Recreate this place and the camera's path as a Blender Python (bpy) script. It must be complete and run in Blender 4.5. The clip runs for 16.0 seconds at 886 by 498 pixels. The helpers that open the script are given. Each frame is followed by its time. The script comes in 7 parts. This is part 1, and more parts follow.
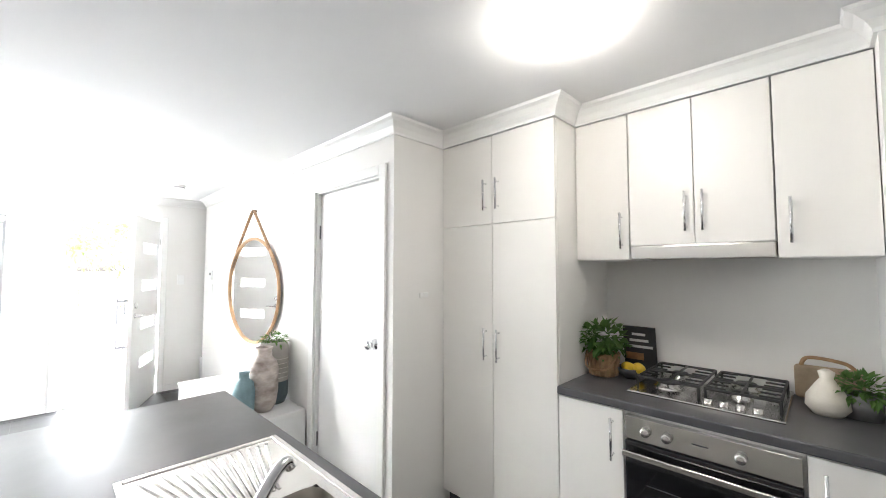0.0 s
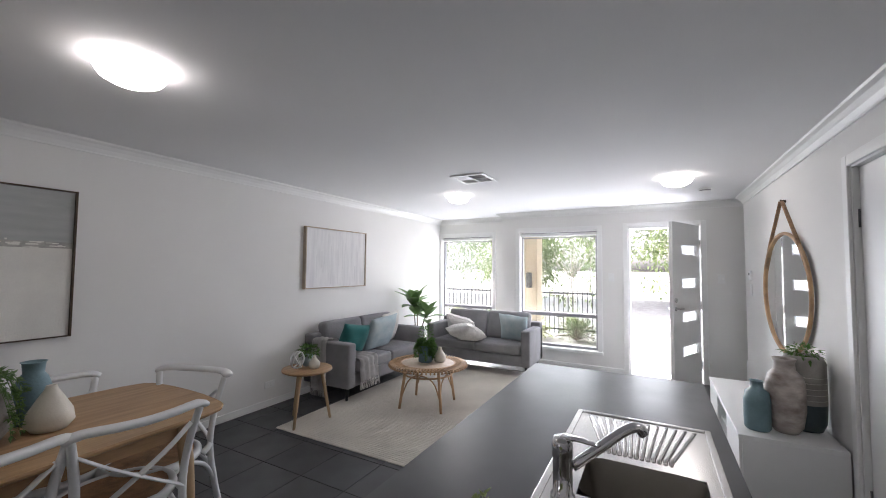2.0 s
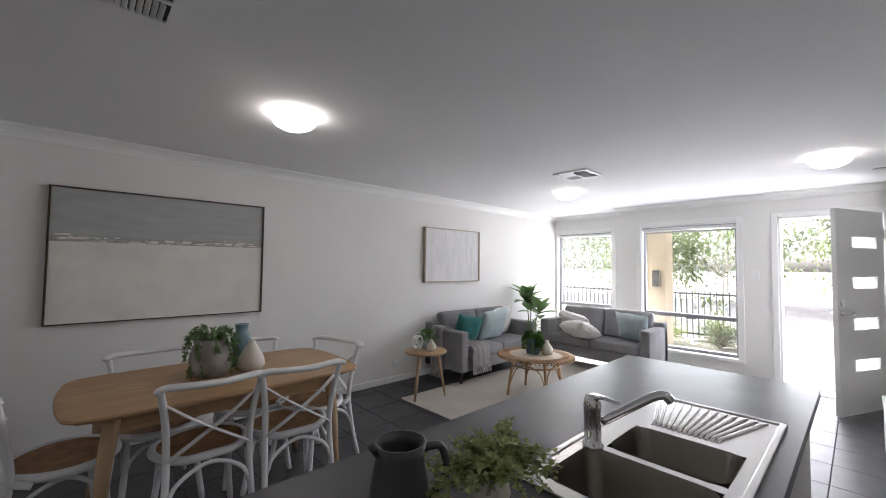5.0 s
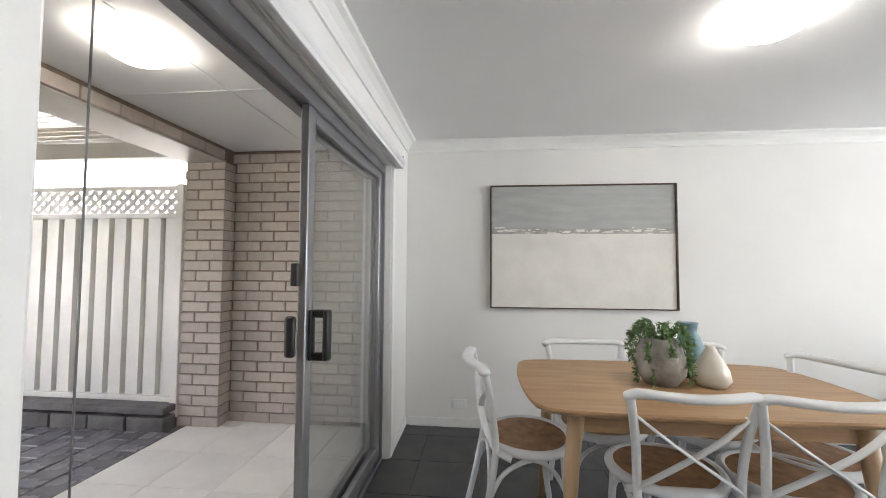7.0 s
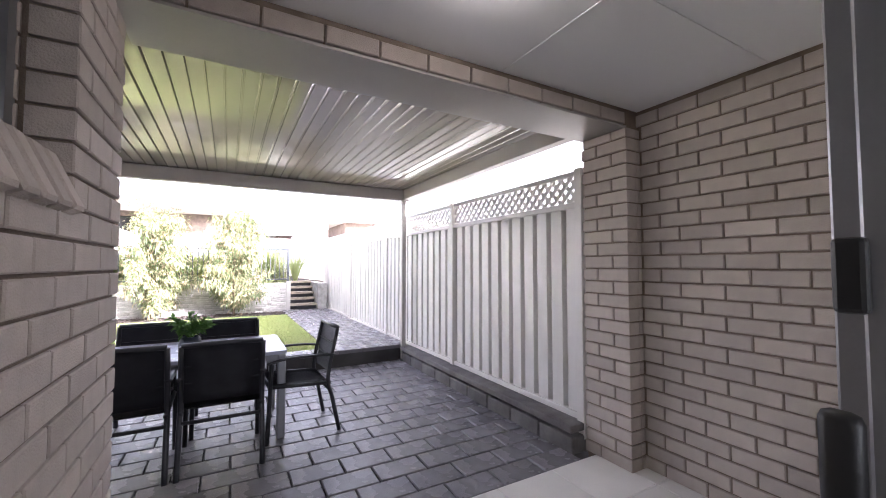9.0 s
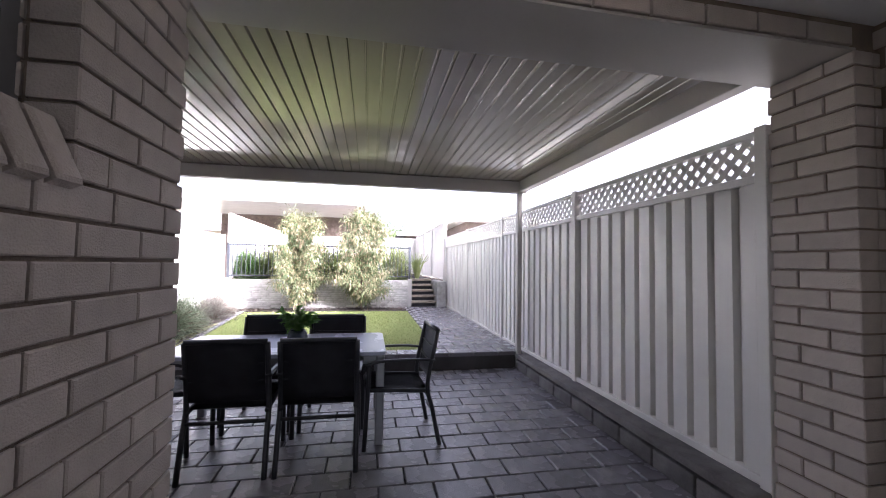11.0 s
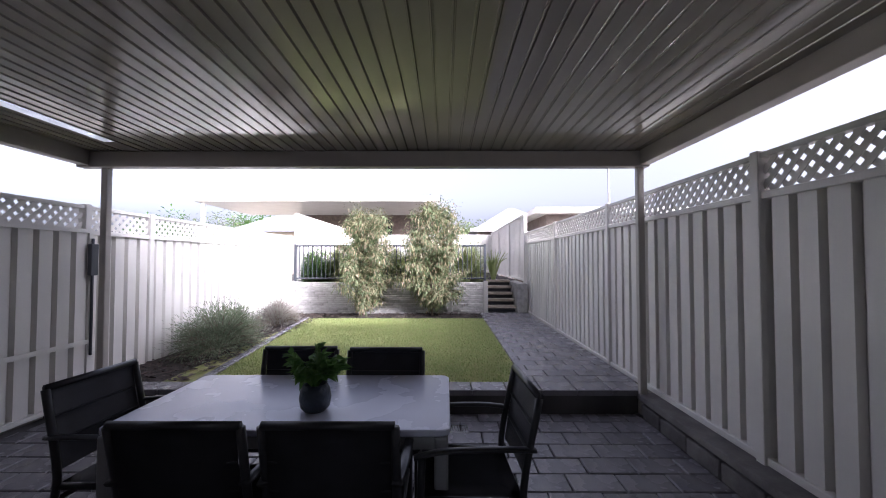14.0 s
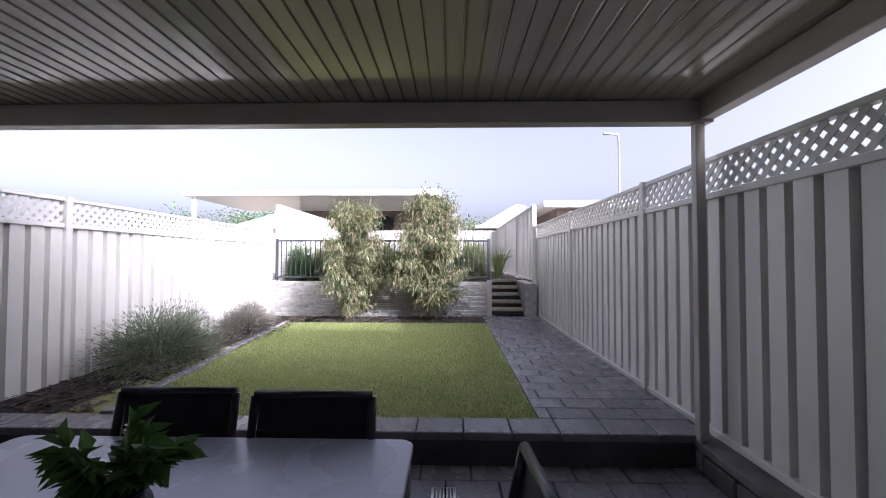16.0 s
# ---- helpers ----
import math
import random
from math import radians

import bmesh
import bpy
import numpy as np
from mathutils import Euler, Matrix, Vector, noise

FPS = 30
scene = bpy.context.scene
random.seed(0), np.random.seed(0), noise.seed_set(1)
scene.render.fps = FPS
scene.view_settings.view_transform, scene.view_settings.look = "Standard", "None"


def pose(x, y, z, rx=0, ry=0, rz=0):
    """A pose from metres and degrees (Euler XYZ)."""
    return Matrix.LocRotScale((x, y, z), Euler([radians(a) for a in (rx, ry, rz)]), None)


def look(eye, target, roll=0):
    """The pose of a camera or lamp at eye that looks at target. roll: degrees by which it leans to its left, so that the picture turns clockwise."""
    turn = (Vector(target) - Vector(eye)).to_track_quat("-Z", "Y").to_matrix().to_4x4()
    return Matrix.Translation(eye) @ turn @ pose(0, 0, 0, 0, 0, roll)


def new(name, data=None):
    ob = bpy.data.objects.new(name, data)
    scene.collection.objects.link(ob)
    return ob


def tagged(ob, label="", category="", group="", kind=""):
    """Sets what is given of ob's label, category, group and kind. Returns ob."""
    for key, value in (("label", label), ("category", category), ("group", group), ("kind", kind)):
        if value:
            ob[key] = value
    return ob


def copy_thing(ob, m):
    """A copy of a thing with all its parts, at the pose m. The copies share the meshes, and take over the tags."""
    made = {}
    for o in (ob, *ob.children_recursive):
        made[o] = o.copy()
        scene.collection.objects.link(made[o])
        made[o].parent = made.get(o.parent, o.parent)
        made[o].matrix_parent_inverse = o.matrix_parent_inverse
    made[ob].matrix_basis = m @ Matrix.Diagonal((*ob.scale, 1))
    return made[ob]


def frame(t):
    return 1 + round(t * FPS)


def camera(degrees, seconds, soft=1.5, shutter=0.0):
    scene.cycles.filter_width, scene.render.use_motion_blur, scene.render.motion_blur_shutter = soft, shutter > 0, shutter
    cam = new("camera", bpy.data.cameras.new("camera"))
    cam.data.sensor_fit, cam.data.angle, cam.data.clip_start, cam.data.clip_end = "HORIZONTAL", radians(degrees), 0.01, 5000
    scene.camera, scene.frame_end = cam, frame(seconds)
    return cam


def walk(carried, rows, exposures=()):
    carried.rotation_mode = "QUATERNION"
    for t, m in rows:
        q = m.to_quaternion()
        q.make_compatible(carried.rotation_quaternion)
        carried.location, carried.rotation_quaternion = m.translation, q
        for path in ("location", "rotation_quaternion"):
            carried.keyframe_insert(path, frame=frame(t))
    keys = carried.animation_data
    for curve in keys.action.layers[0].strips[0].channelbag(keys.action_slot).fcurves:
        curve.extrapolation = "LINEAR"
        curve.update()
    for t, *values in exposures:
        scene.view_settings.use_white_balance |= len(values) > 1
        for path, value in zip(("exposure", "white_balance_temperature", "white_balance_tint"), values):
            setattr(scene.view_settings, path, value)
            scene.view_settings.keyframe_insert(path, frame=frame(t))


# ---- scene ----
cam = camera(97.6, 16.0, 1.0)

PATH = [
    (0, (0.165, 0.095, 1.479), (-1.235, 1.52, 1.582), 0.0),
    (0.5, (0.289, 0.106, 1.445), (-1.533, 0.924, 1.551), 0.5),
    (0.8, (0.358, 0.203, 1.433), (-1.622, 0.482, 1.537), 0.4),
    (1, (0.404, 0.267, 1.425), (-1.593, 0.203, 1.528), 0.4),
    (1.5, (0.455, 0.394, 1.437), (-1.427, -0.274, 1.537), 0.4),
    (2, (0.43, 0.519, 1.458), (-1.325, -0.436, 1.556), 0.5),
    (2.5, (0.426, 0.612, 1.456), (-1.245, -0.482, 1.555), 0.4),
    (3, (0.438, 0.663, 1.443), (-1.158, -0.538, 1.545), 0.4),
    (5.3, (0.595, 0.873, 1.415), (-0.644, -0.694, 1.51), 0.4),
    (5.5, (0.631, 0.844, 1.385), (-0.49, -0.809, 1.489), 0.2),
    (6, (0.693, 0.727, 1.368), (0.01, -1.15, 1.461), 0.2),
    (6.5, (0.745, 0.473, 1.34), (0.447, -1.503, 1.432), 0.3),
    (7, (0.807, 0.171, 1.299), (1.005, -1.817, 1.391), 0.3),
    (7.5, (0.884, -0.105, 1.32), (1.675, -1.941, 1.401), 0.0),
    (8, (1.082, -0.363, 1.317), (2.376, -1.886, 1.395), 0.1),
    (8.5, (1.242, -0.528, 1.294), (2.818, -1.757, 1.374), 0.1),
    (9, (1.362, -0.635, 1.277), (3.111, -1.601, 1.361), 0.0),
    (9.5, (1.452, -0.733, 1.265), (3.291, -1.516, 1.342), 0.0),
    (10, (1.518, -0.815, 1.248), (3.418, -1.435, 1.318), 0.0),
    (10.2, (1.534, -0.831, 1.227), (3.45, -1.401, 1.3), 0.3),
    (12.3, (2.373, -1.01, 1.358), (4.37, -1.097, 1.416), 0.1),
    (12.5, (2.483, -1.004, 1.368), (4.482, -1.06, 1.418), 0.0),
    (13, (2.682, -0.998, 1.36), (4.681, -1.018, 1.414), -0.0),
    (13.5, (2.8, -0.999, 1.349), (4.8, -1.006, 1.405), 0.0),
    (14, (2.906, -1.019, 1.346), (4.905, -1.011, 1.403), -0.0),
    (14.5, (3.008, -1.036, 1.35), (5.007, -1.022, 1.403), -0.1),
    (15, (3.192, -1.059, 1.346), (5.191, -1.031, 1.399), 0.0),
    (15.5, (3.469, -1.062, 1.326), (5.468, -1.025, 1.381), 0.2),
    (16, (3.872, -1.183, 1.308), (5.871, -1.14, 1.358), 0.1),
]
STOPS = [(0, 3.7), (0.5, 3.0), (1, 2.45), (1.5, 2.1), (2.5, 2.0), (3.2, 2.0), (5.5, 2.1), (6, 2.55), (6.5, 3.05), (7, 3.45), (7.5, 3.55), (8, 3.35), (8.5, 3.1), (9, 2.85), (10, 2.4),
         (12.3, 1.1), (13, 0.8), (14, 0.7), (16, 0.45)]
KELVIN = [(0, 6300), (1.5, 6150), (3.2, 6150), (5.5, 6250), (7.5, 6350), (9, 6000), (12.3, 5750), (16, 5750)]


def kelvin_at(t):
    """The white balance at a time, straight between its marks."""
    for (a, ka), (b, kb_) in zip(KELVIN, KELVIN[1:]):
        if a <= t <= b:
            return ka + (kb_ - ka) * (t - a) / (b - a)
    return KELVIN[-1][1]


EXPOSURES = [(t, s, kelvin_at(t), 22 if t > 8 else 19 if 1 <= t <= 6 else 14) for t, s in STOPS]
walk(cam, [(t, look(eye, target, roll)) for t, eye, target, roll in PATH], EXPOSURES)
# ---- world and light ----
SUN_DIR = Vector((1.0, 1.2, -0.84)).normalized()
world = bpy.data.worlds.new("sky")
scene.world = world
world.use_nodes = True
wn = world.node_tree.nodes
wl = world.node_tree.links
sky = wn.new("ShaderNodeTexSky")
sky.sky_type = "NISHITA"
sky.sun_disc = False
sky.sun_elevation = math.asin(-SUN_DIR.z)
sky.sun_rotation = math.atan2(-SUN_DIR.x, -SUN_DIR.y)
sky.air_density, sky.dust_density, sky.ozone_density = 0.4, 8.0, 0.4
wn["Background"].inputs["Strength"].default_value = 0.15
haze = wn.new("ShaderNodeHueSaturation")   # thin bright overcast
haze.inputs["Saturation"].default_value, haze.inputs["Value"].default_value = 0.3, 2.8
wl.new(sky.outputs["Color"], haze.inputs["Color"])
wl.new(haze.outputs["Color"], wn["Background"].inputs["Color"])
sun = new("sun", bpy.data.lights.new("sun", "SUN"))
sun.data.energy, sun.data.angle, sun.data.color = 4.8, radians(1.0), (1.0, 0.95, 0.88)
sun.matrix_world = look((0, 0, 30), Vector((0, 0, 30)) + SUN_DIR)


def area_light(name, eye, target, w, h, energy, colour=(1, 1, 1)):
    ob = new(name, bpy.data.lights.new(name, "AREA"))
    ob.data.shape, ob.data.size, ob.data.size_y = "RECTANGLE", w, h
    ob.data.energy, ob.data.color = energy, colour
    ob.matrix_world = look(eye, target)
    return ob


# daylight standing in the real openings of the front wall
area_light("window_daylight", (-5.72, -0.8, 1.15), (0, -0.8, 0.9), 1.1, 1.7, 8, (0.93, 0.97, 1.0))
area_light("window_daylight", (-6.12, -2.5, 1.15), (0, -2.5, 0.9), 1.0, 1.6, 7.5, (0.93, 0.97, 1.0))
area_light("door_daylight", (-5.75, 0.6, 1.05), (0, 0.6, 0.8), 0.8, 2.0, 8, (0.93, 0.97, 1.0))

# ---- materials ----


def rgb(c):
    return (c[0], c[1], c[2], 1.0)


def mat(name, col, rough=0.5, metal=0.0, var=0.08, scale=3.0, fine=90.0, bump=0.06, col2=None, pieces=0.0,
        coat=0.0, stretch=None, spec=0.5, sheen=0.0, emit=None, rvar=0.06):
    """A surface with broad tone change, fine grain and fine relief."""
    m = bpy.data.materials.new(name)
    m.use_nodes = True
    n, l = m.node_tree.nodes, m.node_tree.links
    b = n["Principled BSDF"]
    tc = n.new("ShaderNodeTexCoord")
    src = tc.outputs["Object"]
    if stretch:
        mp = n.new("ShaderNodeMapping")
        mp.inputs["Scale"].default_value = stretch
        l.new(src, mp.inputs["Vector"])
        src = mp.outputs["Vector"]
    big, small = n.new("ShaderNodeTexNoise"), n.new("ShaderNodeTexNoise")
    big.inputs["Scale"].default_value, big.inputs["Detail"].default_value = scale, 4
    small.inputs["Scale"].default_value, small.inputs["Detail"].default_value = fine, 3
    l.new(src, big.inputs["Vector"])
    l.new(src, small.inputs["Vector"])
    mix = n.new("ShaderNodeMix")
    mix.data_type = "RGBA"
    c2 = col2 or tuple(min(1, c * (1 - 2 * var)) for c in col)
    mix.inputs["A"].default_value = rgb(tuple(min(1, c * (1 + var)) for c in col) if not col2 else col)
    mix.inputs["B"].default_value = rgb(c2)
    ramp = n.new("ShaderNodeMapRange")
    ramp.inputs["From Min"].default_value, ramp.inputs["From Max"].default_value = 0.3, 0.7
    l.new(big.outputs["Fac"], ramp.inputs["Value"])
    l.new(ramp.outputs["Result"], mix.inputs["Factor"])
    out = mix.outputs["Result"]
    hsv = n.new("ShaderNodeHueSaturation")
    ad = n.new("ShaderNodeMapRange")
    ad.inputs["To Min"].default_value, ad.inputs["To Max"].default_value = 1 - var, 1 + var
    l.new(small.outputs["Fac"], ad.inputs["Value"])
    val = ad.outputs["Result"]
    if pieces:
        info = n.new("ShaderNodeObjectInfo")
        pr = n.new("ShaderNodeMapRange")
        pr.inputs["To Min"].default_value, pr.inputs["To Max"].default_value = 1 - pieces, 1 + pieces
        l.new(info.outputs["Random"], pr.inputs["Value"])
        mu = n.new("ShaderNodeMath")
        mu.operation = "MULTIPLY"
        l.new(val, mu.inputs[0])
        l.new(pr.outputs["Result"], mu.inputs[1])
        val = mu.outputs["Value"]
    l.new(val, hsv.inputs["Value"])
    l.new(out, hsv.inputs["Color"])
    l.new(hsv.outputs["Color"], b.inputs["Base Color"])
    rr = n.new("ShaderNodeMapRange")
    rr.inputs["To Min"].default_value, rr.inputs["To Max"].default_value = max(0.02, rough - rvar), min(1, rough + rvar)
    l.new(big.outputs["Fac"], rr.inputs["Value"])
    l.new(rr.outputs["Result"], b.inputs["Roughness"])
    b.inputs["Metallic"].default_value = metal
    b.inputs["Specular IOR Level"].default_value = spec
    b.inputs["Coat Weight"].default_value = coat
    b.inputs["Sheen Weight"].default_value = sheen
    if bump:
        bp = n.new("ShaderNodeBump")
        bp.inputs["Strength"].default_value, bp.inputs["Distance"].default_value = bump, 0.01
        l.new(small.outputs["Fac"], bp.inputs["Height"])
        l.new(bp.outputs["Normal"], b.inputs["Normal"])
    if emit:
        b.inputs["Emission Color"].default_value, b.inputs["Emission Strength"].default_value = rgb(emit[0]), emit[1]
    return m


def glass(name, col=(0.95, 0.98, 0.97), rough=0.0):
    """A thin pane: clear, with a mirror gloss that grows at grazing angles."""
    m = bpy.data.materials.new(name)
    m.use_nodes = True
    n, l = m.node_tree.nodes, m.node_tree.links
    n.remove(n["Principled BSDF"])
    tr, gl = n.new("ShaderNodeBsdfTransparent"), n.new("ShaderNodeBsdfGlossy")
    mx, fr = n.new("ShaderNodeMixShader"), n.new("ShaderNodeLayerWeight")
    fr.inputs["Blend"].default_value = 0.5
    pw_, ml = n.new("ShaderNodeMath"), n.new("ShaderNodeMath")
    pw_.operation, pw_.inputs[1].default_value = "POWER", 5.0
    ml.operation, ml.inputs[1].default_value, ml.inputs[2].default_value = "MULTIPLY_ADD", 0.94, 0.04
    l.new(fr.outputs["Facing"], pw_.inputs[0])
    l.new(pw_.outputs["Value"], ml.inputs[0])
    tr.inputs["Color"].default_value = rgb(col)
    gl.inputs["Roughness"].default_value = rough
    l.new(ml.outputs["Value"], mx.inputs["Fac"])
    l.new(tr.outputs["BSDF"], mx.inputs[1])
    l.new(gl.outputs["BSDF"], mx.inputs[2])
    l.new(mx.outputs["Shader"], n["Material Output"].inputs["Surface"])
    return m


def leafy(name, a, b, rough=0.5, glow=0.45, scale=5):
    """Thin leaves: two greens mixed leaf by leaf, with light passing through."""
    m = bpy.data.materials.new(name)
    m.use_nodes = True
    n, l = m.node_tree.nodes, m.node_tree.links
    p = n["Principled BSDF"]
    geo, ns, tc, mx, add = n.new("ShaderNodeNewGeometry"), n.new("ShaderNodeTexNoise"), n.new("ShaderNodeTexCoord"), n.new("ShaderNodeMix"), n.new("ShaderNodeMath")
    mx.data_type = "RGBA"
    ns.inputs["Scale"].default_value = scale
    l.new(tc.outputs["Object"], ns.inputs["Vector"])
    add.operation = "MULTIPLY_ADD"
    add.inputs[1].default_value, add.inputs[2].default_value = 0.6, -0.1
    l.new(geo.outputs["Random Per Island"], add.inputs[0])
    ad2 = n.new("ShaderNodeMath")
    l.new(add.outputs["Value"], ad2.inputs[0])
    sc = n.new("ShaderNodeMath")
    sc.operation = "MULTIPLY"
    sc.inputs[1].default_value = 0.6
    l.new(ns.outputs["Fac"], sc.inputs[0])
    l.new(sc.outputs["Value"], ad2.inputs[1])
    mx.inputs["A"].default_value, mx.inputs["B"].default_value = rgb(a), rgb(b)
    l.new(ad2.outputs["Value"], mx.inputs["Factor"])
    l.new(mx.outputs["Result"], p.inputs["Base Color"])
    p.inputs["Roughness"].default_value = rough
    tr, ms = n.new("ShaderNodeBsdfTranslucent"), n.new("ShaderNodeMixShader")
    l.new(mx.outputs["Result"], tr.inputs["Color"])
    ms.inputs["Fac"].default_value = glow
    l.new(p.outputs["BSDF"], ms.inputs[1])
    l.new(tr.outputs["BSDF"], ms.inputs[2])
    l.new(ms.outputs["Shader"], n["Material Output"].inputs["Surface"])
    return m


M = dict(
    plaster=mat("wall_paint", (0.78, 0.77, 0.745), 0.75, var=0.012, scale=1.2, fine=160, bump=0.03),
    ceiling=mat("ceiling_paint", (0.8, 0.8, 0.8), 0.85, var=0.01, scale=1.0, fine=140, bump=0.02),
    trim=mat("gloss_trim", (0.82, 0.82, 0.8), 0.35, var=0.01, scale=2, fine=120, bump=0.02),
    door=mat("door_paint", (0.8, 0.8, 0.79), 0.3, var=0.012, scale=2, fine=200, bump=0.02),
    cabinet=mat("cabinet_laminate", (0.8, 0.785, 0.75), 0.35, var=0.01, scale=2, fine=200, bump=0.015),
    bench=mat("grey_laminate", (0.075, 0.075, 0.08), 0.32, var=0.08, scale=4, fine=300, bump=0.03),
    tile=mat("charcoal_floor_tile", (0.052, 0.052, 0.055), 0.42, var=0.12, scale=5, fine=120, bump=0.05, pieces=0.08),
    grout=mat("floor_grout", (0.16, 0.16, 0.155), 0.9, var=0.1),
    patiotile=mat("cream_patio_tile", (0.8, 0.78, 0.74), 0.35, var=0.04, scale=3, fine=120, bump=0.03, pieces=0.03),
    brick=mat("cream_brick", (0.43, 0.375, 0.33), 0.85, var=0.07, scale=9, fine=170, bump=0.35, pieces=0.1),
    mortar=mat("brown_mortar", (0.20, 0.155, 0.12), 0.95, var=0.12, scale=10, fine=200, bump=0.4),
    paver=mat("grey_paver", (0.185, 0.175, 0.19), 0.27, var=0.13, scale=7, fine=150, bump=0.25, pieces=0.16),
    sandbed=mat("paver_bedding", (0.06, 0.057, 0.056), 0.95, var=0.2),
    sleeper=mat("concrete_sleeper", (0.14, 0.13, 0.125), 0.85, var=0.2, scale=6, fine=60, bump=0.5, pieces=0.12),
    colorbond=mat("cream_steel_sheet", (0.62, 0.6, 0.565), 0.42, var=0.03, scale=2, fine=60, bump=0.02, coat=0.1),
    roofsheet=mat("gloss_roof_sheet", (0.44, 0.4, 0.335), 0.12, var=0.02, scale=1.5, fine=40, bump=0.01, coat=0.4),
    beam=mat("stone_steel", (0.38, 0.355, 0.32), 0.4, var=0.03, scale=2, fine=60, bump=0.02),
    alu=mat("grey_aluminium", (0.33, 0.33, 0.34), 0.35, metal=0.7, var=0.04, scale=4, fine=150, bump=0.02),
    steel=mat("brushed_steel", (0.6, 0.59, 0.57), 0.24, metal=1.0, var=0.015, scale=2, fine=60, bump=0.0, stretch=(1, 6, 6), rvar=0.03),
    chrome=mat("chrome", (0.75, 0.75, 0.76), 0.08, metal=1.0, var=0.02, bump=0.0),
    black=mat("black_plastic", (0.018, 0.018, 0.018), 0.4, var=0.1),
    glass=glass("clear_glass"),
    lamp=mat("lit_opal_glass", (0.9, 0.9, 0.88), 0.3, var=0.0, bump=0.0, emit=((1.0, 0.95, 0.85), 3.2)),
    dimlamp=mat("lit_porch_glass", (0.9, 0.9, 0.88), 0.3, var=0.0, bump=0.0, emit=((1.0, 0.93, 0.8), 2.6)),
    white=mat("white_plastic", (0.8, 0.8, 0.79), 0.4, var=0.01, bump=0.01),
    grass=mat("lawn_soil", (0.15, 0.18, 0.05), 0.9, var=0.25, scale=5, fine=140, bump=0.6, col2=(0.26, 0.23, 0.09)),
    mulch=mat("dark_mulch", (0.04, 0.03, 0.026), 0.95, var=0.4, scale=30, fine=120, bump=0.9),
    earth=mat("distant_ground", (0.26, 0.25, 0.22), 0.95, var=0.15, scale=0.3, fine=6, bump=0.2),
    ledge=mat("stacked_stone", (0.36, 0.35, 0.335), 0.85, var=0.16, scale=9, fine=80, bump=0.5, pieces=0.15),
)

# ---- builders ----


def part(name, bm, material, parent=None, label="", smooth=False):
    """Links a bmesh as one mesh object under a thing or part."""
    me = bpy.data.meshes.new(name)
    if smooth:
        for f in bm.faces:
            f.smooth = True
    bm.to_mesh(me)
    bm.free()
    me.materials.append(M[material] if isinstance(material, str) else material)
    ob = new(name, me)
    if parent:
        ob.parent = parent
    if label:
        ob["label"] = label
    return ob


def thing(name, label, category, m=None, group="", kind=""):
    ob = new(name)
    ob.empty_display_size = 0.1
    if m is not None:
        ob.matrix_basis = m
    return tagged(ob, label, category, group, kind)


def box(bm, x0, x1, y0, y1, z0, z1, bevel=0.0, seg=2, m=None):
    r = bmesh.ops.create_cube(bm, size=1.0)
    bmesh.ops.scale(bm, vec=(x1 - x0, y1 - y0, z1 - z0), verts=r["verts"])
    bmesh.ops.translate(bm, vec=((x0 + x1) / 2, (y0 + y1) / 2, (z0 + z1) / 2), verts=r["verts"])
    vs = r["verts"]
    if bevel:
        es = list({e for v in vs for e in v.link_edges})
        g = bmesh.ops.bevel(bm, geom=es, offset=bevel, segments=seg, profile=0.5, affect="EDGES", clamp_overlap=True)
        vs = list({v for f in g["faces"] for v in f.verts} | {v for v in vs if v.is_valid})
    if m is not None:
        bmesh.ops.transform(bm, matrix=m, verts=vs)
    return vs


def boxes(*specs, bevel=0.0, seg=2):
    bm = bmesh.new()
    for s in specs:
        box(bm, *s, bevel=bevel, seg=seg)
    return bm


def lathe(profile, seg=32, bm=None, m=None, sx=1.0, sy=1.0):
    """A turned shape from (radius, height) pairs."""
    bm = bm or bmesh.new()
    rings, vs = [], []
    for r, z in profile:
        if r < 1e-5:
            ring = [bm.verts.new((0, 0, z))]
        else:
            ring = [bm.verts.new((sx * r * math.cos(2 * math.pi * i / seg), sy * r * math.sin(2 * math.pi * i / seg), z)) for i in range(seg)]
        rings.append(ring)
        vs += ring
    for a, b in zip(rings, rings[1:]):
        for i in range(seg):
            j = (i + 1) % seg
            q = [a[i % len(a)], a[j % len(a)], b[j % len(b)], b[i % len(b)]]
            u = []
            for v in q:
                if v not in u:
                    u.append(v)
            if len(u) > 2:
                bm.faces.new(u)
    if m is not None:
        bmesh.ops.transform(bm, matrix=m, verts=vs)
    bmesh.ops.recalc_face_normals(bm, faces=bm.faces)
    return bm


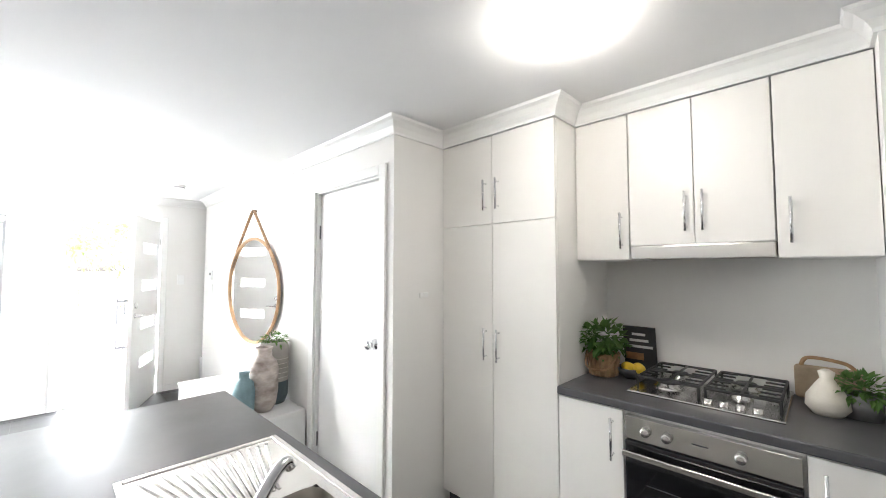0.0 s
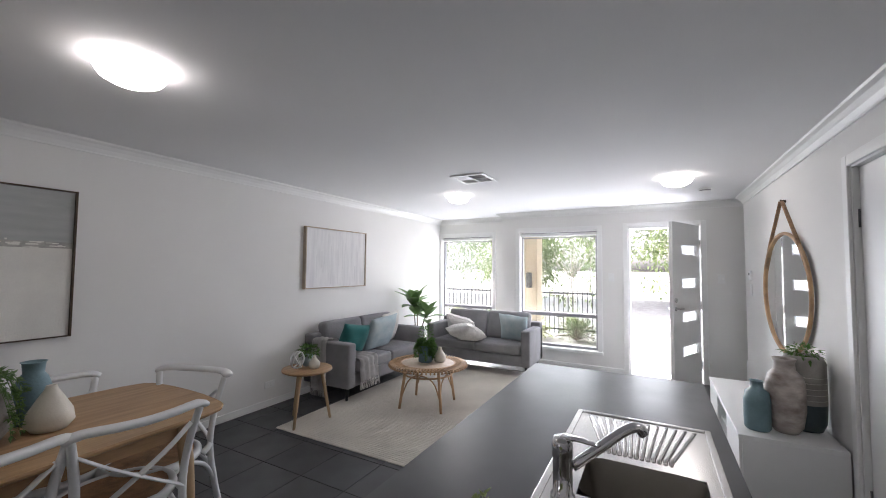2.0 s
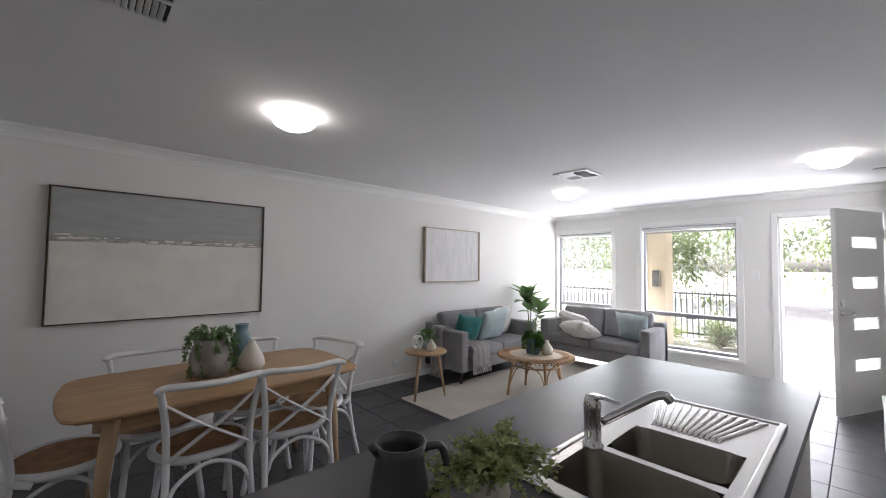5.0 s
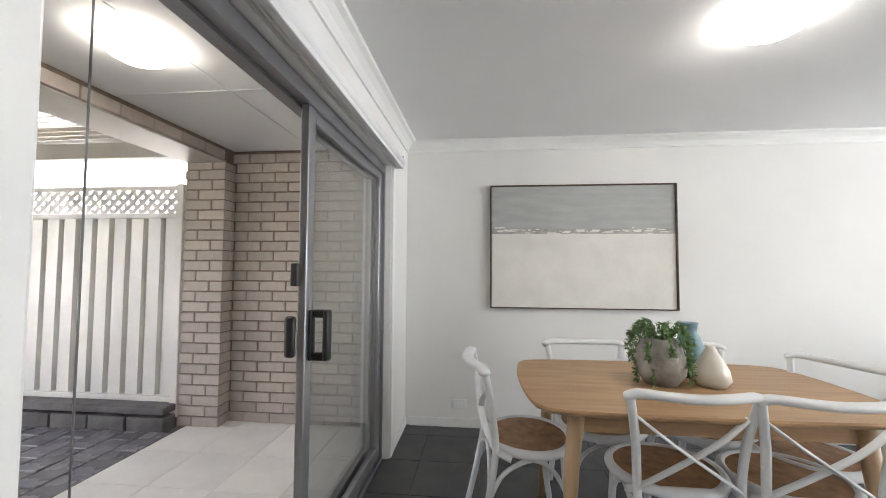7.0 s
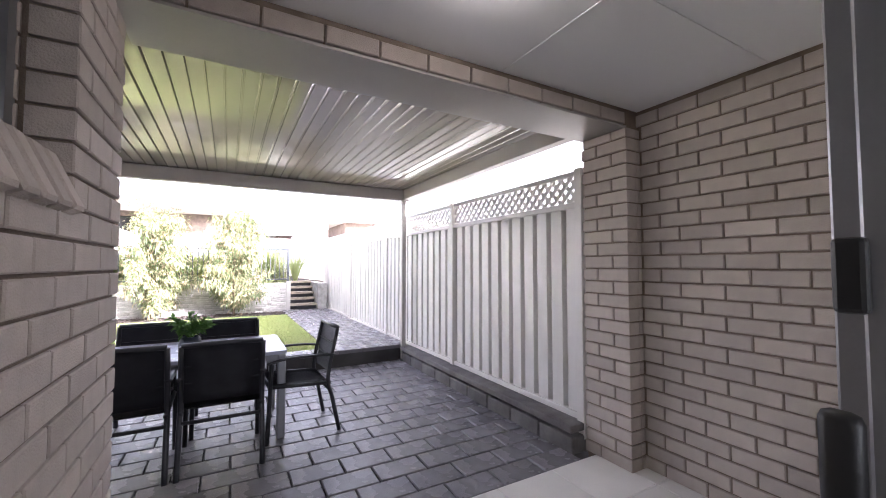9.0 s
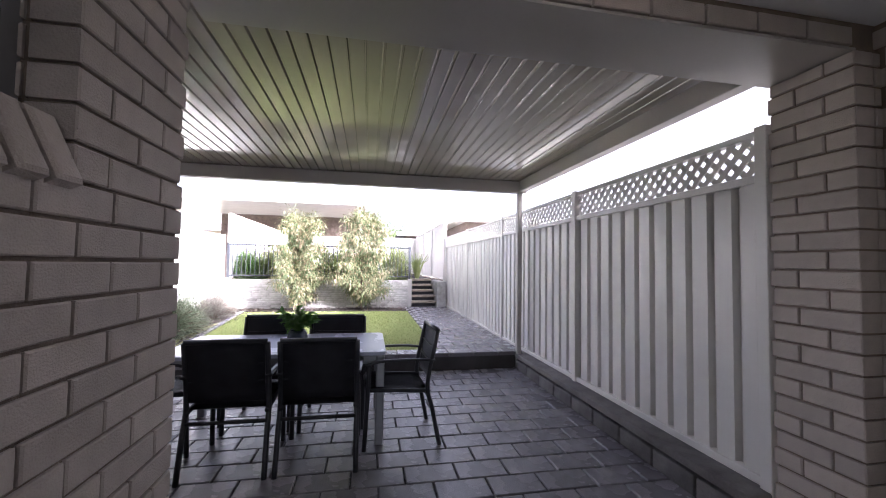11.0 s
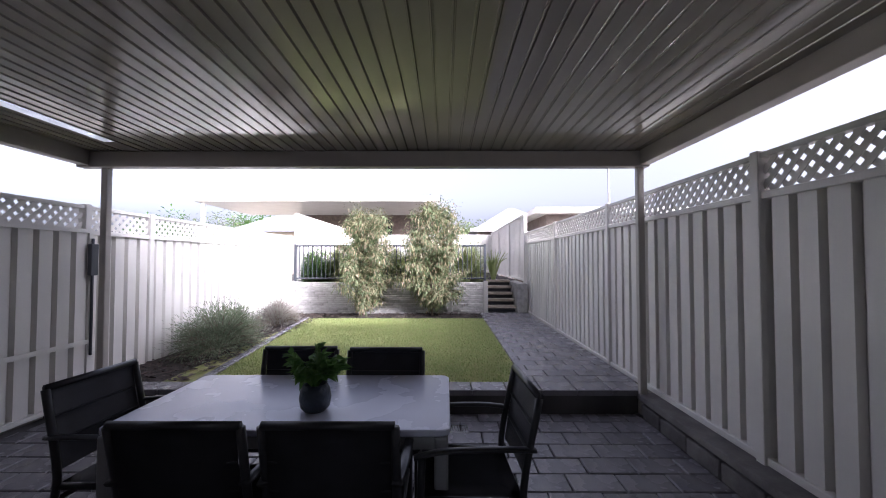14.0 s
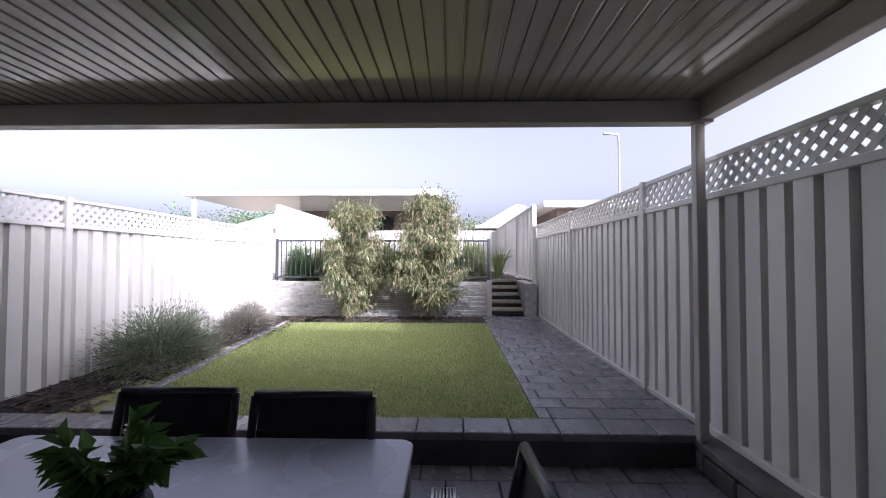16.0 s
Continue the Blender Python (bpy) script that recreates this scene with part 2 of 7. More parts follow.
def tube(points, radius, seg=10, bm=None, closed=False, flat=1.0):
    """A round bar swept along points; radius may be a list."""
    bm = bm or bmesh.new()
    pts = [Vector(p) for p in points]
    n = len(pts)
    rad = radius if isinstance(radius, (list, tuple)) else [radius] * n
    rings = []
    up = Vector((0, 0, 1))
    side0 = None
    for i, p in enumerate(pts):
        a = pts[(i - 1) % n] if closed or i else pts[0]
        b = pts[(i + 1) % n] if closed or i < n - 1 else pts[-1]
        d = (b - a).normalized()
        if side0 is None:
            side = d.cross(up if abs(d.z) < 0.9 else Vector((1, 0, 0))).normalized()
        else:
            side = (side0 - d * side0.dot(d)).normalized()
        side0 = side
        nor = side.cross(d)
        rings.append([bm.verts.new(p + rad[i] * (math.cos(2 * math.pi * k / seg) * side + flat * math.sin(2 * math.pi * k / seg) * nor)) for k in range(seg)])
    pairs = list(zip(rings, rings[1:])) + ([(rings[-1], rings[0])] if closed else [])
    for a, b in pairs:
        for k in range(seg):
            bm.faces.new((a[k], a[(k + 1) % seg], b[(k + 1) % seg], b[k]))
    if not closed:
        bm.faces.new(rings[0][::-1])
        bm.faces.new(rings[-1])
    bmesh.ops.recalc_face_normals(bm, faces=bm.faces)
    return bm


def bend(points, steps=8):
    """A smooth line through points."""
    p = [Vector(q) for q in points]
    p = [2 * p[0] - p[1]] + p + [2 * p[-1] - p[-2]]
    out = []
    for i in range(1, len(p) - 2):
        for s in range(steps):
            t = s / steps
            out.append(0.5 * (2 * p[i] + (p[i + 1] - p[i - 1]) * t + (2 * p[i - 1] - 5 * p[i] + 4 * p[i + 1] - p[i + 2]) * t * t
                              + (3 * p[i] - p[i - 1] - 3 * p[i + 1] + p[i + 2]) * t ** 3))
    return out + [p[-2]]


def structure(name, bm, material, label="", category=""):
    ob = part(name, bm, material)
    return tagged(ob, label, category, "", "structure")


def plate(xs, ys, z0, z1, holes=()):
    """One slab over a grid of cells, without the cells (i, j) in holes."""
    bm = bmesh.new()
    nx, ny = len(xs) - 1, len(ys) - 1
    cell = {(i, j) for i in range(nx) for j in range(ny)} - set(holes)
    vt = {}

    def v(i, j, k):
        if (i, j, k) not in vt:
            vt[(i, j, k)] = bm.verts.new((xs[i], ys[j], (z0, z1)[k]))
        return vt[(i, j, k)]

    for i, j in sorted(cell):
        bm.faces.new((v(i, j, 1), v(i + 1, j, 1), v(i + 1, j + 1, 1), v(i, j + 1, 1)))
        bm.faces.new((v(i, j, 0), v(i, j + 1, 0), v(i + 1, j + 1, 0), v(i + 1, j, 0)))
        for (di, dj), (a, b) in (((-1, 0), ((i, j + 1), (i, j))), ((1, 0), ((i + 1, j), (i + 1, j + 1))), ((0, -1), ((i, j), (i + 1, j))), ((0, 1), ((i + 1, j + 1), (i, j + 1)))):
            if (i + di, j + dj) not in cell:
                bm.faces.new((v(*a, 0), v(*b, 0), v(*b, 1), v(*a, 1)))
    bmesh.ops.recalc_face_normals(bm, faces=bm.faces)
    return bm
# ---- the house: structure ----
CEIL = 2.35
YS, YN, XF, XE = -3.045, 1.485, -5.606, 1.435   # inner faces: art wall, mirror wall, front wall, slider wall
XW = -6.0                                      # inner face of the recessed front window wall
YK = 2.53                                      # kitchen back wall
T = 0.2

structure("floor", boxes((-6.2, 1.62, -3.3, 2.8, -0.25, -0.008)), "grout", "charcoal tiled floor with pale grout joints", "floor")
structure("ceiling", boxes((-6.2, 1.62, -3.3, 3.6, CEIL, CEIL + 0.2)), "ceiling", "plain white plasterboard ceiling", "ceiling")
structure("wall_south", boxes((-6.2, XE, YS - T, YS, 0, CEIL)), "plaster", "warm white painted plaster wall", "wall")
# front wall with its two windows and the entry
WIN1 = (-3.0, -1.98, 0.27, 2.035)
WIN2 = (-1.37, -0.2, 0.275, 2.035)
DOOR = (0.2, 1.05, 0.0, 2.05)


def wall_x(x0, x1, y0, y1, holes):
    """A wall across x0..x1 that runs along y with rectangular holes (y0, y1, z0, z1)."""
    sp, y = [], y0
    for a, b, c, d in sorted(holes):
        sp.append((x0, x1, y, a, 0, CEIL))
        if c > 0:
            sp.append((x0, x1, a, b, 0, c))
        if d < CEIL:
            sp.append((x0, x1, a, b, d, CEIL))
        y = b
    sp.append((x0, x1, y, y1, 0, CEIL))
    return boxes(*sp)


structure("wall_west", wall_x(XF - T, XF, -1.66, 3.4, [WIN2, DOOR]), "plaster", "warm white front wall with window and entry", "wall")
structure("wall_west_recess", wall_x(XW - T, XW, -3.1, -1.66, [WIN1]), "plaster", "warm white wall of the window recess", "wall")
structure("wall_recess_return", boxes((XW, XF - T, -1.66, -1.5, 0, CEIL)), "plaster", "short white return wall beside the window", "wall")
structure("wall_mirror", boxes((-5.42, -2.52, YN, YN + 0.12, 0, CEIL), (-2.52, -1.72, YN, YN + 0.12, 2.05, CEIL),
                               (-1.72, -1.6, YN, YN + 0.12, 0, CEIL), (-1.72, -1.6, YN + 0.12, YK, 0, CEIL),
                               (-5.42, -5.3, YN + 0.12, 3.4, 0, CEIL), (-2.64, -2.52, YN + 0.12, 2.4, 0, CEIL), (-2.52, -1.72, 2.3, 2.4, 0, CEIL)),
          "plaster", "warm white plaster wall behind the mirror", "wall")
structure("wall_kitchen", boxes((-1.6, XE, YK, YK + T, 0, CEIL), (0.32, 0.42, 2.0, YK, 0, CEIL)), "plaster", "white kitchen wall with plain splashback", "wall")
structure("wall_hall_end", boxes((XF, -5.42, 3.2, 3.4, 0, CEIL)), "plaster", "white end wall of the hall", "wall")
SL0, SL1, SLZ = -2.47, -0.3, 2.0
structure("wall_east", boxes((XE, XE + T, YS - T, SL0, 0, CEIL), (XE, XE + T, SL0, SL1, SLZ + 0.02, CEIL), (XE, XE + T, SL1, YK + T, 0, CEIL)),
          "plaster", "white wall around the sliding door", "wall")


def cornice(points, name):
    """Coved cornice along a run of inner wall corners, at the ceiling."""
    prof = [(0.0, -0.085), (0.012, -0.085), (0.014, -0.072), (0.03, -0.045), (0.055, -0.022), (0.078, -0.012), (0.085, 0.0), (0.0, 0.0)]
    bm = bmesh.new()
    n = len(points)
    rings = []
    for i, p in enumerate(points):
        p = Vector(p)
        d1 = (p - Vector(points[i - 1])).normalized() if i else None
        d2 = (Vector(points[i + 1]) - p).normalized() if i < n - 1 else None
        d1, d2 = d1 or d2, d2 or d1
        n1, n2 = Vector((-d1.y, d1.x)), Vector((-d2.y, d2.x))
        mitre = (n1 + n2) / (1 + n1.dot(n2))
        rings.append([bm.verts.new((p.x + a * mitre.x, p.y + a * mitre.y, CEIL - 0.001 + b)) for a, b in prof])
    for a, b in zip(rings, rings[1:]):
        for k in range(len(prof)):
            j = (k + 1) % len(prof)
            bm.faces.new((a[k], b[k], b[j], a[j]))
    bmesh.ops.recalc_face_normals(bm, faces=bm.faces)
    return structure(name, bm, "trim", "white coved cornice", "cornice")


cornice([(-5.42, YN), (-5.42, 3.2), (XF, 3.2), (XF, -1.66), (XW, -1.66), (XW, YS), (XE, YS), (XE, YK), (0.42, YK), (0.42, 2.0), (0.32, 2.0), (0.32, 2.12),
         (-0.8, 2.12), (-0.8, 1.89), (-1.6, 1.89), (-1.6, YN), (-5.42, YN)], "cornice")


def skirting(name, *specs):
    return structure(name, boxes(*specs, bevel=0.003, seg=1), "trim", "low white skirting board", "skirting")


skirting("baseboard", (-5.98, 1.4, YS, YS + 0.014, 0, 0.07), (XW, XW + 0.014, -3.08, -1.68, 0, 0.07), (XF, XF + 0.014, -1.66, 0.13, 0, 0.07),
         (XF, XF + 0.014, 1.13, 3.2, 0, 0.07), (-5.42, -2.6, YN - 0.014, YN, 0, 0.07), (XE - 0.014, XE, YS + 0.02, SL0 - 0.02, 0, 0.07))

# ---- covered porch behind the sliding door ----
structure("porch_slab", boxes((XE, 3.25, -3.05, -0.2, -0.3, -0.042)), "grout", "cream tiled porch slab", "slab")
structure("porch_ceiling", boxes((1.63, 3.0, -3.1, -0.2, 2.31, 2.36), (1.64, 2.97, -1.9, -1.885, 2.306, 2.31), (2.25, 2.265, -3.0, -0.3, 2.306, 2.31)),
          "ceiling", "white sheet porch ceiling with joint strips", "ceiling")
PORCH_S = structure("wall_porch_south", boxes((1.64, 3.31, -3.3, -3.032, -0.3, 2.33)), "mortar", "cream brick porch wall with brown mortar", "brick wall")
PORCH_N = structure("wall_porch_north", boxes((1.64, 3.18, -0.268, 0.1, -0.3, 1.385), (2.712, 3.18, -0.268, 0.1, 1.385, 2.33), (1.64, 2.712, -0.15, 0.1, 2.2, 2.33)),
                    "mortar", "cream brick porch wall with a high window", "brick wall")
structure("wall_rear", boxes((2.9, 3.18, 0.1, 2.6, -0.3, 2.33)), "brick", "cream brick rear wall of the house", "brick wall")
PIER = structure("porch_pier", boxes((2.977, 3.318, -3.03, -2.892, -0.3, 2.19)), "mortar", "cream brick pier", "brick pier")
LINTEL = structure("porch_lintel", boxes((2.99, 3.32, -3.03, -0.29, 2.195, 2.33)), "mortar", "course of bricks over the porch opening", "lintel")
structure("lintel_plate", boxes((2.975, 3.335, -2.9, -0.27, 2.18, 2.192)), "beam", "grey steel plate under the lintel bricks", "lintel")
structure("roof", boxes((-8.4, 3.25, -4.8, 6, 2.56, 2.7), (3.25, 3.4, -4.8, 6, 2.45, 2.7), (-8.45, -8.3, -4.8, 6, 2.4, 2.7)), "beam", "low house roof", "roof")
# unseen storey above and row beside, added so that their eaves shade the yard
structure("upper_storey", boxes((-5.8, 3.05, -14.0, 8.0, 2.71, 5.55), (-5.8, 3.05, -14.0, -3.36, -0.3, 2.55)), "brick", "unseen brick storey and adjoining house added to shade the yard", "wall")
structure("upper_roof", boxes((-6.3, 3.5, -14.4, 8.4, 5.56, 5.69), (-4.6, 1.8, -13.0, 7.0, 5.69, 6.3), (-2.9, 0.1, -11.5, 5.5, 6.3, 6.95)), "beam", "unseen stepped grey roof added to shade the yard", "roof")

# ---- rear yard ----
PZ, GZ = -0.03, 0.18
structure("ground", boxes((-300, -7.2, -300, 300, -0.6, -0.12), (-7.2, 3.0, -300, -3.5, -0.6, -0.12), (-7.2, 3.0, 6, 300, -0.6, -0.12), (3.0, 11.5, -300, -3.1, -0.6, 0.15),
                          (3.0, 11.5, 2.6, 300, -0.6, 0.15), (11.5, 300, -300, 300, -0.6, 0.15)), "earth", "pale distant ground", "ground")
PATIO = structure("patio", boxes((3.2, 6.45, -2.95, 2.6, -0.5, PZ - 0.05)), "sandbed", "dark bedding under the patio pavers", "patio")
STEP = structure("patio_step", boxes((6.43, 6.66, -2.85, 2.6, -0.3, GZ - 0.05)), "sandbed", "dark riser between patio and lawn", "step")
structure("lawn", boxes((6.64, 10.75, -1.8, 1.72, -0.2, GZ - 0.012)), "grass", "short green lawn, dry in patches", "lawn")
PATH_BED = structure("path", boxes((6.6, 12.0, -2.88, -1.8, -0.3, GZ - 0.05)), "sandbed", "dark bedding under the path pavers", "path")
structure("garden_bed", boxes((6.64, 11.6, 1.2, 2.42, -0.3, GZ - 0.02), (10.6, 11.6, -1.8, 2.42, -0.3, GZ - 0.02)), "mulch", "garden bed covered in dark mulch", "garden bed")
# ---- more materials ----
M.update(
    oak=mat("light_oak", (0.44, 0.27, 0.135), 0.42, var=0.1, scale=3, fine=40, bump=0.05, stretch=(1, 14, 14)),
    oakside=mat("pale_oak", (0.5, 0.34, 0.19), 0.45, var=0.1, scale=3, fine=40, bump=0.05, stretch=(10, 10, 1)),
    rattan=mat("woven_rattan", (0.36, 0.19, 0.08), 0.6, var=0.2, scale=20, fine=160, bump=0.5),
    cane=mat("pale_cane", (0.46, 0.28, 0.14), 0.5, var=0.15, scale=8, fine=80, bump=0.2),
    whitewood=mat("painted_white_wood", (0.76, 0.77, 0.77), 0.38, var=0.03, scale=8, fine=60, bump=0.08),
    sofa=mat("grey_woven_fabric", (0.23, 0.225, 0.235), 0.95, var=0.1, scale=4, fine=420, bump=0.25, sheen=0.2),
    rug=mat("cream_wool", (0.64, 0.6, 0.53), 1.0, var=0.06, scale=2.5, fine=200, bump=0.5, sheen=0.2),
    teal=mat("teal_velvet", (0.01, 0.16, 0.15), 0.8, var=0.12, scale=6, fine=200, bump=0.15, sheen=0.3),
    blueprint=mat("pale_blue_cloth", (0.34, 0.44, 0.48), 0.9, var=0.06, scale=9, fine=200, bump=0.2, col2=(0.5, 0.56, 0.57)),
    creamcloth=mat("cream_cloth", (0.68, 0.66, 0.62), 0.95, var=0.06, scale=18, fine=140, bump=0.4),
    fur=mat("white_fur", (0.8, 0.78, 0.75), 1.0, var=0.06, scale=20, fine=160, bump=0.9, sheen=0.4),
    throw=mat("grey_throw", (0.6, 0.575, 0.565), 0.95, var=0.08, scale=15, fine=260, bump=0.4),
    darkleg=mat("black_stained_wood", (0.015, 0.014, 0.014), 0.4, var=0.1),
    leaf=leafy("green_leaf", (0.06, 0.15, 0.03), (0.13, 0.24, 0.06)),
    leafdark=leafy("deep_green_leaf", (0.035, 0.1, 0.03), (0.09, 0.19, 0.06), 0.3, 0.3),
    leafgrey=leafy("grey_green_leaf", (0.1, 0.14, 0.065), (0.21, 0.25, 0.12), 0.5, 0.3),
    leafeuc=leafy("eucalyptus_leaf", (0.26, 0.33, 0.12), (0.44, 0.48, 0.22), 0.5),
    # haze over the street trees is mixed into this paler, greyer leaf colour
    leafhaze=leafy("hazed_street_leaf", (0.12, 0.155, 0.1), (0.19, 0.21, 0.15), 0.6, 0.6),
    leafstreet=leafy("street_tree_leaf", (0.1, 0.15, 0.055), (0.17, 0.2, 0.095), 0.5, 0.5),
    palebark=mat("pale_smooth_bark", (0.45, 0.42, 0.37), 0.8, var=0.15, scale=10, fine=60, bump=0.3),
    # dark brown reflections in the sink bowls are put into this steel's colour
    bowlsteel=mat("bowl_reflection_steel", (0.3, 0.28, 0.25), 0.35, metal=1.0, var=0.04, scale=4, fine=90, bump=0.0),
    leafpale=leafy("pale_new_leaf", (0.2, 0.21, 0.1), (0.42, 0.31, 0.22), 0.45, 0.3),
    bark=mat("bark", (0.16, 0.12, 0.09), 0.9, var=0.25, scale=14, fine=60, bump=0.5),
    bluevase=mat("blue_grey_ceramic", (0.16, 0.26, 0.29), 0.5, var=0.12, scale=7, fine=120, bump=0.15),
    creamvase=mat("cream_ceramic", (0.66, 0.62, 0.54), 0.5, var=0.05, scale=6, fine=120, bump=0.1),
    marble=mat("blush_marble_glaze", (0.56, 0.5, 0.46), 0.45, var=0.16, scale=9, fine=40, bump=0.1, col2=(0.2, 0.155, 0.13), stretch=(1, 1, 1.8)),
    greenvase=mat("grey_green_stoneware", (0.34, 0.32, 0.29), 0.6, var=0.15, scale=9, fine=120, bump=0.25, col2=(0.24, 0.225, 0.205)),
    stoneware=mat("speckled_stoneware", (0.34, 0.32, 0.29), 0.65, var=0.18, scale=12, fine=150, bump=0.25),
    jug=mat("charcoal_ceramic", (0.055, 0.056, 0.06), 0.38, var=0.12, scale=6, fine=120, bump=0.08),
    artgrey=mat("grey_paint_on_canvas", (0.42, 0.43, 0.42), 0.8, var=0.06, scale=4, fine=160, bump=0.25, stretch=(1, 1, 5)),
    artwhite=mat("off_white_paint_on_canvas", (0.76, 0.74, 0.69), 0.8, var=0.04, scale=5, fine=120, bump=0.3),
    artline=mat("smoky_brush_line", (0.28, 0.28, 0.27), 0.8, var=0.25, scale=12, fine=90, bump=0.3, col2=(0.5, 0.48, 0.43)),
    artsoft=mat("pale_lilac_wash", (0.77, 0.76, 0.75), 0.8, var=0.03, scale=3, fine=120, bump=0.2, stretch=(7, 1, 1), col2=(0.66, 0.65, 0.65)),
    artdrip=mat("grey_drip", (0.62, 0.61, 0.61), 0.8, var=0.06, scale=6, fine=90, bump=0.1, stretch=(9, 1, 0.6), col2=(0.74, 0.73, 0.725)),
    goldframe=mat("thin_bronze_frame", (0.09, 0.06, 0.035), 0.4, metal=0.4, var=0.2, scale=20, fine=90, bump=0.1),
    woodframe=mat("pale_wood_frame", (0.45, 0.37, 0.28), 0.5, var=0.1, scale=12, fine=90, bump=0.1),
    mirror=mat("mirror_silver", (0.93, 0.93, 0.93), 0.015, metal=1.0, var=0.0, bump=0.0, rvar=0.0),
    rope=mat("tan_leather", (0.34, 0.2, 0.1), 0.6, var=0.2, scale=30, fine=120, bump=0.3),
    ovenglass=mat("black_oven_glass", (0.012, 0.012, 0.013), 0.06, var=0.05, bump=0.0, coat=0.5),
    iron=mat("cast_iron", (0.015, 0.015, 0.015), 0.55, var=0.2, fine=200, bump=0.2),
    basket=mat("willow", (0.36, 0.23, 0.12), 0.7, var=0.2, scale=20, fine=120, bump=0.4),
    lemon=mat("lemon_skin", (0.75, 0.5, 0.03), 0.45, var=0.08, scale=12, fine=120, bump=0.2),
    hessian=mat("hessian", (0.37, 0.28, 0.19), 0.95, var=0.15, scale=12, fine=220, bump=0.5),
    chalk=mat("black_print", (0.03, 0.03, 0.032), 0.6, var=0.2, scale=10, fine=80, bump=0.05),
    paper=mat("white_ink", (0.6, 0.6, 0.58), 0.7, var=0.1),
    zinc=mat("grey_zinc", (0.2, 0.2, 0.2), 0.45, metal=0.6, var=0.15, scale=8, fine=80, bump=0.1),
    ventdark=mat("vent_shadow", (0.05, 0.05, 0.055), 0.8, var=0.1),
    blind=mat("white_blind", (0.78, 0.78, 0.77), 0.6, var=0.02, bump=0.03),
    slitglass=leafy("frosted_door_glass", (0.9, 0.92, 0.92), (0.92, 0.94, 0.94), 0.15, 0.75),
    woventop=mat("pale_woven_cane", (0.5, 0.37, 0.25), 0.55, var=0.12, scale=14, fine=160, bump=0.4, col2=(0.62, 0.52, 0.4)),
    glazedark=mat("dark_teal_glaze", (0.06, 0.085, 0.095), 0.35, var=0.15, scale=7, fine=120, bump=0.1),
    smokeglass=glass("slightly_grey_glass", (0.965, 0.975, 0.972)),
)


def leaves(name, spots, size, material, parent, droop=0.3, ratio=0.45, label="", seed=1, jitter=0.5):
    """One mesh of many small folded leaves; spots: (place, outward direction)."""
    rng = random.Random(seed)
    vs, fs = [], []
    for p, d in spots:
        d = (Vector(d) + Vector((rng.uniform(-1, 1), rng.uniform(-1, 1), rng.uniform(-1, 1) - droop)) * jitter)
        d = d.normalized() if d.length > 1e-4 else Vector((0, 0, 1))
        s = d.cross(Vector((rng.uniform(-0.3, 0.3), rng.uniform(-0.3, 0.3), 1)))
        s = s.normalized() if s.length > 1e-3 else Vector((1, 0, 0))
        n = s.cross(d)
        ln = size * rng.uniform(0.65, 1.25)
        w = ln * ratio * 0.5
        p = Vector(p)
        k = len(vs)
        vs += [p, p + d * ln * 0.4 + s * w + n * w * 0.4, p + d * ln * 0.45 - n * w * 0.1, p + d * ln * 0.4 - s * w + n * w * 0.4, p + d * ln - Vector((0, 0, ln * 0.25 * droop))]
        fs += [(k, k + 1, k + 2), (k, k + 2, k + 3), (k + 1, k + 4, k + 2), (k + 2, k + 4, k + 3)]
    me = bpy.data.meshes.new(name)
    me.from_pydata(vs, [], fs)
    me.materials.append(M[material])
    ob = new(name, me)
    ob.parent = parent
    if label:
        ob["label"] = label
    return ob


def blob_spots(n, centre, r, seed=1, hollow=0.5, low=-1.0):
    """Places in a rounded crown, with their outward ways."""
    rng = random.Random(seed)
    out = []
    while len(out) < n:
        v = Vector((rng.uniform(-1, 1), rng.uniform(-1, 1), rng.uniform(low, 1)))
        if hollow < v.length < 1:
            out.append((Vector(centre) + Vector((v.x * r[0], v.y * r[1], v.z * r[2])), v))
    return out


def sphere(bm, c, r, sub=2, scale=(1, 1, 1)):
    g = bmesh.ops.create_icosphere(bm, subdivisions=sub, radius=r)
    bmesh.ops.scale(bm, vec=scale, verts=g["verts"])
    bmesh.ops.translate(bm, vec=c, verts=g["verts"])
    return g["verts"]


def bar_handle(parent, x, y, z0, z1, out=-1):
    """A slim upright bar handle on two posts, standing off a front that faces -y."""
    bm = tube([(x, y + out * 0.03, z0), (x, y + out * 0.03, z1)], 0.006, 8)
    for z in (z0 + 0.02, z1 - 0.02):
        tube([(x, y, z), (x, y + out * 0.03, z)], 0.005, 8, bm)
    return part("handle", bm, "chrome", parent, "brushed steel bar handle", True)


def cupboard(name, label, x0, x1, yf, yb, z0, z1, doors, kick=0.0):
    """A cabinet unit: body and doors (x0, x1, z0, z1, handle x, handle z0, z1)."""
    t = thing(name, label, "cabinet", pose((x0 + x1) / 2, (yf + yb) / 2, z0))
    ox, oy, oz = (x0 + x1) / 2, (yf + yb) / 2, z0
    part("body", boxes((x0 - ox, x1 - ox, yf + 0.02 - oy, yb - oy, kick, z1 - oz)), "cabinet", t)
    if kick:
        part("kickboard", boxes((x0 - ox, x1 - ox, yf + 0.06 - oy, yf + 0.075 - oy, 0, kick)), "jug", t, "dark recessed kickboard")
    for a, b, c, d, hx, h0, h1 in doors:
        dr = part("door", boxes((a + 0.0015 - ox, b - 0.0015 - ox, yf - oy, yf + 0.018 - oy, c + 0.0015 - oz, d - 0.0015 - oz), bevel=0.0015, seg=1), "cabinet", t)
        if h1 > h0:
            bar_handle(dr, hx - ox, yf - oy, h0 - oz, h1 - oz)
    return t


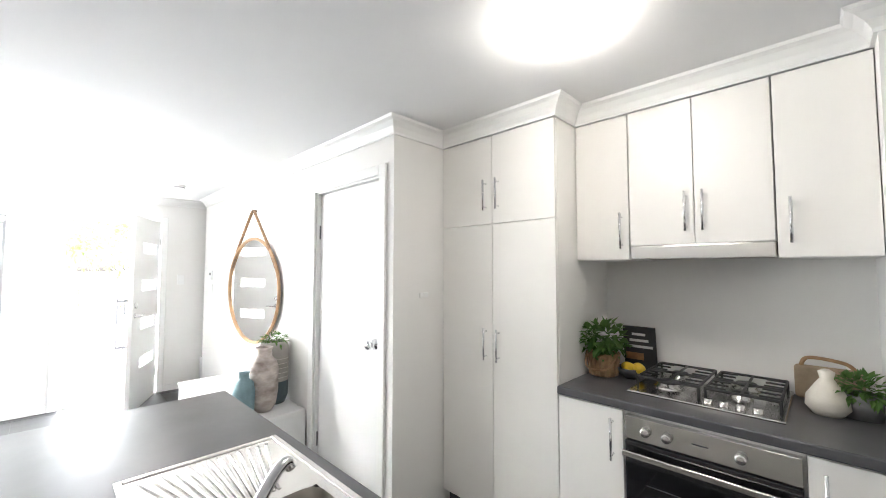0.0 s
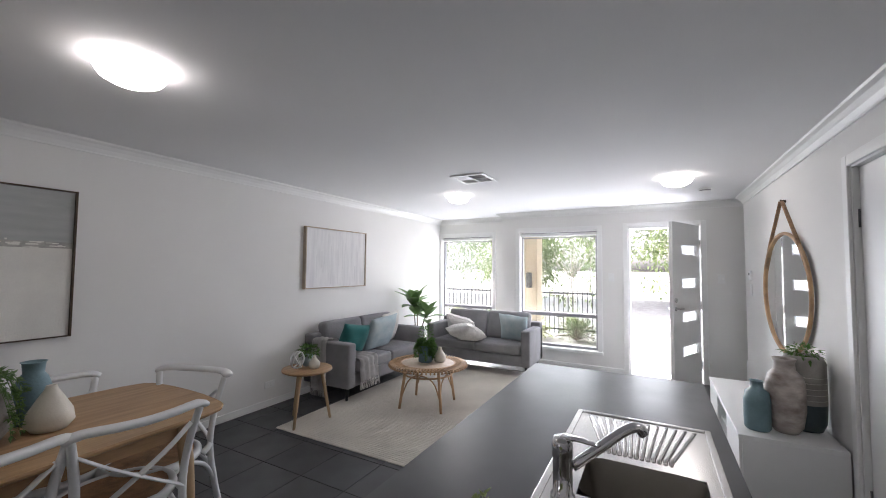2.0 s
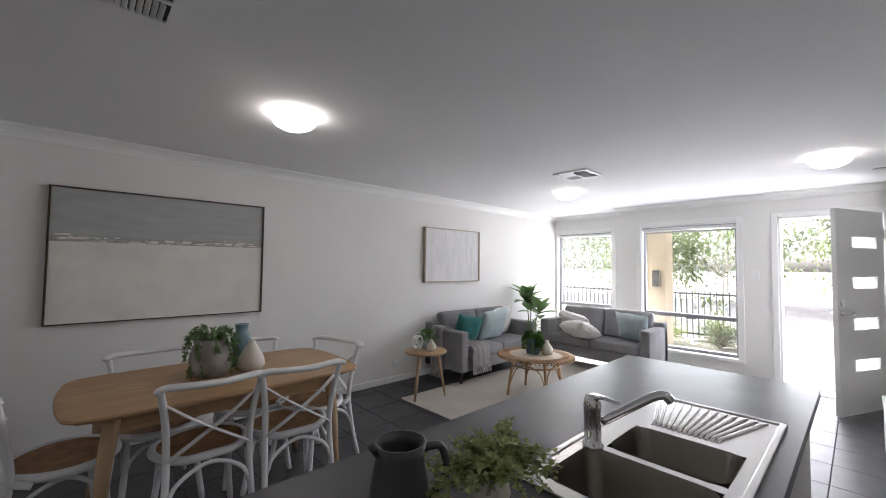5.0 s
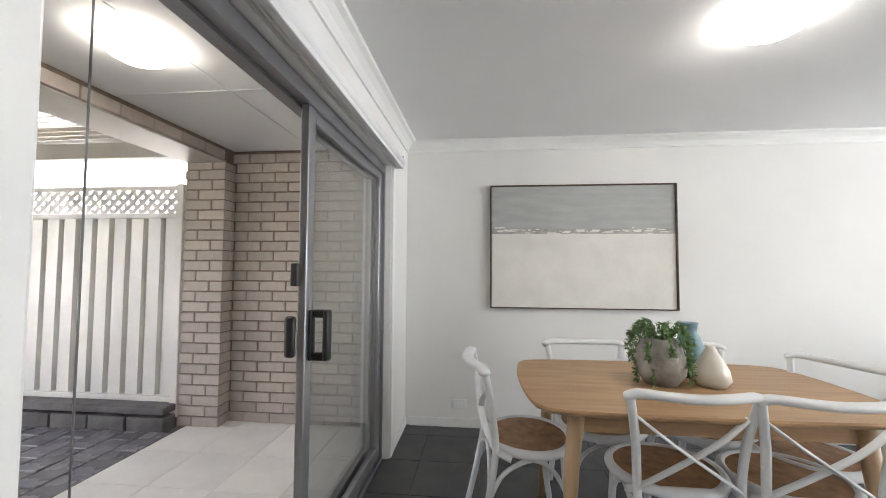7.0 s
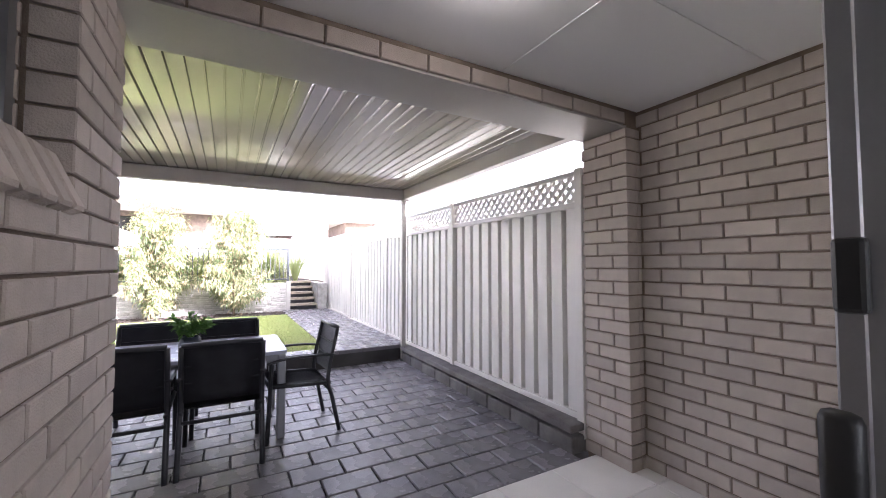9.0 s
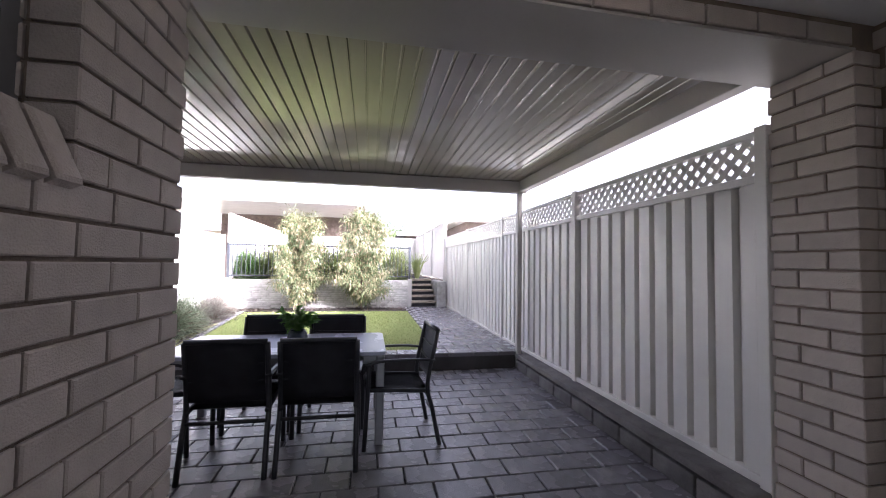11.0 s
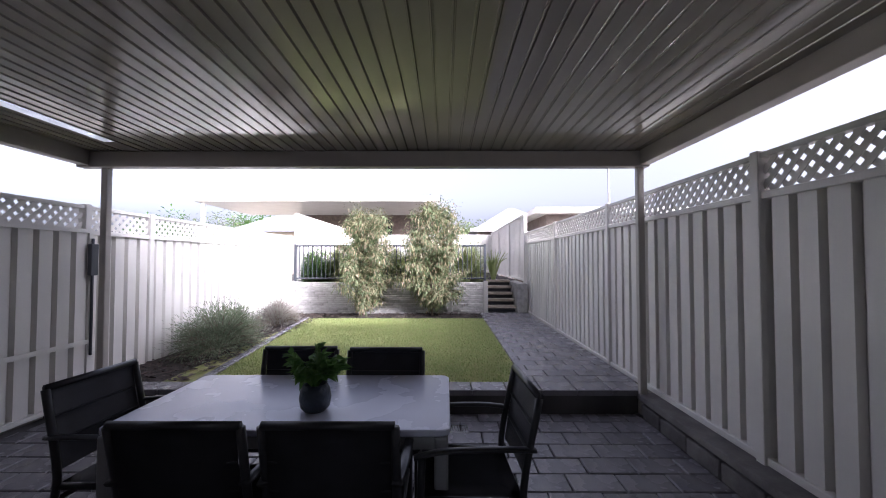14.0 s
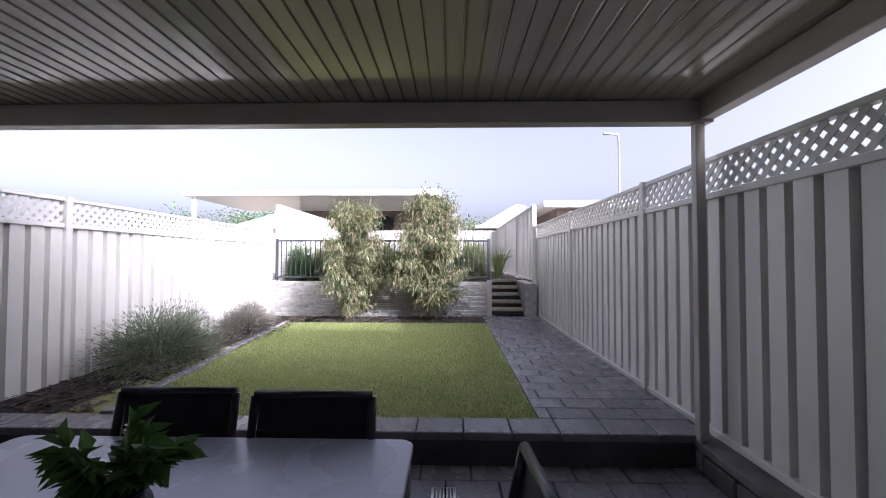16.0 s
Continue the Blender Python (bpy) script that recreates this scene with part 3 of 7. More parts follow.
# ---- kitchen ----
cupboard("pantry_cabinet", "tall cream laminate pantry cabinet with four doors", -1.597, -0.8, 1.89, YK - 0.005, 0, 2.265,
         [(-1.597, -1.2, 0.1, 1.74, -1.245, 0.96, 1.14), (-1.2, -0.8, 0.1, 1.74, -1.155, 0.96, 1.14),
          (-1.597, -1.2, 1.74, 2.262, -1.245, 1.82, 2.0), (-1.2, -0.8, 1.74, 2.262, -1.155, 1.82, 2.0)], 0.1)
cupboard("overhead_cabinet", "cream laminate wall cabinet beside the rangehood", -0.797, -0.523, 2.12, YK - 0.005, 1.524, 2.262, [(-0.797, -0.523, 1.524, 2.262, -0.558, 1.58, 1.76)])
cupboard("overhead_cabinet", "cream laminate wall cabinet over the rangehood", -0.52, 0.033, 2.12, YK - 0.005, 1.592, 2.262,
         [(-0.52, -0.243, 1.592, 2.262, -0.275, 1.65, 1.83), (-0.243, 0.033, 1.592, 2.262, -0.208, 1.65, 1.83)])
cupboard("overhead_cabinet", "cream laminate wall cabinet beside the rangehood", 0.036, 0.318, 2.12, YK - 0.005, 1.524, 2.262, [(0.036, 0.318, 1.524, 2.262, 0.08, 1.58, 1.76)])
hood = thing("rangehood", "slim stainless steel slide-out rangehood under cabinets", "rangehood", pose(-0.243, 2.27, 1.526))
part("body", boxes((-0.274, 0.274, -0.1, 0.22, 0.012, 0.064)), "jug", hood, "dark hood underside")
part("front", boxes((-0.274, 0.274, -0.155, -0.1, 0, 0.064), bevel=0.004), "steel", hood, "brushed steel front strip")
part("filter", boxes((-0.26, 0.26, -0.09, 0.18, 0.004, 0.011)), "zinc", hood)

cupboard("base_cabinet", "white laminate base cabinet with bar handle", -0.797, -0.49, 1.89, YK - 0.005, 0, 0.862, [(-0.797, -0.49, 0.12, 0.858, -0.535, 0.64, 0.82)], 0.12)
cupboard("base_cabinet", "white laminate base cabinet with bar handle", 0.1, 0.318, 1.89, YK - 0.005, 0, 0.862, [(0.1, 0.318, 0.12, 0.858, 0.145, 0.64, 0.82)], 0.12)
cupboard("oven_housing", "white cabinet that holds the built-in oven", -0.488, 0.098, 1.902, YK - 0.005, 0, 0.862, [(-0.488, 0.098, 0.12, 0.27, 0, 0, 0)], 0.12)
tagged(part("kitchen_benchtop", boxes((-0.797, 0.318, 1.872, YK - 0.004, 0.866, 0.905), bevel=0.006), "bench"), "grey laminate benchtop over the base cabinets", "benchtop")
oven = thing("oven", "built-in stainless steel oven with black glass door", "oven", pose(-0.195, 1.885, 0.275))
part("control_panel", boxes((-0.285, 0.285, -0.004, 0.03, 0.475, 0.57), bevel=0.002), "steel", oven, "brushed steel control panel")
od = part("oven_door", boxes((-0.285, 0.285, -0.006, 0.03, 0.0, 0.468), bevel=0.003), "ovenglass", oven, "black glass oven door")
for wz in (0.30, 0.08):
    part("window_line", boxes((-0.2, 0.2, -0.0075, -0.006, wz, wz + 0.003)), "zinc", od)
hb = boxes((-0.285, 0.285, -0.045, -0.033, 0.41, 0.436), bevel=0.004)
box(hb, -0.27, -0.25, -0.034, -0.004, 0.414, 0.432)
box(hb, 0.25, 0.27, -0.034, -0.004, 0.414, 0.432)
part("handle", hb, "steel", od, "flat brushed steel oven handle")
for kx in (-0.2, -0.12, 0.12):
    part("knob", lathe([(0, 0), (0.02, 0), (0.018, 0.022), (0.012, 0.026), (0, 0.026)], 20, m=pose(kx, -0.004, 0.52, 90)), "steel", oven, "", True)
part("printed_mark", boxes((-0.035, 0.02, -0.0048, -0.004, 0.52, 0.525)), "jug", oven)

hob = thing("gas_cooktop", "stainless steel four burner gas cooktop with iron trivets", "cooktop", pose(-0.235, 2.27, 0.905))
part("tray", boxes((-0.28, 0.28, -0.255, 0.255, 0.0, 0.012), bevel=0.005), "steel", hob, "brushed steel hob tray")
for bx, by, br in ((-0.15, -0.08, 0.05), (-0.15, 0.13, 0.038), (0.12, 0.13, 0.045), (0.12, -0.04, 0.034)):
    b = part("burner", lathe([(br * 1.3, 0.012), (br * 1.25, 0.02), (br, 0.024), (br, 0.034), (0, 0.034)], 24, m=pose(bx, by, 0)), "steel", hob, "", True)
    part("burner_cap", lathe([(0, 0.034), (br * 0.95, 0.034), (br * 0.9, 0.043), (0, 0.045)], 24, m=pose(bx, by, 0)), "iron", b, "", True)
for sx in (-0.14, 0.135):
    bm = bmesh.new()
    x0, x1, y0, y1 = sx - 0.125, sx + 0.125, -0.15, 0.235
    for a, b in (((x0, y0), (x1, y0)), ((x0, y1), (x1, y1)), ((x0, y0), (x0, y1)), ((x1, y0), (x1, y1)), ((x0, 0.045), (x1, 0.045)), ((sx, y0), (sx, y1))):
        tube([(a[0], a[1], 0.055), (b[0], b[1], 0.055)], 0.006, 6, bm)
    for k in range(6):
        yy = y0 + 0.03 + k * 0.065
        tube([(x0, yy, 0.057), (x0 + 0.07, yy, 0.057)], 0.0045, 6, bm)
        tube([(x1, yy, 0.057), (x1 - 0.07, yy, 0.057)], 0.0045, 6, bm)
    for px, py in ((x0, y0), (x1, y0), (x0, y1), (x1, y1)):
        tube([(px, py, 0.012), (px, py, 0.055)], 0.006, 6, bm)
    part("trivet", bm, "iron", hob, "black cast iron pan support")
for k in range(4):
    part("knob", lathe([(0.018, 0.012), (0.016, 0.03), (0, 0.03)], 18, m=pose(0.03 + 0.055 * k, -0.21, 0)), "steel", hob, "", True)

# things on the kitchen bench
bk = thing("basket_plant", "leafy green herb in a willow basket with handle", "plant", pose(-0.715, 2.24, 0.905))
bm = lathe([(0.0, 0), (0.062, 0), (0.07, 0.02), (0.078, 0.12), (0.074, 0.12), (0.066, 0.02), (0, 0.015)], 24)
part("basket", bm, "basket", bk, "slatted willow basket", True)
for k in range(18):
    a = 2 * math.pi * k / 18
    part("slat", tube([(0.07 * math.cos(a), 0.07 * math.sin(a), 0.004), (0.082 * math.cos(a), 0.082 * math.sin(a), 0.125)], 0.005, 6), "basket", bk)
part("hoop", tube([(0.084 * math.cos(2 * math.pi * k / 24), 0.084 * math.sin(2 * math.pi * k / 24), 0.115) for k in range(24)], 0.005, 6, closed=True), "rope", bk)
part("handle", tube(bend([(-0.085, -0.02, 0.115), (-0.05, -0.09, 0.05), (0.05, -0.09, 0.05), (0.085, -0.02, 0.115)]), 0.005, 6), "rope", bk)
leaves("foliage", blob_spots(260, (0, 0, 0.19), (0.12, 0.11, 0.09), 3, 0.2), 0.055, "leaf", bk, 0.3, 0.6, seed=3)
sg = thing("kitchen_sign", "small black print with white script leaning on the wall", "sign", pose(-0.6, 2.49, 0.905, 8))
part("board", boxes((-0.085, 0.085, -0.008, 0.008, 0, 0.25), bevel=0.002), "chalk", sg)
for k, (w, z) in enumerate(((0.035, 0.2), (0.05, 0.165), (0.07, 0.13))):
    part("script_bar", boxes((-w, w, -0.0095, -0.008, z, z + 0.014)), "paper", sg)
part("print_patch", boxes((-0.075, 0.02, -0.0095, -0.008, 0.06, 0.1)), "rattan", sg, "reddish printed patch")
fb = thing("fruit_bowl", "small dark bowl of lemons", "bowl", pose(-0.585, 2.28, 0.905))
part("bowl", lathe([(0, 0), (0.035, 0), (0.06, 0.03), (0.07, 0.055), (0.066, 0.055), (0.05, 0.02), (0, 0.012)], 28), "jug", fb, "dark ceramic bowl", True)
for k, (lx, ly, lz) in enumerate(((-0.02, 0, 0.055), (0.03, 0.015, 0.055), (0.0, -0.03, 0.06), (0.05, -0.03, 0.06))):
    b = bmesh.new()
    sphere(b, (lx, ly, lz), 0.026, 2, (1.2, 1, 1))
    part("lemon", b, "lemon", fb, "yellow lemon", True)
bg = thing("hessian_bag", "tan hessian bag with a handle leaning on the wall", "bag", pose(0.16, 2.495, 0.905, 8))
bm = boxes((-0.11, 0.11, -0.018, 0.018, 0, 0.15), bevel=0.016, seg=3)
part("bag_body", bm, "hessian", bg, "", True)
part("handle", tube(bend([(-0.09, 0, 0.14), (-0.06, 0, 0.185), (0.05, 0, 0.175), (0.09, 0, 0.14)]), 0.008, 8), "rope", bg, "", True)
tagged(part("white_pear_ornament", lathe([(0, 0), (0.045, 0), (0.068, 0.03), (0.064, 0.07), (0.04, 0.11), (0.02, 0.14), (0.026, 0.165), (0.012, 0.175), (0, 0.165)], 28), "creamvase", None, "", True),
       "round white ceramic ornament with a narrow top", "ornament").matrix_basis = pose(0.155, 2.28, 0.905)
zp = thing("zinc_pot_plant", "low green herb in a grey zinc pot", "plant", pose(0.25, 2.32, 0.905))
part("pot", lathe([(0, 0), (0.055, 0), (0.062, 0.09), (0.057, 0.09), (0.05, 0.01), (0, 0.01)], 28), "zinc", zp, "", True)
leaves("foliage", blob_spots(200, (0, 0, 0.1), (0.1, 0.09, 0.055), 5, 0.1, -0.3), 0.045, "leaf", zp, 0.4, 0.4, seed=5)

# ---- island ----
isl = thing("island_bench", "long island bench with grey laminate top and white panels", "island", pose(0, 0, 0))
SX0, SX1, SY0, SY1 = -1.25, -0.285, 0.24, 0.685
IZ = 0.88
part("benchtop", plate((-1.97, SX0 + 0.02, SX1 - 0.02, 0.36), (-0.13, SY0 + 0.02, SY1 - 0.02, 0.73), IZ - 0.039, IZ, [(1, 1)]), "bench", isl, "grey laminate top")
part("panel", boxes((-1.94, -1.92, 0.07, 0.69, 0, IZ - 0.041), (0.315, 0.335, 0.07, 0.69, 0, IZ - 0.041), (-1.92, 0.315, 0.07, 0.09, 0, IZ - 0.041), (-1.92, 0.315, 0.67, 0.69, 0.1, IZ - 0.041)), "cabinet", isl)
part("carcass_floor", boxes((-1.92, 0.315, 0.09, 0.67, 0.1, 0.12)), "cabinet", isl)


def round_rect(x0, x1, y0, y1, r, n=6):
    out = []
    for cx, cy, a0 in ((x1 - r, y1 - r, 0), (x0 + r, y1 - r, 90), (x0 + r, y0 + r, 180), (x1 - r, y0 + r, 270)):
        for k in range(n + 1):
            a = radians(a0 + 90 * k / n)
            out.append((cx + r * math.cos(a), cy + r * math.sin(a)))
    return out


def loft(loops, cap_start=False, cap_end=True):
    """Skin over loops of equal length: each (list of xy, z)."""
    bm = bmesh.new()
    rings = [[bm.verts.new((x, y, z)) for x, y in pts] for pts, z in loops]
    n = len(rings[0])
    for a, b in zip(rings, rings[1:]):
        for k in range(n):
            bm.faces.new((a[k], a[(k + 1) % n], b[(k + 1) % n], b[k]))
    if cap_end:
        bm.faces.new(rings[-1])
    if cap_start:
        bm.faces.new(rings[0][::-1])
    bmesh.ops.recalc_face_normals(bm, faces=bm.faces)
    return bm


sink = thing("kitchen_sink", "stainless steel sink with two bowls and ribbed drainer", "sink", pose(0, 0, IZ))
B1 = (-0.855, -0.625, 0.335, 0.635)
B2 = (-0.59, -0.34, 0.295, 0.635)
ZS = 0.008
rim = boxes((SX0, SX1, SY0, SY0 + 0.02, 0, ZS + 0.004), (SX0, SX1, SY1 - 0.02, SY1, 0, ZS + 0.004), (SX0, SX0 + 0.02, SY0 + 0.02, SY1 - 0.02, 0, ZS + 0.004),
            (SX1 - 0.02, SX1, SY0 + 0.02, SY1 - 0.02, 0, ZS + 0.004), bevel=0.003)
part("rim", rim, "steel", sink, "raised steel rim")
deck = plate((SX0 + 0.02, B1[0], B1[1], B2[0], B2[1], SX1 - 0.02), (SY0 + 0.02, B2[2], B1[2], B1[3], SY1 - 0.02), -0.004, ZS, [(1, 2), (3, 1), (3, 2)])
part("deck", deck, "steel", sink)
for k in range(13):
    f = k / 12
    y_far = SY0 + 0.05 + f * (SY1 - SY0 - 0.1)
    y_near = SY0 + 0.13 + f * (SY1 - SY0 - 0.26)
    part("drainer_rib", tube([(SX0 + 0.045, y_far, 0.006), (SX0 + 0.08, y_far + (y_near - y_far) * 0.15, 0.0115), (B1[0] - 0.07, y_near, 0.01), (B1[0] - 0.05, y_near, 0.005)], 0.0065, 8), "steel", sink, "", True)
for bx in (B1, B2):
    r = round_rect(*bx, 0.045)
    r2 = round_rect(bx[0] + 0.006, bx[1] - 0.006, bx[2] + 0.006, bx[3] - 0.006, 0.045)
    r3 = round_rect(bx[0] + 0.02, bx[1] - 0.02, bx[2] + 0.02, bx[3] - 0.02, 0.04)
    r4 = round_rect(bx[0] + 0.05, bx[1] - 0.05, bx[2] + 0.05, bx[3] - 0.05, 0.03)
    bo = part("bowl", loft([(r, ZS + 0.002), (r2, -0.01), (r3, -0.12), (r4, -0.16)]), "bowlsteel", sink, "deep steel bowl", True)
    part("drain", lathe([(0.035, 0.0), (0.03, -0.004), (0, -0.004)], 20, m=pose((bx[0] + bx[1]) / 2, (bx[2] + bx[3]) / 2, -0.155)), "chrome", bo, "", True)
tap = thing("mixer_tap", "chrome kitchen mixer tap with swivel spout", "tap", pose(-0.59, 0.31, IZ + ZS))
part("body", lathe([(0, 0), (0.03, 0), (0.03, 0.01), (0.024, 0.014), (0.024, 0.1), (0.026, 0.105), (0.026, 0.135), (0.02, 0.15), (0, 0.153)], 24), "chrome", tap, "", True)
part("spout", tube(bend([(-0.015, 0.02, 0.075), (-0.05, 0.08, 0.12), (-0.085, 0.135, 0.16), (-0.1, 0.165, 0.17), (-0.108, 0.18, 0.155)], 5), [0.013] * 16 + [0.014] * 5, 12), "chrome", tap, "", True)
part("lever", tube([(0, 0, 0.15), (0.01, 0.04, 0.155), (0.03, 0.09, 0.158)], [0.016, 0.011, 0.007], 10, flat=0.5), "chrome", tap, "", True)
jg = thing("pitcher", "dark charcoal ceramic pitcher on the island", "pitcher", pose(0.045, 0.2, IZ))
part("body", lathe([(0, 0), (0.058, 0), (0.065, 0.01), (0.06, 0.09), (0.05, 0.15), (0.055, 0.175), (0.05, 0.175), (0.045, 0.15), (0.05, 0.08), (0.05, 0.02), (0, 0.015)], 32), "jug", jg, "", True)
part("handle", tube(bend([(-0.045, 0.02, 0.155), (-0.085, 0.035, 0.15), (-0.095, 0.04, 0.09), (-0.055, 0.025, 0.045)]), 0.009, 10), "jug", jg, "", True)
part("spout", tube([(0.045, -0.015, 0.16), (0.062, -0.02, 0.178)], [0.018, 0.012], 10, flat=0.6), "jug", jg, "", True)
ep = thing("eucalyptus_vase", "low vase of leafy eucalyptus sprigs", "plant", pose(-0.16, 0.27, IZ))
part("vase", lathe([(0, 0), (0.04, 0), (0.05, 0.025), (0.042, 0.055), (0.03, 0.065), (0.026, 0.063), (0.035, 0.04), (0, 0.02)], 28), "creamvase", ep, "small cream vase", True)
sp = []
rng = random.Random(8)
bm = bmesh.new()
for k in range(46):
    a, l = rng.uniform(0, 6.28), rng.uniform(0.05, 0.165)
    e = Vector((math.cos(a) * l * 1.15, math.sin(a) * l * 0.9, rng.uniform(0.05, 0.12)))
    st = Vector((0, 0, 0.05))
    mid = st.lerp(e, 0.5) + Vector((0, 0, 0.03))
    ln = bend([st, mid, e], 6)
    tube(ln, 0.0015, 5, bm)
    for q in ln[2:]:
        for j in range(3):
            v = Vector((rng.uniform(-1, 1), rng.uniform(-1, 1), rng.uniform(-0.6, 1)))
            sp.append((q + v * 0.008, v))
tagged(part("stems", bm, "leafeuc", ep), kind="stuff")
leaves("foliage", sp, 0.017, "leafeuc", ep, 0.1, 0.95, "round grey-green leaves", 9)
# ---- windows, doors and fixtures ----


def awning_window(name, xi, y0, y1, z0, z1, label):
    """Fixed pane over a low opening sash in a grey frame, with sill and rolled blind; the wall's inner face is at x = xi."""
    t = thing(name, label, "window", pose(xi - 0.1, (y0 + y1) / 2, z0), kind="structure")
    w, h, rail = (y1 - y0) / 2, z1 - z0, 0.46
    fr = boxes((-0.03, 0.03, -w, -w + 0.04, 0, h), (-0.03, 0.03, w - 0.04, w, 0, h), (-0.03, 0.03, -w + 0.04, w - 0.04, 0, 0.04), (-0.03, 0.03, -w + 0.04, w - 0.04, h - 0.04, h),
               (-0.035, 0.035, -w + 0.04, w - 0.04, rail, rail + 0.055), bevel=0.003, seg=1)
    f = part("window_frame", fr, "alu", t, "grey aluminium frame")
    lk = boxes((0.035, 0.055, -0.02, 0.1, rail - 0.012, rail + 0.006), bevel=0.004)
    part("winder", lk, "zinc", f)
    for a, b in ((0.04, rail), (rail + 0.055, h - 0.04)):
        p = part("pane", boxes((-0.003, 0.003, -w + 0.04, w - 0.04, a, b)), "glass", t)
        p.visible_shadow = False
    part("window_sill", boxes((0.03, 0.125, -w - 0.06, w + 0.06, -0.045, -0.002), bevel=0.004), "trim", t, "white painted sill")
    part("architrave", boxes((0.1, 0.118, -w - 0.06, -w - 0.001, -0.002, h + 0.06), (0.1, 0.118, w + 0.001, w + 0.06, -0.002, h + 0.06), (0.1, 0.118, -w - 0.001, w + 0.001, h + 0.001, h + 0.06), bevel=0.003, seg=1), "trim", t)
    part("reveal", boxes((0.03, 0.1, -w + 0.001, -w + 0.012, 0, h), (0.03, 0.1, w - 0.012, w - 0.001, 0, h), (0.03, 0.1, -w + 0.012, w - 0.012, h - 0.012, h - 0.001)), "trim", t)
    part("roller_blind", tube([(0.065, -w + 0.02, h - 0.05), (0.065, w - 0.02, h - 0.05)], 0.026, 14), "blind", t, "rolled-up white blind", True)
    part("blind_rail", boxes((0.058, 0.066, -w + 0.025, w - 0.025, h - 0.105, h - 0.085), bevel=0.002, seg=1), "alu", t)
    return t


awning_window("window_1", XW, *WIN1, "grey framed window over a low awning sash")
awning_window("window_2", XF, *WIN2, "grey framed window over a low awning sash")

ed = thing("door_1", "open white entry door with four slim glass panels", "door", pose(XF + 0.01, 1.045, 0, 0, 0, -24), kind="structure")
SLITS = (0.42, 0.83, 1.24, 1.65)
sp_, z_ = [(0, 0.14, -0.04, 0, 0.008, 2.035), (0.56, 0.82, -0.04, 0, 0.008, 2.035)], 0.008
for s_ in SLITS:
    sp_.append((0.14, 0.56, -0.04, 0, z_, s_))
    z_ = s_ + 0.115
sp_.append((0.14, 0.56, -0.04, 0, z_, 2.035))
part("leaf", boxes(*sp_), "door", ed, "white painted leaf")
for s_ in SLITS:
    g_ = part("pane", boxes((0.14, 0.56, -0.023, -0.017, s_, s_ + 0.115)), "slitglass", ed)
for side in (0.0, -0.04):
    o_ = 1 if side == 0 else -1
    hd = part("lever_handle", lathe([(0, 0), (0.026, 0), (0.026, 0.008), (0.01, 0.01), (0.01, 0.045), (0, 0.045)], 18, m=pose(0.76, side, 1.0, -90 * o_)), "chrome", ed, "satin chrome lever", True)
    tube_b = tube([(0.76, side + o_ * 0.042, 1.0), (0.64, side + o_ * 0.045, 1.0)], 0.009, 8)
    part("lever", tube_b, "chrome", hd, "", True)
    part("deadbolt", lathe([(0, 0), (0.028, 0), (0.026, 0.016), (0, 0.018)], 18, m=pose(0.76, side, 1.1, -90 * o_)), "chrome", ed, "", True)
for hz in (0.25, 1.0, 1.8):
    part("hinge", tube([(-0.004, -0.004, hz - 0.05), (-0.004, -0.004, hz + 0.05)], 0.007, 8), "zinc", ed, "", True)
dfr = boxes((XF - T, XF + 0.004, 0.2, 0.222, 0, 2.045), (XF - T, XF - 0.05, 1.03, 1.05, 0, 2.045), (XF - T, XF + 0.004, 0.222, 1.03, 2.028, 2.049), (XF - T - 0.05, XF, 0.222, 1.03, -0.02, 0.012))
structure("door_frame_1", dfr, "trim", "white entry door frame with sill", "door frame")
structure("trim_1", boxes((XF, XF + 0.017, 0.135, 0.198, 0, 2.11), (XF, XF + 0.017, 1.056, 1.12, 0, 2.11), (XF, XF + 0.017, 0.198, 1.056, 2.052, 2.11), bevel=0.003, seg=1), "trim", "white architrave round the entry", "architrave")
# the closed flush door beside the pantry
pd = thing("door_2", "closed white flush door with round chrome knob", "door", pose(-2.125, YN + 0.03, 0), kind="structure")
part("leaf", boxes((-0.382, 0.382, 0.0, 0.035, 0.012, 2.03), bevel=0.002, seg=1), "door", pd)
kb = part("knob", lathe([(0, 0), (0.033, 0), (0.033, 0.006), (0.014, 0.01), (0.012, 0.035), (0.026, 0.045), (0.028, 0.06), (0.02, 0.068), (0, 0.07)], 24, m=pose(0.315, 0, 1.02, 90)), "chrome", pd, "round chrome knob", True)
for hz in (0.25, 1.75):
    part("hinge", tube([(-0.386, -0.004, hz - 0.05), (-0.386, -0.004, hz + 0.05)], 0.006, 8), "zinc", pd, "", True)
structure("trim_2", boxes((-2.585, -2.522, YN - 0.017, YN, 0, 2.105), (-1.728, -1.665, YN - 0.017, YN, 0, 2.105), (-2.522, -1.728, YN - 0.017, YN, 2.045, 2.105), bevel=0.003, seg=1), "trim", "white architrave round the flush door", "architrave")
structure("door_frame_2", boxes((-2.528, -2.51, YN + 0.001, YN + 0.118, 0, 2.045), (-1.74, -1.722, YN + 0.001, YN + 0.118, 0, 2.045), (-2.51, -1.74, YN + 0.001, YN + 0.118, 2.034, 2.048)), "trim", "white door jamb", "door frame")

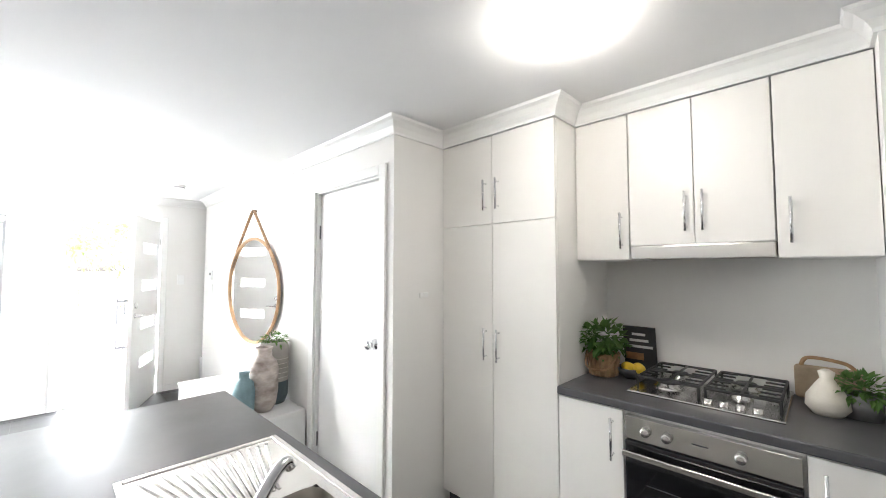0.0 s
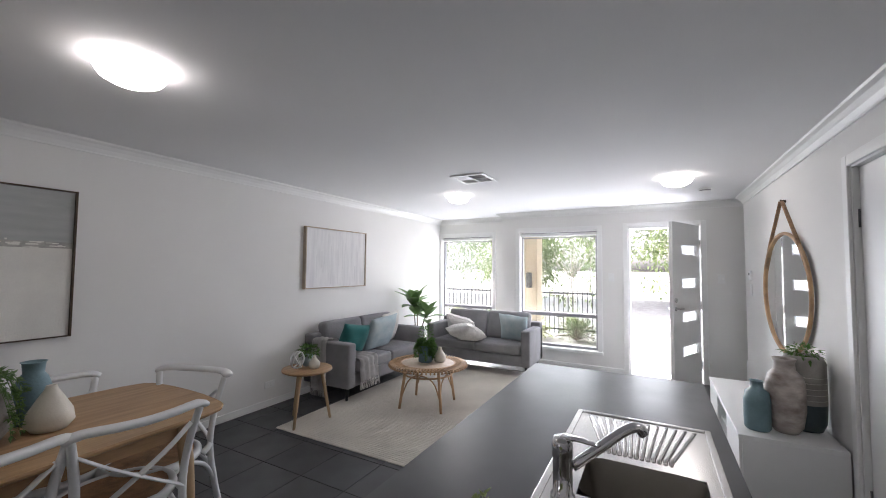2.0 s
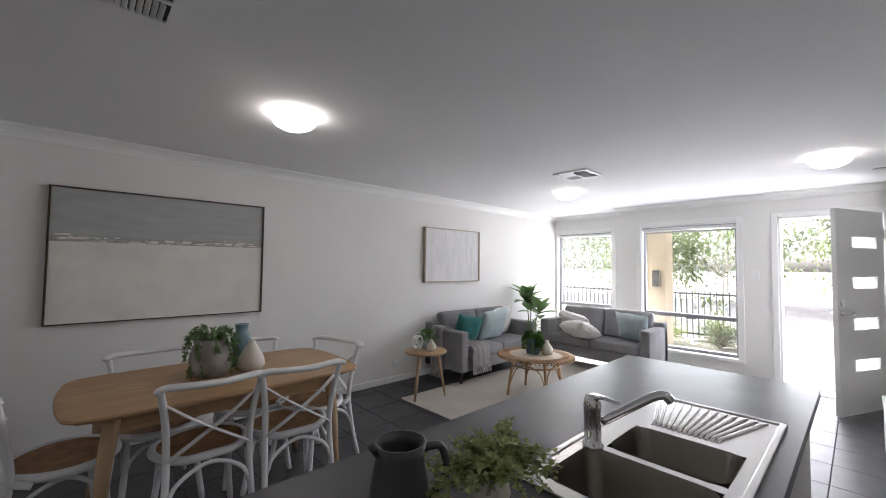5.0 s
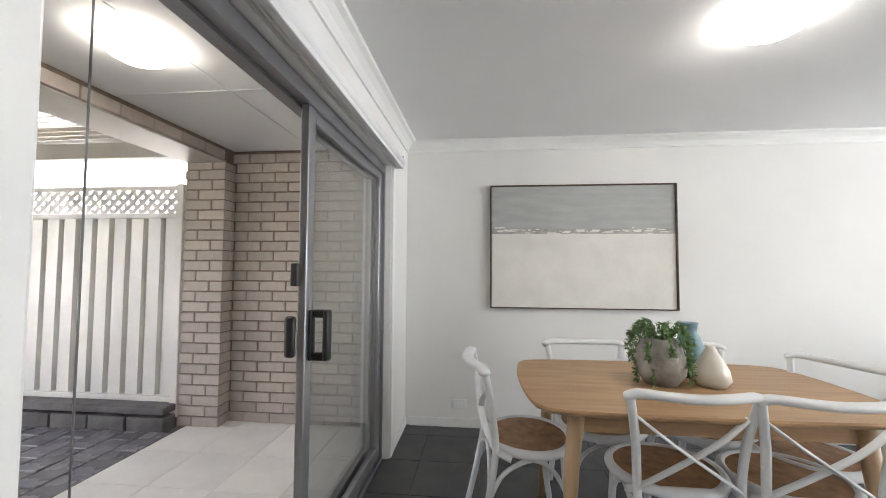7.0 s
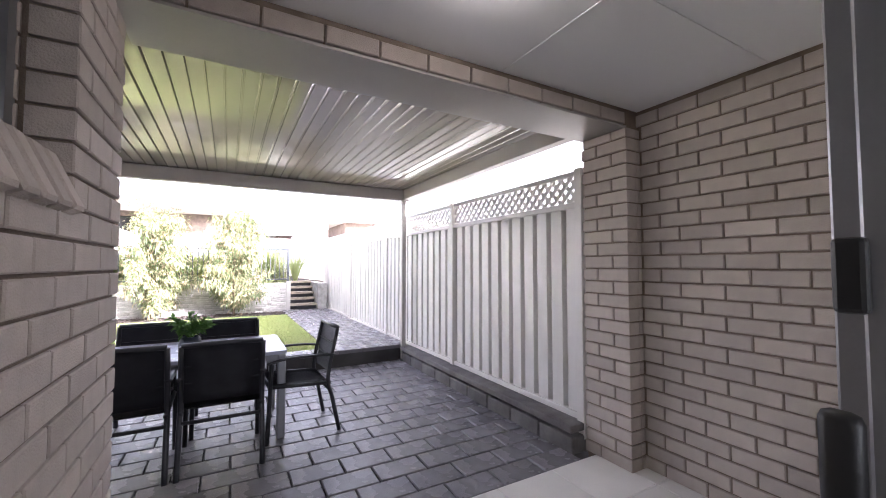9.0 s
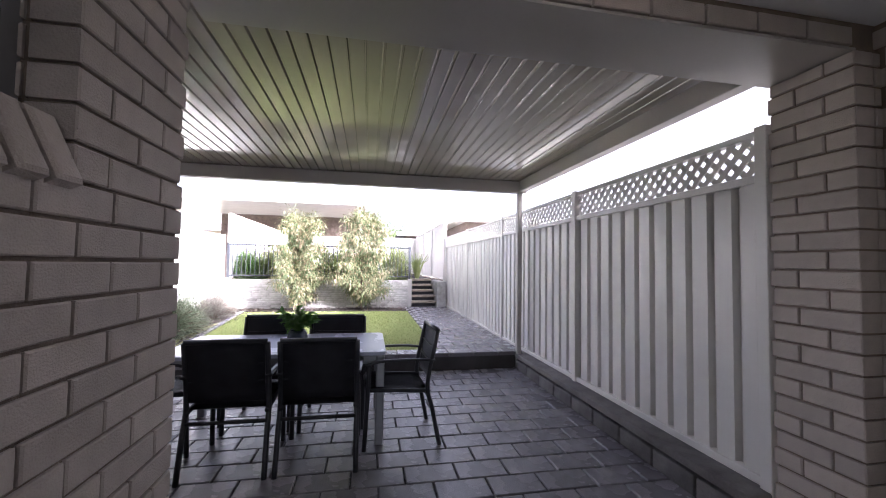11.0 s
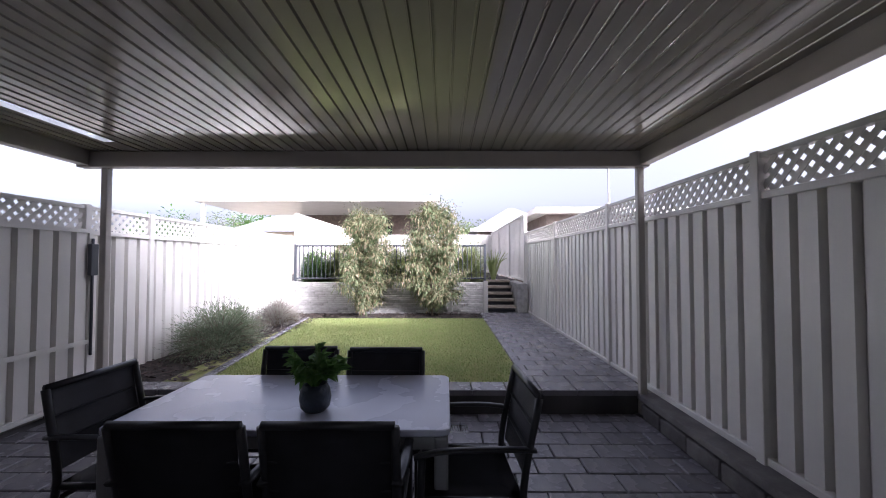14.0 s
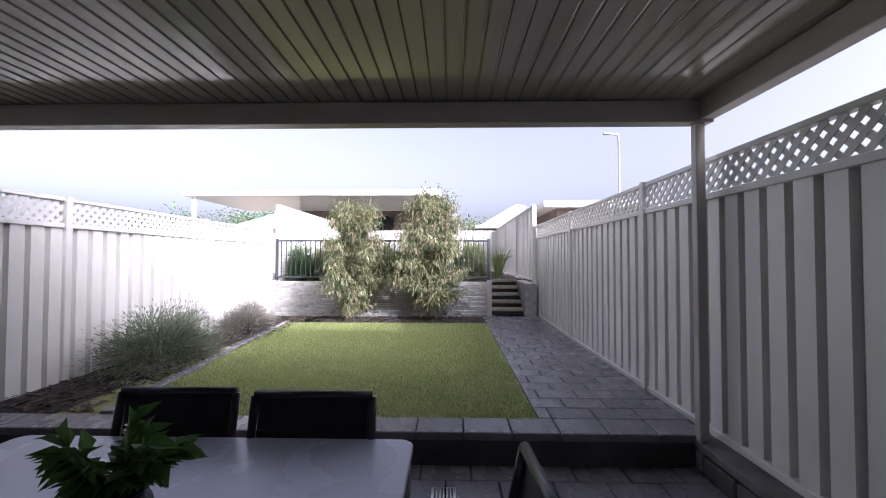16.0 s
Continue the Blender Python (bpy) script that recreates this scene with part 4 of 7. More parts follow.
# sliding glass door, pushed open over its fixed half
sd = thing("door_3", "open grey aluminium sliding glass door with black handle", "door", pose(XE + 0.1, 0, 0), kind="structure")
part("outer_frame", boxes((-0.06, 0.07, SL0, SL0 + 0.035, 0, SLZ), (-0.06, 0.07, SL1 - 0.035, SL1, 0, SLZ), (-0.06, 0.07, SL0 + 0.035, SL1 - 0.035, SLZ - 0.045, SLZ), (-0.06, 0.07, SL0 + 0.035, SL1 - 0.035, -0.04, 0.012),
                          (-0.062, -0.05, SL0 + 0.035, SL1 - 0.035, 0.012, 0.025), (0.0, 0.008, SL0 + 0.035, SL1 - 0.035, 0.012, 0.025),
                          (0.0, 0.008, SL0 + 0.035, SL1 - 0.035, SLZ - 0.06, SLZ - 0.045), (-0.062, -0.05, SL0 + 0.035, SL1 - 0.035, SLZ - 0.06, SLZ - 0.045)), "alu", sd, "grey track frame")


def glass_leaf(name, x, y0, y1, lab):
    lf = part(name, boxes((x - 0.018, x + 0.018, y0, y0 + 0.06, 0.03, SLZ - 0.05), (x - 0.018, x + 0.018, y1 - 0.06, y1, 0.03, SLZ - 0.05),
                          (x - 0.018, x + 0.018, y0 + 0.06, y1 - 0.06, 0.03, 0.11), (x - 0.018, x + 0.018, y0 + 0.06, y1 - 0.06, SLZ - 0.11, SLZ - 0.05), bevel=0.004, seg=1), "alu", sd, lab)
    g = part("pane", boxes((x - 0.003, x + 0.003, y0 + 0.06, y1 - 0.06, 0.11, SLZ - 0.11)), "smokeglass", lf)
    g.visible_shadow = False
    return lf


slide = glass_leaf("sliding_leaf", -0.028, -2.43, -1.29, "grey framed sliding leaf")
glass_leaf("fixed_leaf", 0.035, SL0 + 0.036, -1.42, "grey framed fixed leaf")
hnd = boxes((-0.06, -0.046, -1.352, -1.31, 0.925, 1.125), (-0.112, -0.06, -1.35, -1.316, 0.925, 0.955), (-0.112, -0.06, -1.35, -1.316, 1.095, 1.125), bevel=0.006)
box(hnd, -0.13, -0.104, -1.356, -1.308, 0.925, 1.125, 0.01)
part("pull_handle", hnd, "black", slide, "black plastic pull handle", True)
part("outside_handle", boxes((-0.012, 0.03, -1.29, -1.262, 0.945, 1.105), bevel=0.012), "black", slide, "black outside pull", True)
part("latch", boxes((-0.02, 0.012, -1.29, -1.27, 1.22, 1.31), bevel=0.006), "black", slide, "black latch")
structure("trim_3", boxes((XE - 0.017, XE, SL0 - 0.064, SL0 - 0.001, 0, SLZ + 0.085), (XE - 0.017, XE, SL1 + 0.001, SL1 + 0.064, 0, SLZ + 0.085), (XE - 0.017, XE, SL0 - 0.001, SL1 + 0.001, SLZ + 0.021, SLZ + 0.085), bevel=0.003, seg=1), "trim", "white architrave round the sliding door", "architrave")
structure("reveal_3", boxes((XE, XE + 0.04, SL0 - 0.0, SL0 + 0.012, 0.0, SLZ + 0.018), (XE, XE + 0.04, SL1 - 0.012, SL1, 0.0, SLZ + 0.018), (XE, XE + 0.04, SL0 + 0.012, SL1 - 0.012, SLZ + 0.004, SLZ + 0.019)), "trim", "white timber reveal", "reveal")
rb = thing("roller_blind", "rolled-up white blind over the sliding door", "blind", pose(XE - 0.055, 0, 2.035))
part("roll", tube([(0, SL0 - 0.02, 0), (0, SL1 + 0.02, 0)], 0.036, 18), "blind", rb, "", True)
part("bottom_rail", boxes((-0.03, -0.02, SL0 - 0.01, SL1 + 0.01, -0.055, -0.03), bevel=0.003), "blind", rb)
part("bracket", boxes((-0.03, 0.036, SL0 - 0.035, SL0 - 0.022, -0.045, 0.045), bevel=0.003), "white", rb)
part("bracket", boxes((-0.03, 0.036, SL1 + 0.022, SL1 + 0.035, -0.045, 0.045), bevel=0.003), "white", rb)
part("chain", tube([(0.02, SL1 - 0.05, 0.0), (0.022, SL1 - 0.052, -0.8), (0.022, SL1 - 0.05, -1.6)], 0.0018, 6), "zinc", rb, "thin bead chain")

# ceiling lights


def oyster(x, y, z, r=0.142, glow="lamp"):
    t = thing("ceiling_light", "lit round opal oyster ceiling light", "ceiling light", pose(x, y, z), "ceiling lights")
    part("base", lathe([(r - 0.01, 0), (r - 0.01, -0.01), (r - 0.015, -0.014), (0, -0.014)], 40), "white", t, "white rim", True)
    part("diffuser", lathe([(r - 0.012, -0.003), (r, -0.014), (r * 0.96, -0.036), (r * 0.8, -0.07), (r * 0.5, -0.092), (0, -0.102)], 40), glow, t, "glowing opal glass bowl", True)
    return t


lampmain = oyster(-0.382, -1.5, CEIL)
for lx, ly, lz in ((-3.8, -1.575, CEIL), (-3.85, 0.72, CEIL), (-0.46, 1.335, CEIL)):
    copy_thing(lampmain, pose(lx, ly, lz))
oyster(2.348, -1.388, 2.31, glow="dimlamp")


def ceiling_vent(x, y, s=0.35):
    t = thing("ceiling_vent", "square white ceiling air vent with four louvre panels", "vent", pose(x, y, CEIL), "ceiling vents")
    h = s / 2
    part("backing", boxes((-h + 0.03, h - 0.03, -h + 0.03, h - 0.03, -0.004, -0.001)), "ventdark", t)
    part("frame", boxes((-h, h, -h, -h + 0.032, -0.012, -0.001), (-h, h, h - 0.032, h, -0.012, -0.001), (-h, -h + 0.032, -h + 0.032, h - 0.032, -0.012, -0.001), (h - 0.032, h, -h + 0.032, h - 0.032, -0.012, -0.001),
                        (-0.008, 0.008, -h + 0.032, h - 0.032, -0.012, -0.001), (-h + 0.032, -0.008, -0.008, 0.008, -0.012, -0.001), (0.008, h - 0.032, -0.008, 0.008, -0.012, -0.001)), "white", t)
    q = h - 0.032
    for qx in (-1, 1):
        for qy in (-1, 1):
            for k in range(6):
                o = 0.018 + k * (q - 0.02) / 6
                bm = bmesh.new()
                if qx * qy > 0:
                    box(bm, -0.009, 0.009, -(q - 0.012) / 2, (q - 0.012) / 2, -0.001, 0.001, m=pose(qx * o, qy * (q / 2 + 0.004), -0.011, 0, 40 * qx))
                else:
                    box(bm, -(q - 0.012) / 2, (q - 0.012) / 2, -0.009, 0.009, -0.001, 0.001, m=pose(qx * (q / 2 + 0.004), qy * o, -0.011, -40 * qy))
                part("slat", bm, "white", t)
    return t


cv = ceiling_vent(-3.05, -1.035)
copy_thing(cv, pose(0.49, -0.78, CEIL))
sm = thing("smoke_alarm", "round white smoke alarm on the ceiling", "smoke alarm", pose(-4.6, 1.02, CEIL))
part("body", lathe([(0.06, 0), (0.06, -0.012), (0.05, -0.03), (0.03, -0.036), (0, -0.036)], 28), "white", sm, "", True)
part("grille", lathe([(0.052, -0.0285), (0.054, -0.022), (0.05, -0.02)], 28), "ventdark", sm)


def wall_plate(m, label, cat, w=0.07, h=0.115, bits=1):
    """A white switch or socket plate; local -y faces the room."""
    t = thing("switch_plate" if cat == "switch" else "power_outlet", label, cat, m)
    part("plate", boxes((-w / 2, w / 2, -0.008, 0, -h / 2, h / 2), bevel=0.003), "white", t)
    for k in range(bits):
        ox = (k - (bits - 1) / 2) * 0.03
        part("rocker", boxes((ox - 0.006, ox + 0.006, -0.011, -0.008, -0.012, 0.012), bevel=0.001, seg=1), "trim", t)
    return t


wall_plate(pose(0.985, YS, 0.185, 0, 0, 180), "white double power outlet on the wall", "outlet", 0.115, 0.07, 2)
wall_plate(pose(-2.335, YS, 0.225, 0, 0, 180), "white double power outlet on the wall", "outlet", 0.115, 0.07, 2)
wall_plate(pose(XF, -0.02, 1.345, 0, 0, 90), "white light switch by the entry", "switch", 0.075, 0.115, 3)
wall_plate(pose(XF, 1.27, 1.345, 0, 0, 90), "white light switch by the entry", "switch", 0.075, 0.115, 2)
wall_plate(pose(-1.6, 1.72, 1.32, 0, 0, 90), "white light switch beside the pantry", "switch", 0.07, 0.03, 1)
wall_plate(pose(-5.1, YN, 1.24), "white intercom handset plate", "switch", 0.075, 0.13, 1)
tmo = thing("thermostat", "small white thermostat with grey display", "thermostat", pose(-5.1, YN, 1.4))
part("case", boxes((-0.05, 0.05, -0.022, 0, -0.05, 0.06), bevel=0.005), "white", tmo)
part("display", boxes((-0.03, 0.03, -0.0235, -0.022, 0.005, 0.035)), "zinc", tmo)
hm = thing("wall_heater", "low white and grey wall heater in the entry", "heater", pose(XF + 0.05, 1.8, 0))
part("case", boxes((-0.046, 0.05, -0.3, 0.3, 0.07, 0.36), bevel=0.01), "white", hm)
part("grille", boxes((0.0505, 0.053, -0.26, 0.26, 0.25, 0.32)), "zinc", hm)

# ---- pictures and mirror on the walls ----
pb = thing("large_painting", "abstract canvas of grey over cream in thin bronze frame", "painting", pose(0.012, YS, 0.97))
part("canvas_top", boxes((-0.712, 0.712, 0.004, 0.03, 0.64, 0.985)), "artgrey", pb, "grey upper field")
part("canvas_bottom", boxes((-0.712, 0.712, 0.004, 0.03, 0.008, 0.598)), "artwhite", pb, "cream lower field")
part("brush_band", boxes((-0.712, 0.712, 0.004, 0.031, 0.598, 0.64)), "artline", pb, "smoky brushed band")
rng = random.Random(4)
bm = bmesh.new()
for k in range(60):
    bx = rng.uniform(-0.7, 0.68)
    z_ = 0.615 + rng.gauss(0, 0.012)
    box(bm, bx, bx + rng.uniform(0.01, 0.07), 0.0312 + 0.0001 * k, 0.0318 + 0.0001 * k, z_, z_ + rng.uniform(0.003, 0.012))
tagged(part("paint_strokes", bm, "artwhite", pb), kind="stuff")
part("frame", boxes((-0.725, -0.714, 0, 0.045, 0, 0.995), (0.714, 0.725, 0, 0.045, 0, 0.995), (-0.714, 0.714, 0, 0.045, 0, 0.0075), (-0.714, 0.714, 0, 0.045, 0.987, 0.995)), "goldframe", pb)
ps = thing("small_painting", "pale abstract canvas with grey drips in wooden frame", "painting", pose(-3.265, YS, 1.2))
part("canvas", boxes((-0.52, 0.52, 0.004, 0.032, 0.012, 0.72)), "artsoft", ps)
bm = bmesh.new()
for k in range(18):
    bx = rng.uniform(-0.4, 0.42)
    z0_ = rng.uniform(0.02, 0.3)
    box(bm, bx, bx + rng.uniform(0.006, 0.03), 0.0322 + 0.00015 * k, 0.0324 + 0.00015 * k, z0_, min(0.7, z0_ + rng.uniform(0.15, 0.5)))
tagged(part("paint_drips", bm, "artdrip", ps), kind="stuff")
part("frame", boxes((-0.532, -0.52, 0, 0.05, 0, 0.732), (0.52, 0.532, 0, 0.05, 0, 0.732), (-0.52, 0.52, 0, 0.05, 0, 0.012), (-0.52, 0.52, 0, 0.05, 0.72, 0.732)), "woodframe", ps)
mi = thing("hanging_mirror", "oval mirror in thin tan frame on a strap", "mirror", pose(-3.72, YN, 1.28))
MA, MB = 0.63, 0.485
oval = [(MA * math.cos(2 * math.pi * k / 56), -0.03, MB * math.sin(2 * math.pi * k / 56)) for k in range(56)]
bm = bmesh.new()
bm.faces.new([bm.verts.new((x, -0.026, z)) for x, y, z in oval])
bmesh.ops.recalc_face_normals(bm, faces=bm.faces)
gm = bmesh.ops.extrude_face_region(bm, geom=bm.faces[:])
bmesh.ops.translate(bm, vec=(0, 0.012, 0), verts=[v for v in gm["geom"] if isinstance(v, bmesh.types.BMVert)])
bmesh.ops.recalc_face_normals(bm, faces=bm.faces)
part("glass", bm, "mirror", mi, "silvered oval glass")
part("frame", tube(oval, 0.014, 8, closed=True), "cane", mi, "thin tan rim", True)
for s_ in (-1, 1):
    part("strap", tube([(s_ * MA * 0.93, -0.03, MB * 0.36), (s_ * MA * 0.6, -0.032, MB * 0.86), (s_ * 0.02, -0.03, 0.755)], 0.014, 8, flat=0.4), "rope", mi, "tan leather strap", True)
part("hook", lathe([(0, 0), (0.012, 0), (0.012, 0.03), (0.018, 0.036), (0, 0.04)], 14, m=pose(0, 0, 0.755, 90)), "goldframe", mi, "", True)

# ---- low cabinet and vases ----
tv = thing("low_cabinet", "long low white cabinet under the mirror", "cabinet", pose(-3.33, 1.22, 0))
part("top", boxes((-0.73, 0.73, -0.26, 0.245, 0.425, 0.45), bevel=0.002, seg=1), "door", tv)
part("body", boxes((-0.73, -0.71, -0.24, 0.245, 0.05, 0.425), (0.71, 0.73, -0.24, 0.245, 0.05, 0.425), (-0.71, 0.71, 0.225, 0.245, 0.05, 0.425), (-0.71, 0.71, -0.24, 0.225, 0.05, 0.07)), "door", tv)
for k in (0, 2):
    a = -0.71 + k * 1.42 / 3
    part("drawer_front", boxes((a + 0.002, a + 1.42 / 3 - 0.002, -0.255, -0.238, 0.072, 0.42), bevel=0.002, seg=1), "door", tv)
for k in (1, 2):
    a = -0.71 + k * 1.42 / 3
    part("divider", boxes((a - 0.009, a + 0.009, -0.236, 0.224, 0.071, 0.424)), "door", tv)
part("niche_shelf", boxes((-0.226, 0.226, -0.225, 0.224, 0.24, 0.256)), "door", tv, "white shelf in the open niche")
part("plinth", boxes((-0.68, 0.68, -0.2, 0.2, 0, 0.05)), "jug", tv, "dark recessed plinth")
v1 = tagged(part("blue_bottle_vase", lathe([(0, 0), (0.06, 0), (0.07, 0.015), (0.072, 0.18), (0.062, 0.235), (0.035, 0.26), (0.033, 0.3), (0.038, 0.305), (0.03, 0.305), (0.028, 0.26), (0, 0.25)], 32), "bluevase", None, "", True),
            "muted blue ceramic bottle vase on the low cabinet", "vase")
v1.matrix_basis = pose(-2.76, 1.085, 0.45)
v2 = tagged(part("marbled_vase", lathe([(0, 0), (0.06, 0), (0.085, 0.04), (0.1, 0.14), (0.1, 0.3), (0.085, 0.355), (0.055, 0.385), (0.052, 0.43), (0.062, 0.455), (0.055, 0.455), (0.045, 0.43), (0.045, 0.39), (0, 0.37)], 36), "marble", None, "", True),
            "tall blush and white marbled ceramic vase", "vase")
v2.matrix_basis = pose(-2.8, 1.235, 0.45)
v3 = thing("fern_vase", "large grey-green stoneware vase holding a small fern", "vase", pose(-2.93, 1.36, 0.45))
part("vase", lathe([(0.1105, 0.17), (0.1105, 0.42), (0.095, 0.46), (0.08, 0.465), (0.085, 0.44), (0, 0.4)], 32), "greenvase", v3, "grey-brown stoneware upper body", True)
part("glazed_base", lathe([(0, 0), (0.085, 0), (0.105, 0.05), (0.11, 0.17), (0.109, 0.172)], 32), "glazedark", v3, "dark teal glazed base", True)
for k in range(5):
    part("etched_ring", tube([(0.1108 * math.cos(2 * math.pi * j / 40), 0.1108 * math.sin(2 * math.pi * j / 40), 0.2 + 0.035 * k) for j in range(40)], 0.0012, 4, closed=True), "creamvase", v3)
leaves("fern", blob_spots(170, (0, 0, 0.47), (0.1, 0.095, 0.06), 12, 0.1, -0.5), 0.04, "leaf", v3, 0.6, 0.35, seed=12)
# ---- living room ----
M["leafglossy"] = leafy("glossy_green_leaf", (0.1, 0.2, 0.06), (0.22, 0.34, 0.13), 0.3, 0.35)


def pillow_mesh(w, h, t, seed=0, n=14, ragged=0.0):
    """A stuffed square cushion standing in the xz plane, base at z = 0."""
    rng = random.Random(seed)
    bm = bmesh.new()
    sides = []
    for s in (1, -1):
        g = [[None] * (n + 1) for _ in range(n + 1)]
        for i in range(n + 1):
            for j in range(n + 1):
                u, v = 2 * i / n - 1, 2 * j / n - 1
                k = max(0, (1 - u ** 4) * (1 - v ** 4)) ** 0.55
                pin = 1 - 0.06 * (1 - abs(u) ** 2) * abs(v) ** 6
                pin2 = 1 - 0.06 * (1 - abs(v) ** 2) * abs(u) ** 6
                wob = rng.uniform(-1, 1) * ragged
                g[i][j] = bm.verts.new((u * w / 2 * pin2 + wob, s * t / 2 * k + wob + 0.006 * math.sin(5 * u + seed) * math.cos(4 * v), h / 2 + v * h / 2 * pin + wob))
        for i in range(n):
            for j in range(n):
                f = (g[i][j], g[i + 1][j], g[i + 1][j + 1], g[i][j + 1])
                bm.faces.new(f if s > 0 else f[::-1])
        sides.append(g)
    bmesh.ops.remove_doubles(bm, verts=bm.verts, dist=0.0006 if not ragged else 0.004)
    bmesh.ops.recalc_face_normals(bm, faces=bm.faces)
    return bm


def soft_box(x0, x1, y0, y1, z0, z1, r=0.03, puff=0.0):
    bm = bmesh.new()
    box(bm, x0, x1, y0, y1, z0, z1, bevel=r, seg=4)
    if puff:
        cx, cy = (x0 + x1) / 2, (y0 + y1) / 2
        for v in bm.verts:
            if v.co.z > z1 - r * 1.2:
                u, w = (v.co.x - cx) / (x1 - x0) * 2, (v.co.y - cy) / (y1 - y0) * 2
                v.co.z += puff * (1 - u * u) * (1 - w * w)
    return bm


def sofa(m, label):
    """Two-seater with square arms; back at y = 0, front at y = 0.68, length along x."""
    t = thing("sofa", label, "sofa", m, "matching sofas")
    L = 0.785
    part("base", soft_box(-L + 0.02, L - 0.02, 0.02, 0.66, 0.15, 0.30, 0.02), "sofa", t, "", True)
    part("back_frame", soft_box(-L, L, 0.0, 0.14, 0.15, 0.69, 0.025), "sofa", t, "", True)
    for s in (-1, 1):
        part("arm", soft_box(min(s * L, s * (L - 0.125)), max(s * L, s * (L - 0.125)), 0.005, 0.68, 0.15, 0.63, 0.025), "sofa", t, "", True)
        part("seat_cushion", soft_box(min(0, s * (L - 0.13)) + 0.003, max(0, s * (L - 0.13)) - 0.003, 0.17, 0.685, 0.30, 0.425, 0.03, 0.015), "sofa", t, "", True)
        bm = soft_box(min(0, s * (L - 0.13)) + 0.003, max(0, s * (L - 0.13)) - 0.003, -0.07, 0.07, 0.0, 0.40, 0.045, 0.02)
        bmesh.ops.transform(bm, matrix=pose(0, 0.2, 0.42, 12), verts=bm.verts)
        part("back_cushion", bm, "sofa", t, "", True)
        for y in (0.07, 0.6):
            part("leg", lathe([(0, 0), (0.014, 0), (0.024, 0.15), (0, 0.15)], 12, m=pose(s * (L - 0.07), y, 0)), "darkleg", t, "black tapered leg", True)
    return t


sofa(pose(-3.555, -3.035, 0.0), "grey fabric two-seat sofa along the wall with square arms")
sofa(pose(-5.31, -1.715, 0.0, 0, 0, -90), "grey fabric two-seat sofa before the front windows")
for nm, lab, mt, m, sz in (
        ("teal_cushion", "deep teal cushion on the grey sofa", "teal", pose(-3.17, -2.72, 0.43, 20, 8, 164), 0.38),
        ("blue_cushion", "pale blue patterned cushion on the grey sofa", "blueprint", pose(-3.6, -2.64, 0.43, 24, -5, 172), 0.46),
        ("cream_cushion", "cream textured cushion on the grey sofa", "creamcloth", pose(-4.0, -2.79, 0.43, 14, -4, 184), 0.43),
        ("blue_cushion", "pale blue patterned cushion on the grey sofa", "blueprint", pose(-5.0, -1.25, 0.43, 24, 4, 90), 0.42)):
    c = tagged(part(nm, pillow_mesh(sz, sz, 0.13, len(nm)), mt, None, "", True), lab, "cushion")
    c.matrix_basis = m
for m, sd_ in ((pose(-4.93, -2.05, 0.44, 40, 14, 92), 3), (pose(-4.78, -1.78, 0.455, 62, -10, 74), 5)):
    c = tagged(part("fur_cushion", pillow_mesh(0.46, 0.4, 0.17, sd_, 22, 0.006), "fur", None, "", True), "fluffy white fur cushion on the grey sofa", "cushion", "fur cushions")
    c.matrix_basis = m


def ribbon(path, wdir, width, n=8, wave=0.006, seed=1):
    """A cloth strip along a path, with soft folds."""
    rng = random.Random(seed)
    pts = bend(path, 6)
    ph = [rng.uniform(0, 6) for _ in range(3)]
    bm = bmesh.new()
    rows = []
    w = Vector(wdir)
    for i, p in enumerate(pts):
        d = (pts[min(i + 1, len(pts) - 1)] - pts[max(i - 1, 0)]).normalized()
        nrm = d.cross(w).normalized()
        rows.append([bm.verts.new(p + w * (width * (k / n - 0.5)) + nrm * wave * math.sin(7 * k / n * 3.1 + ph[0] + i * 0.12)) for k in range(n + 1)])
    for a, b in zip(rows, rows[1:]):
        for k in range(n):
            bm.faces.new((a[k], a[k + 1], b[k + 1], b[k]))
    g = bmesh.ops.solidify(bm, geom=bm.faces[:], thickness=0.006)
    bmesh.ops.recalc_face_normals(bm, faces=bm.faces)
    return bm


th = thing("throw_blanket", "pale grey fringed throw draped over sofa arm and seat", "blanket", pose(0, 0, 0))
part("arm_drape", ribbon([(-2.757, -2.78, 0.1), (-2.755, -2.78, 0.4), (-2.762, -2.78, 0.63), (-2.84, -2.78, 0.648), (-2.91, -2.76, 0.63), (-2.93, -2.72, 0.47), (-3.05, -2.68, 0.455)], (0.05, 1, 0), 0.24, 14, 0.008, 2), "throw", th, "", True)
part("seat_drape", ribbon([(-3.0, -2.85, 0.46), (-3.05, -2.62, 0.458), (-3.08, -2.4, 0.455), (-3.09, -2.338, 0.43), (-3.09, -2.33, 0.33), (-3.1, -2.325, 0.2)], (1, 0.1, 0), 0.34, 18, 0.009, 3), "throw", th, "", True)
rng = random.Random(6)
bm = bmesh.new()
for k in range(30):
    x = -3.27 + k * 0.0117
    tube([(x, -2.325 + rng.uniform(-0.006, 0.006), 0.205), (x + rng.uniform(-0.01, 0.01), -2.32, 0.16), (x + rng.uniform(-0.012, 0.012), -2.32 + rng.uniform(-0.006, 0.008), 0.115)], 0.0028, 5, bm)
for k in range(22):
    y = -2.895 + k * 0.0108
    tube([(-2.757, y, 0.105), (-2.755, y + rng.uniform(-0.008, 0.008), 0.03)], 0.0028, 5, bm)
tagged(part("fringe", bm, "throw", th), "knotted fringe", kind="stuff")

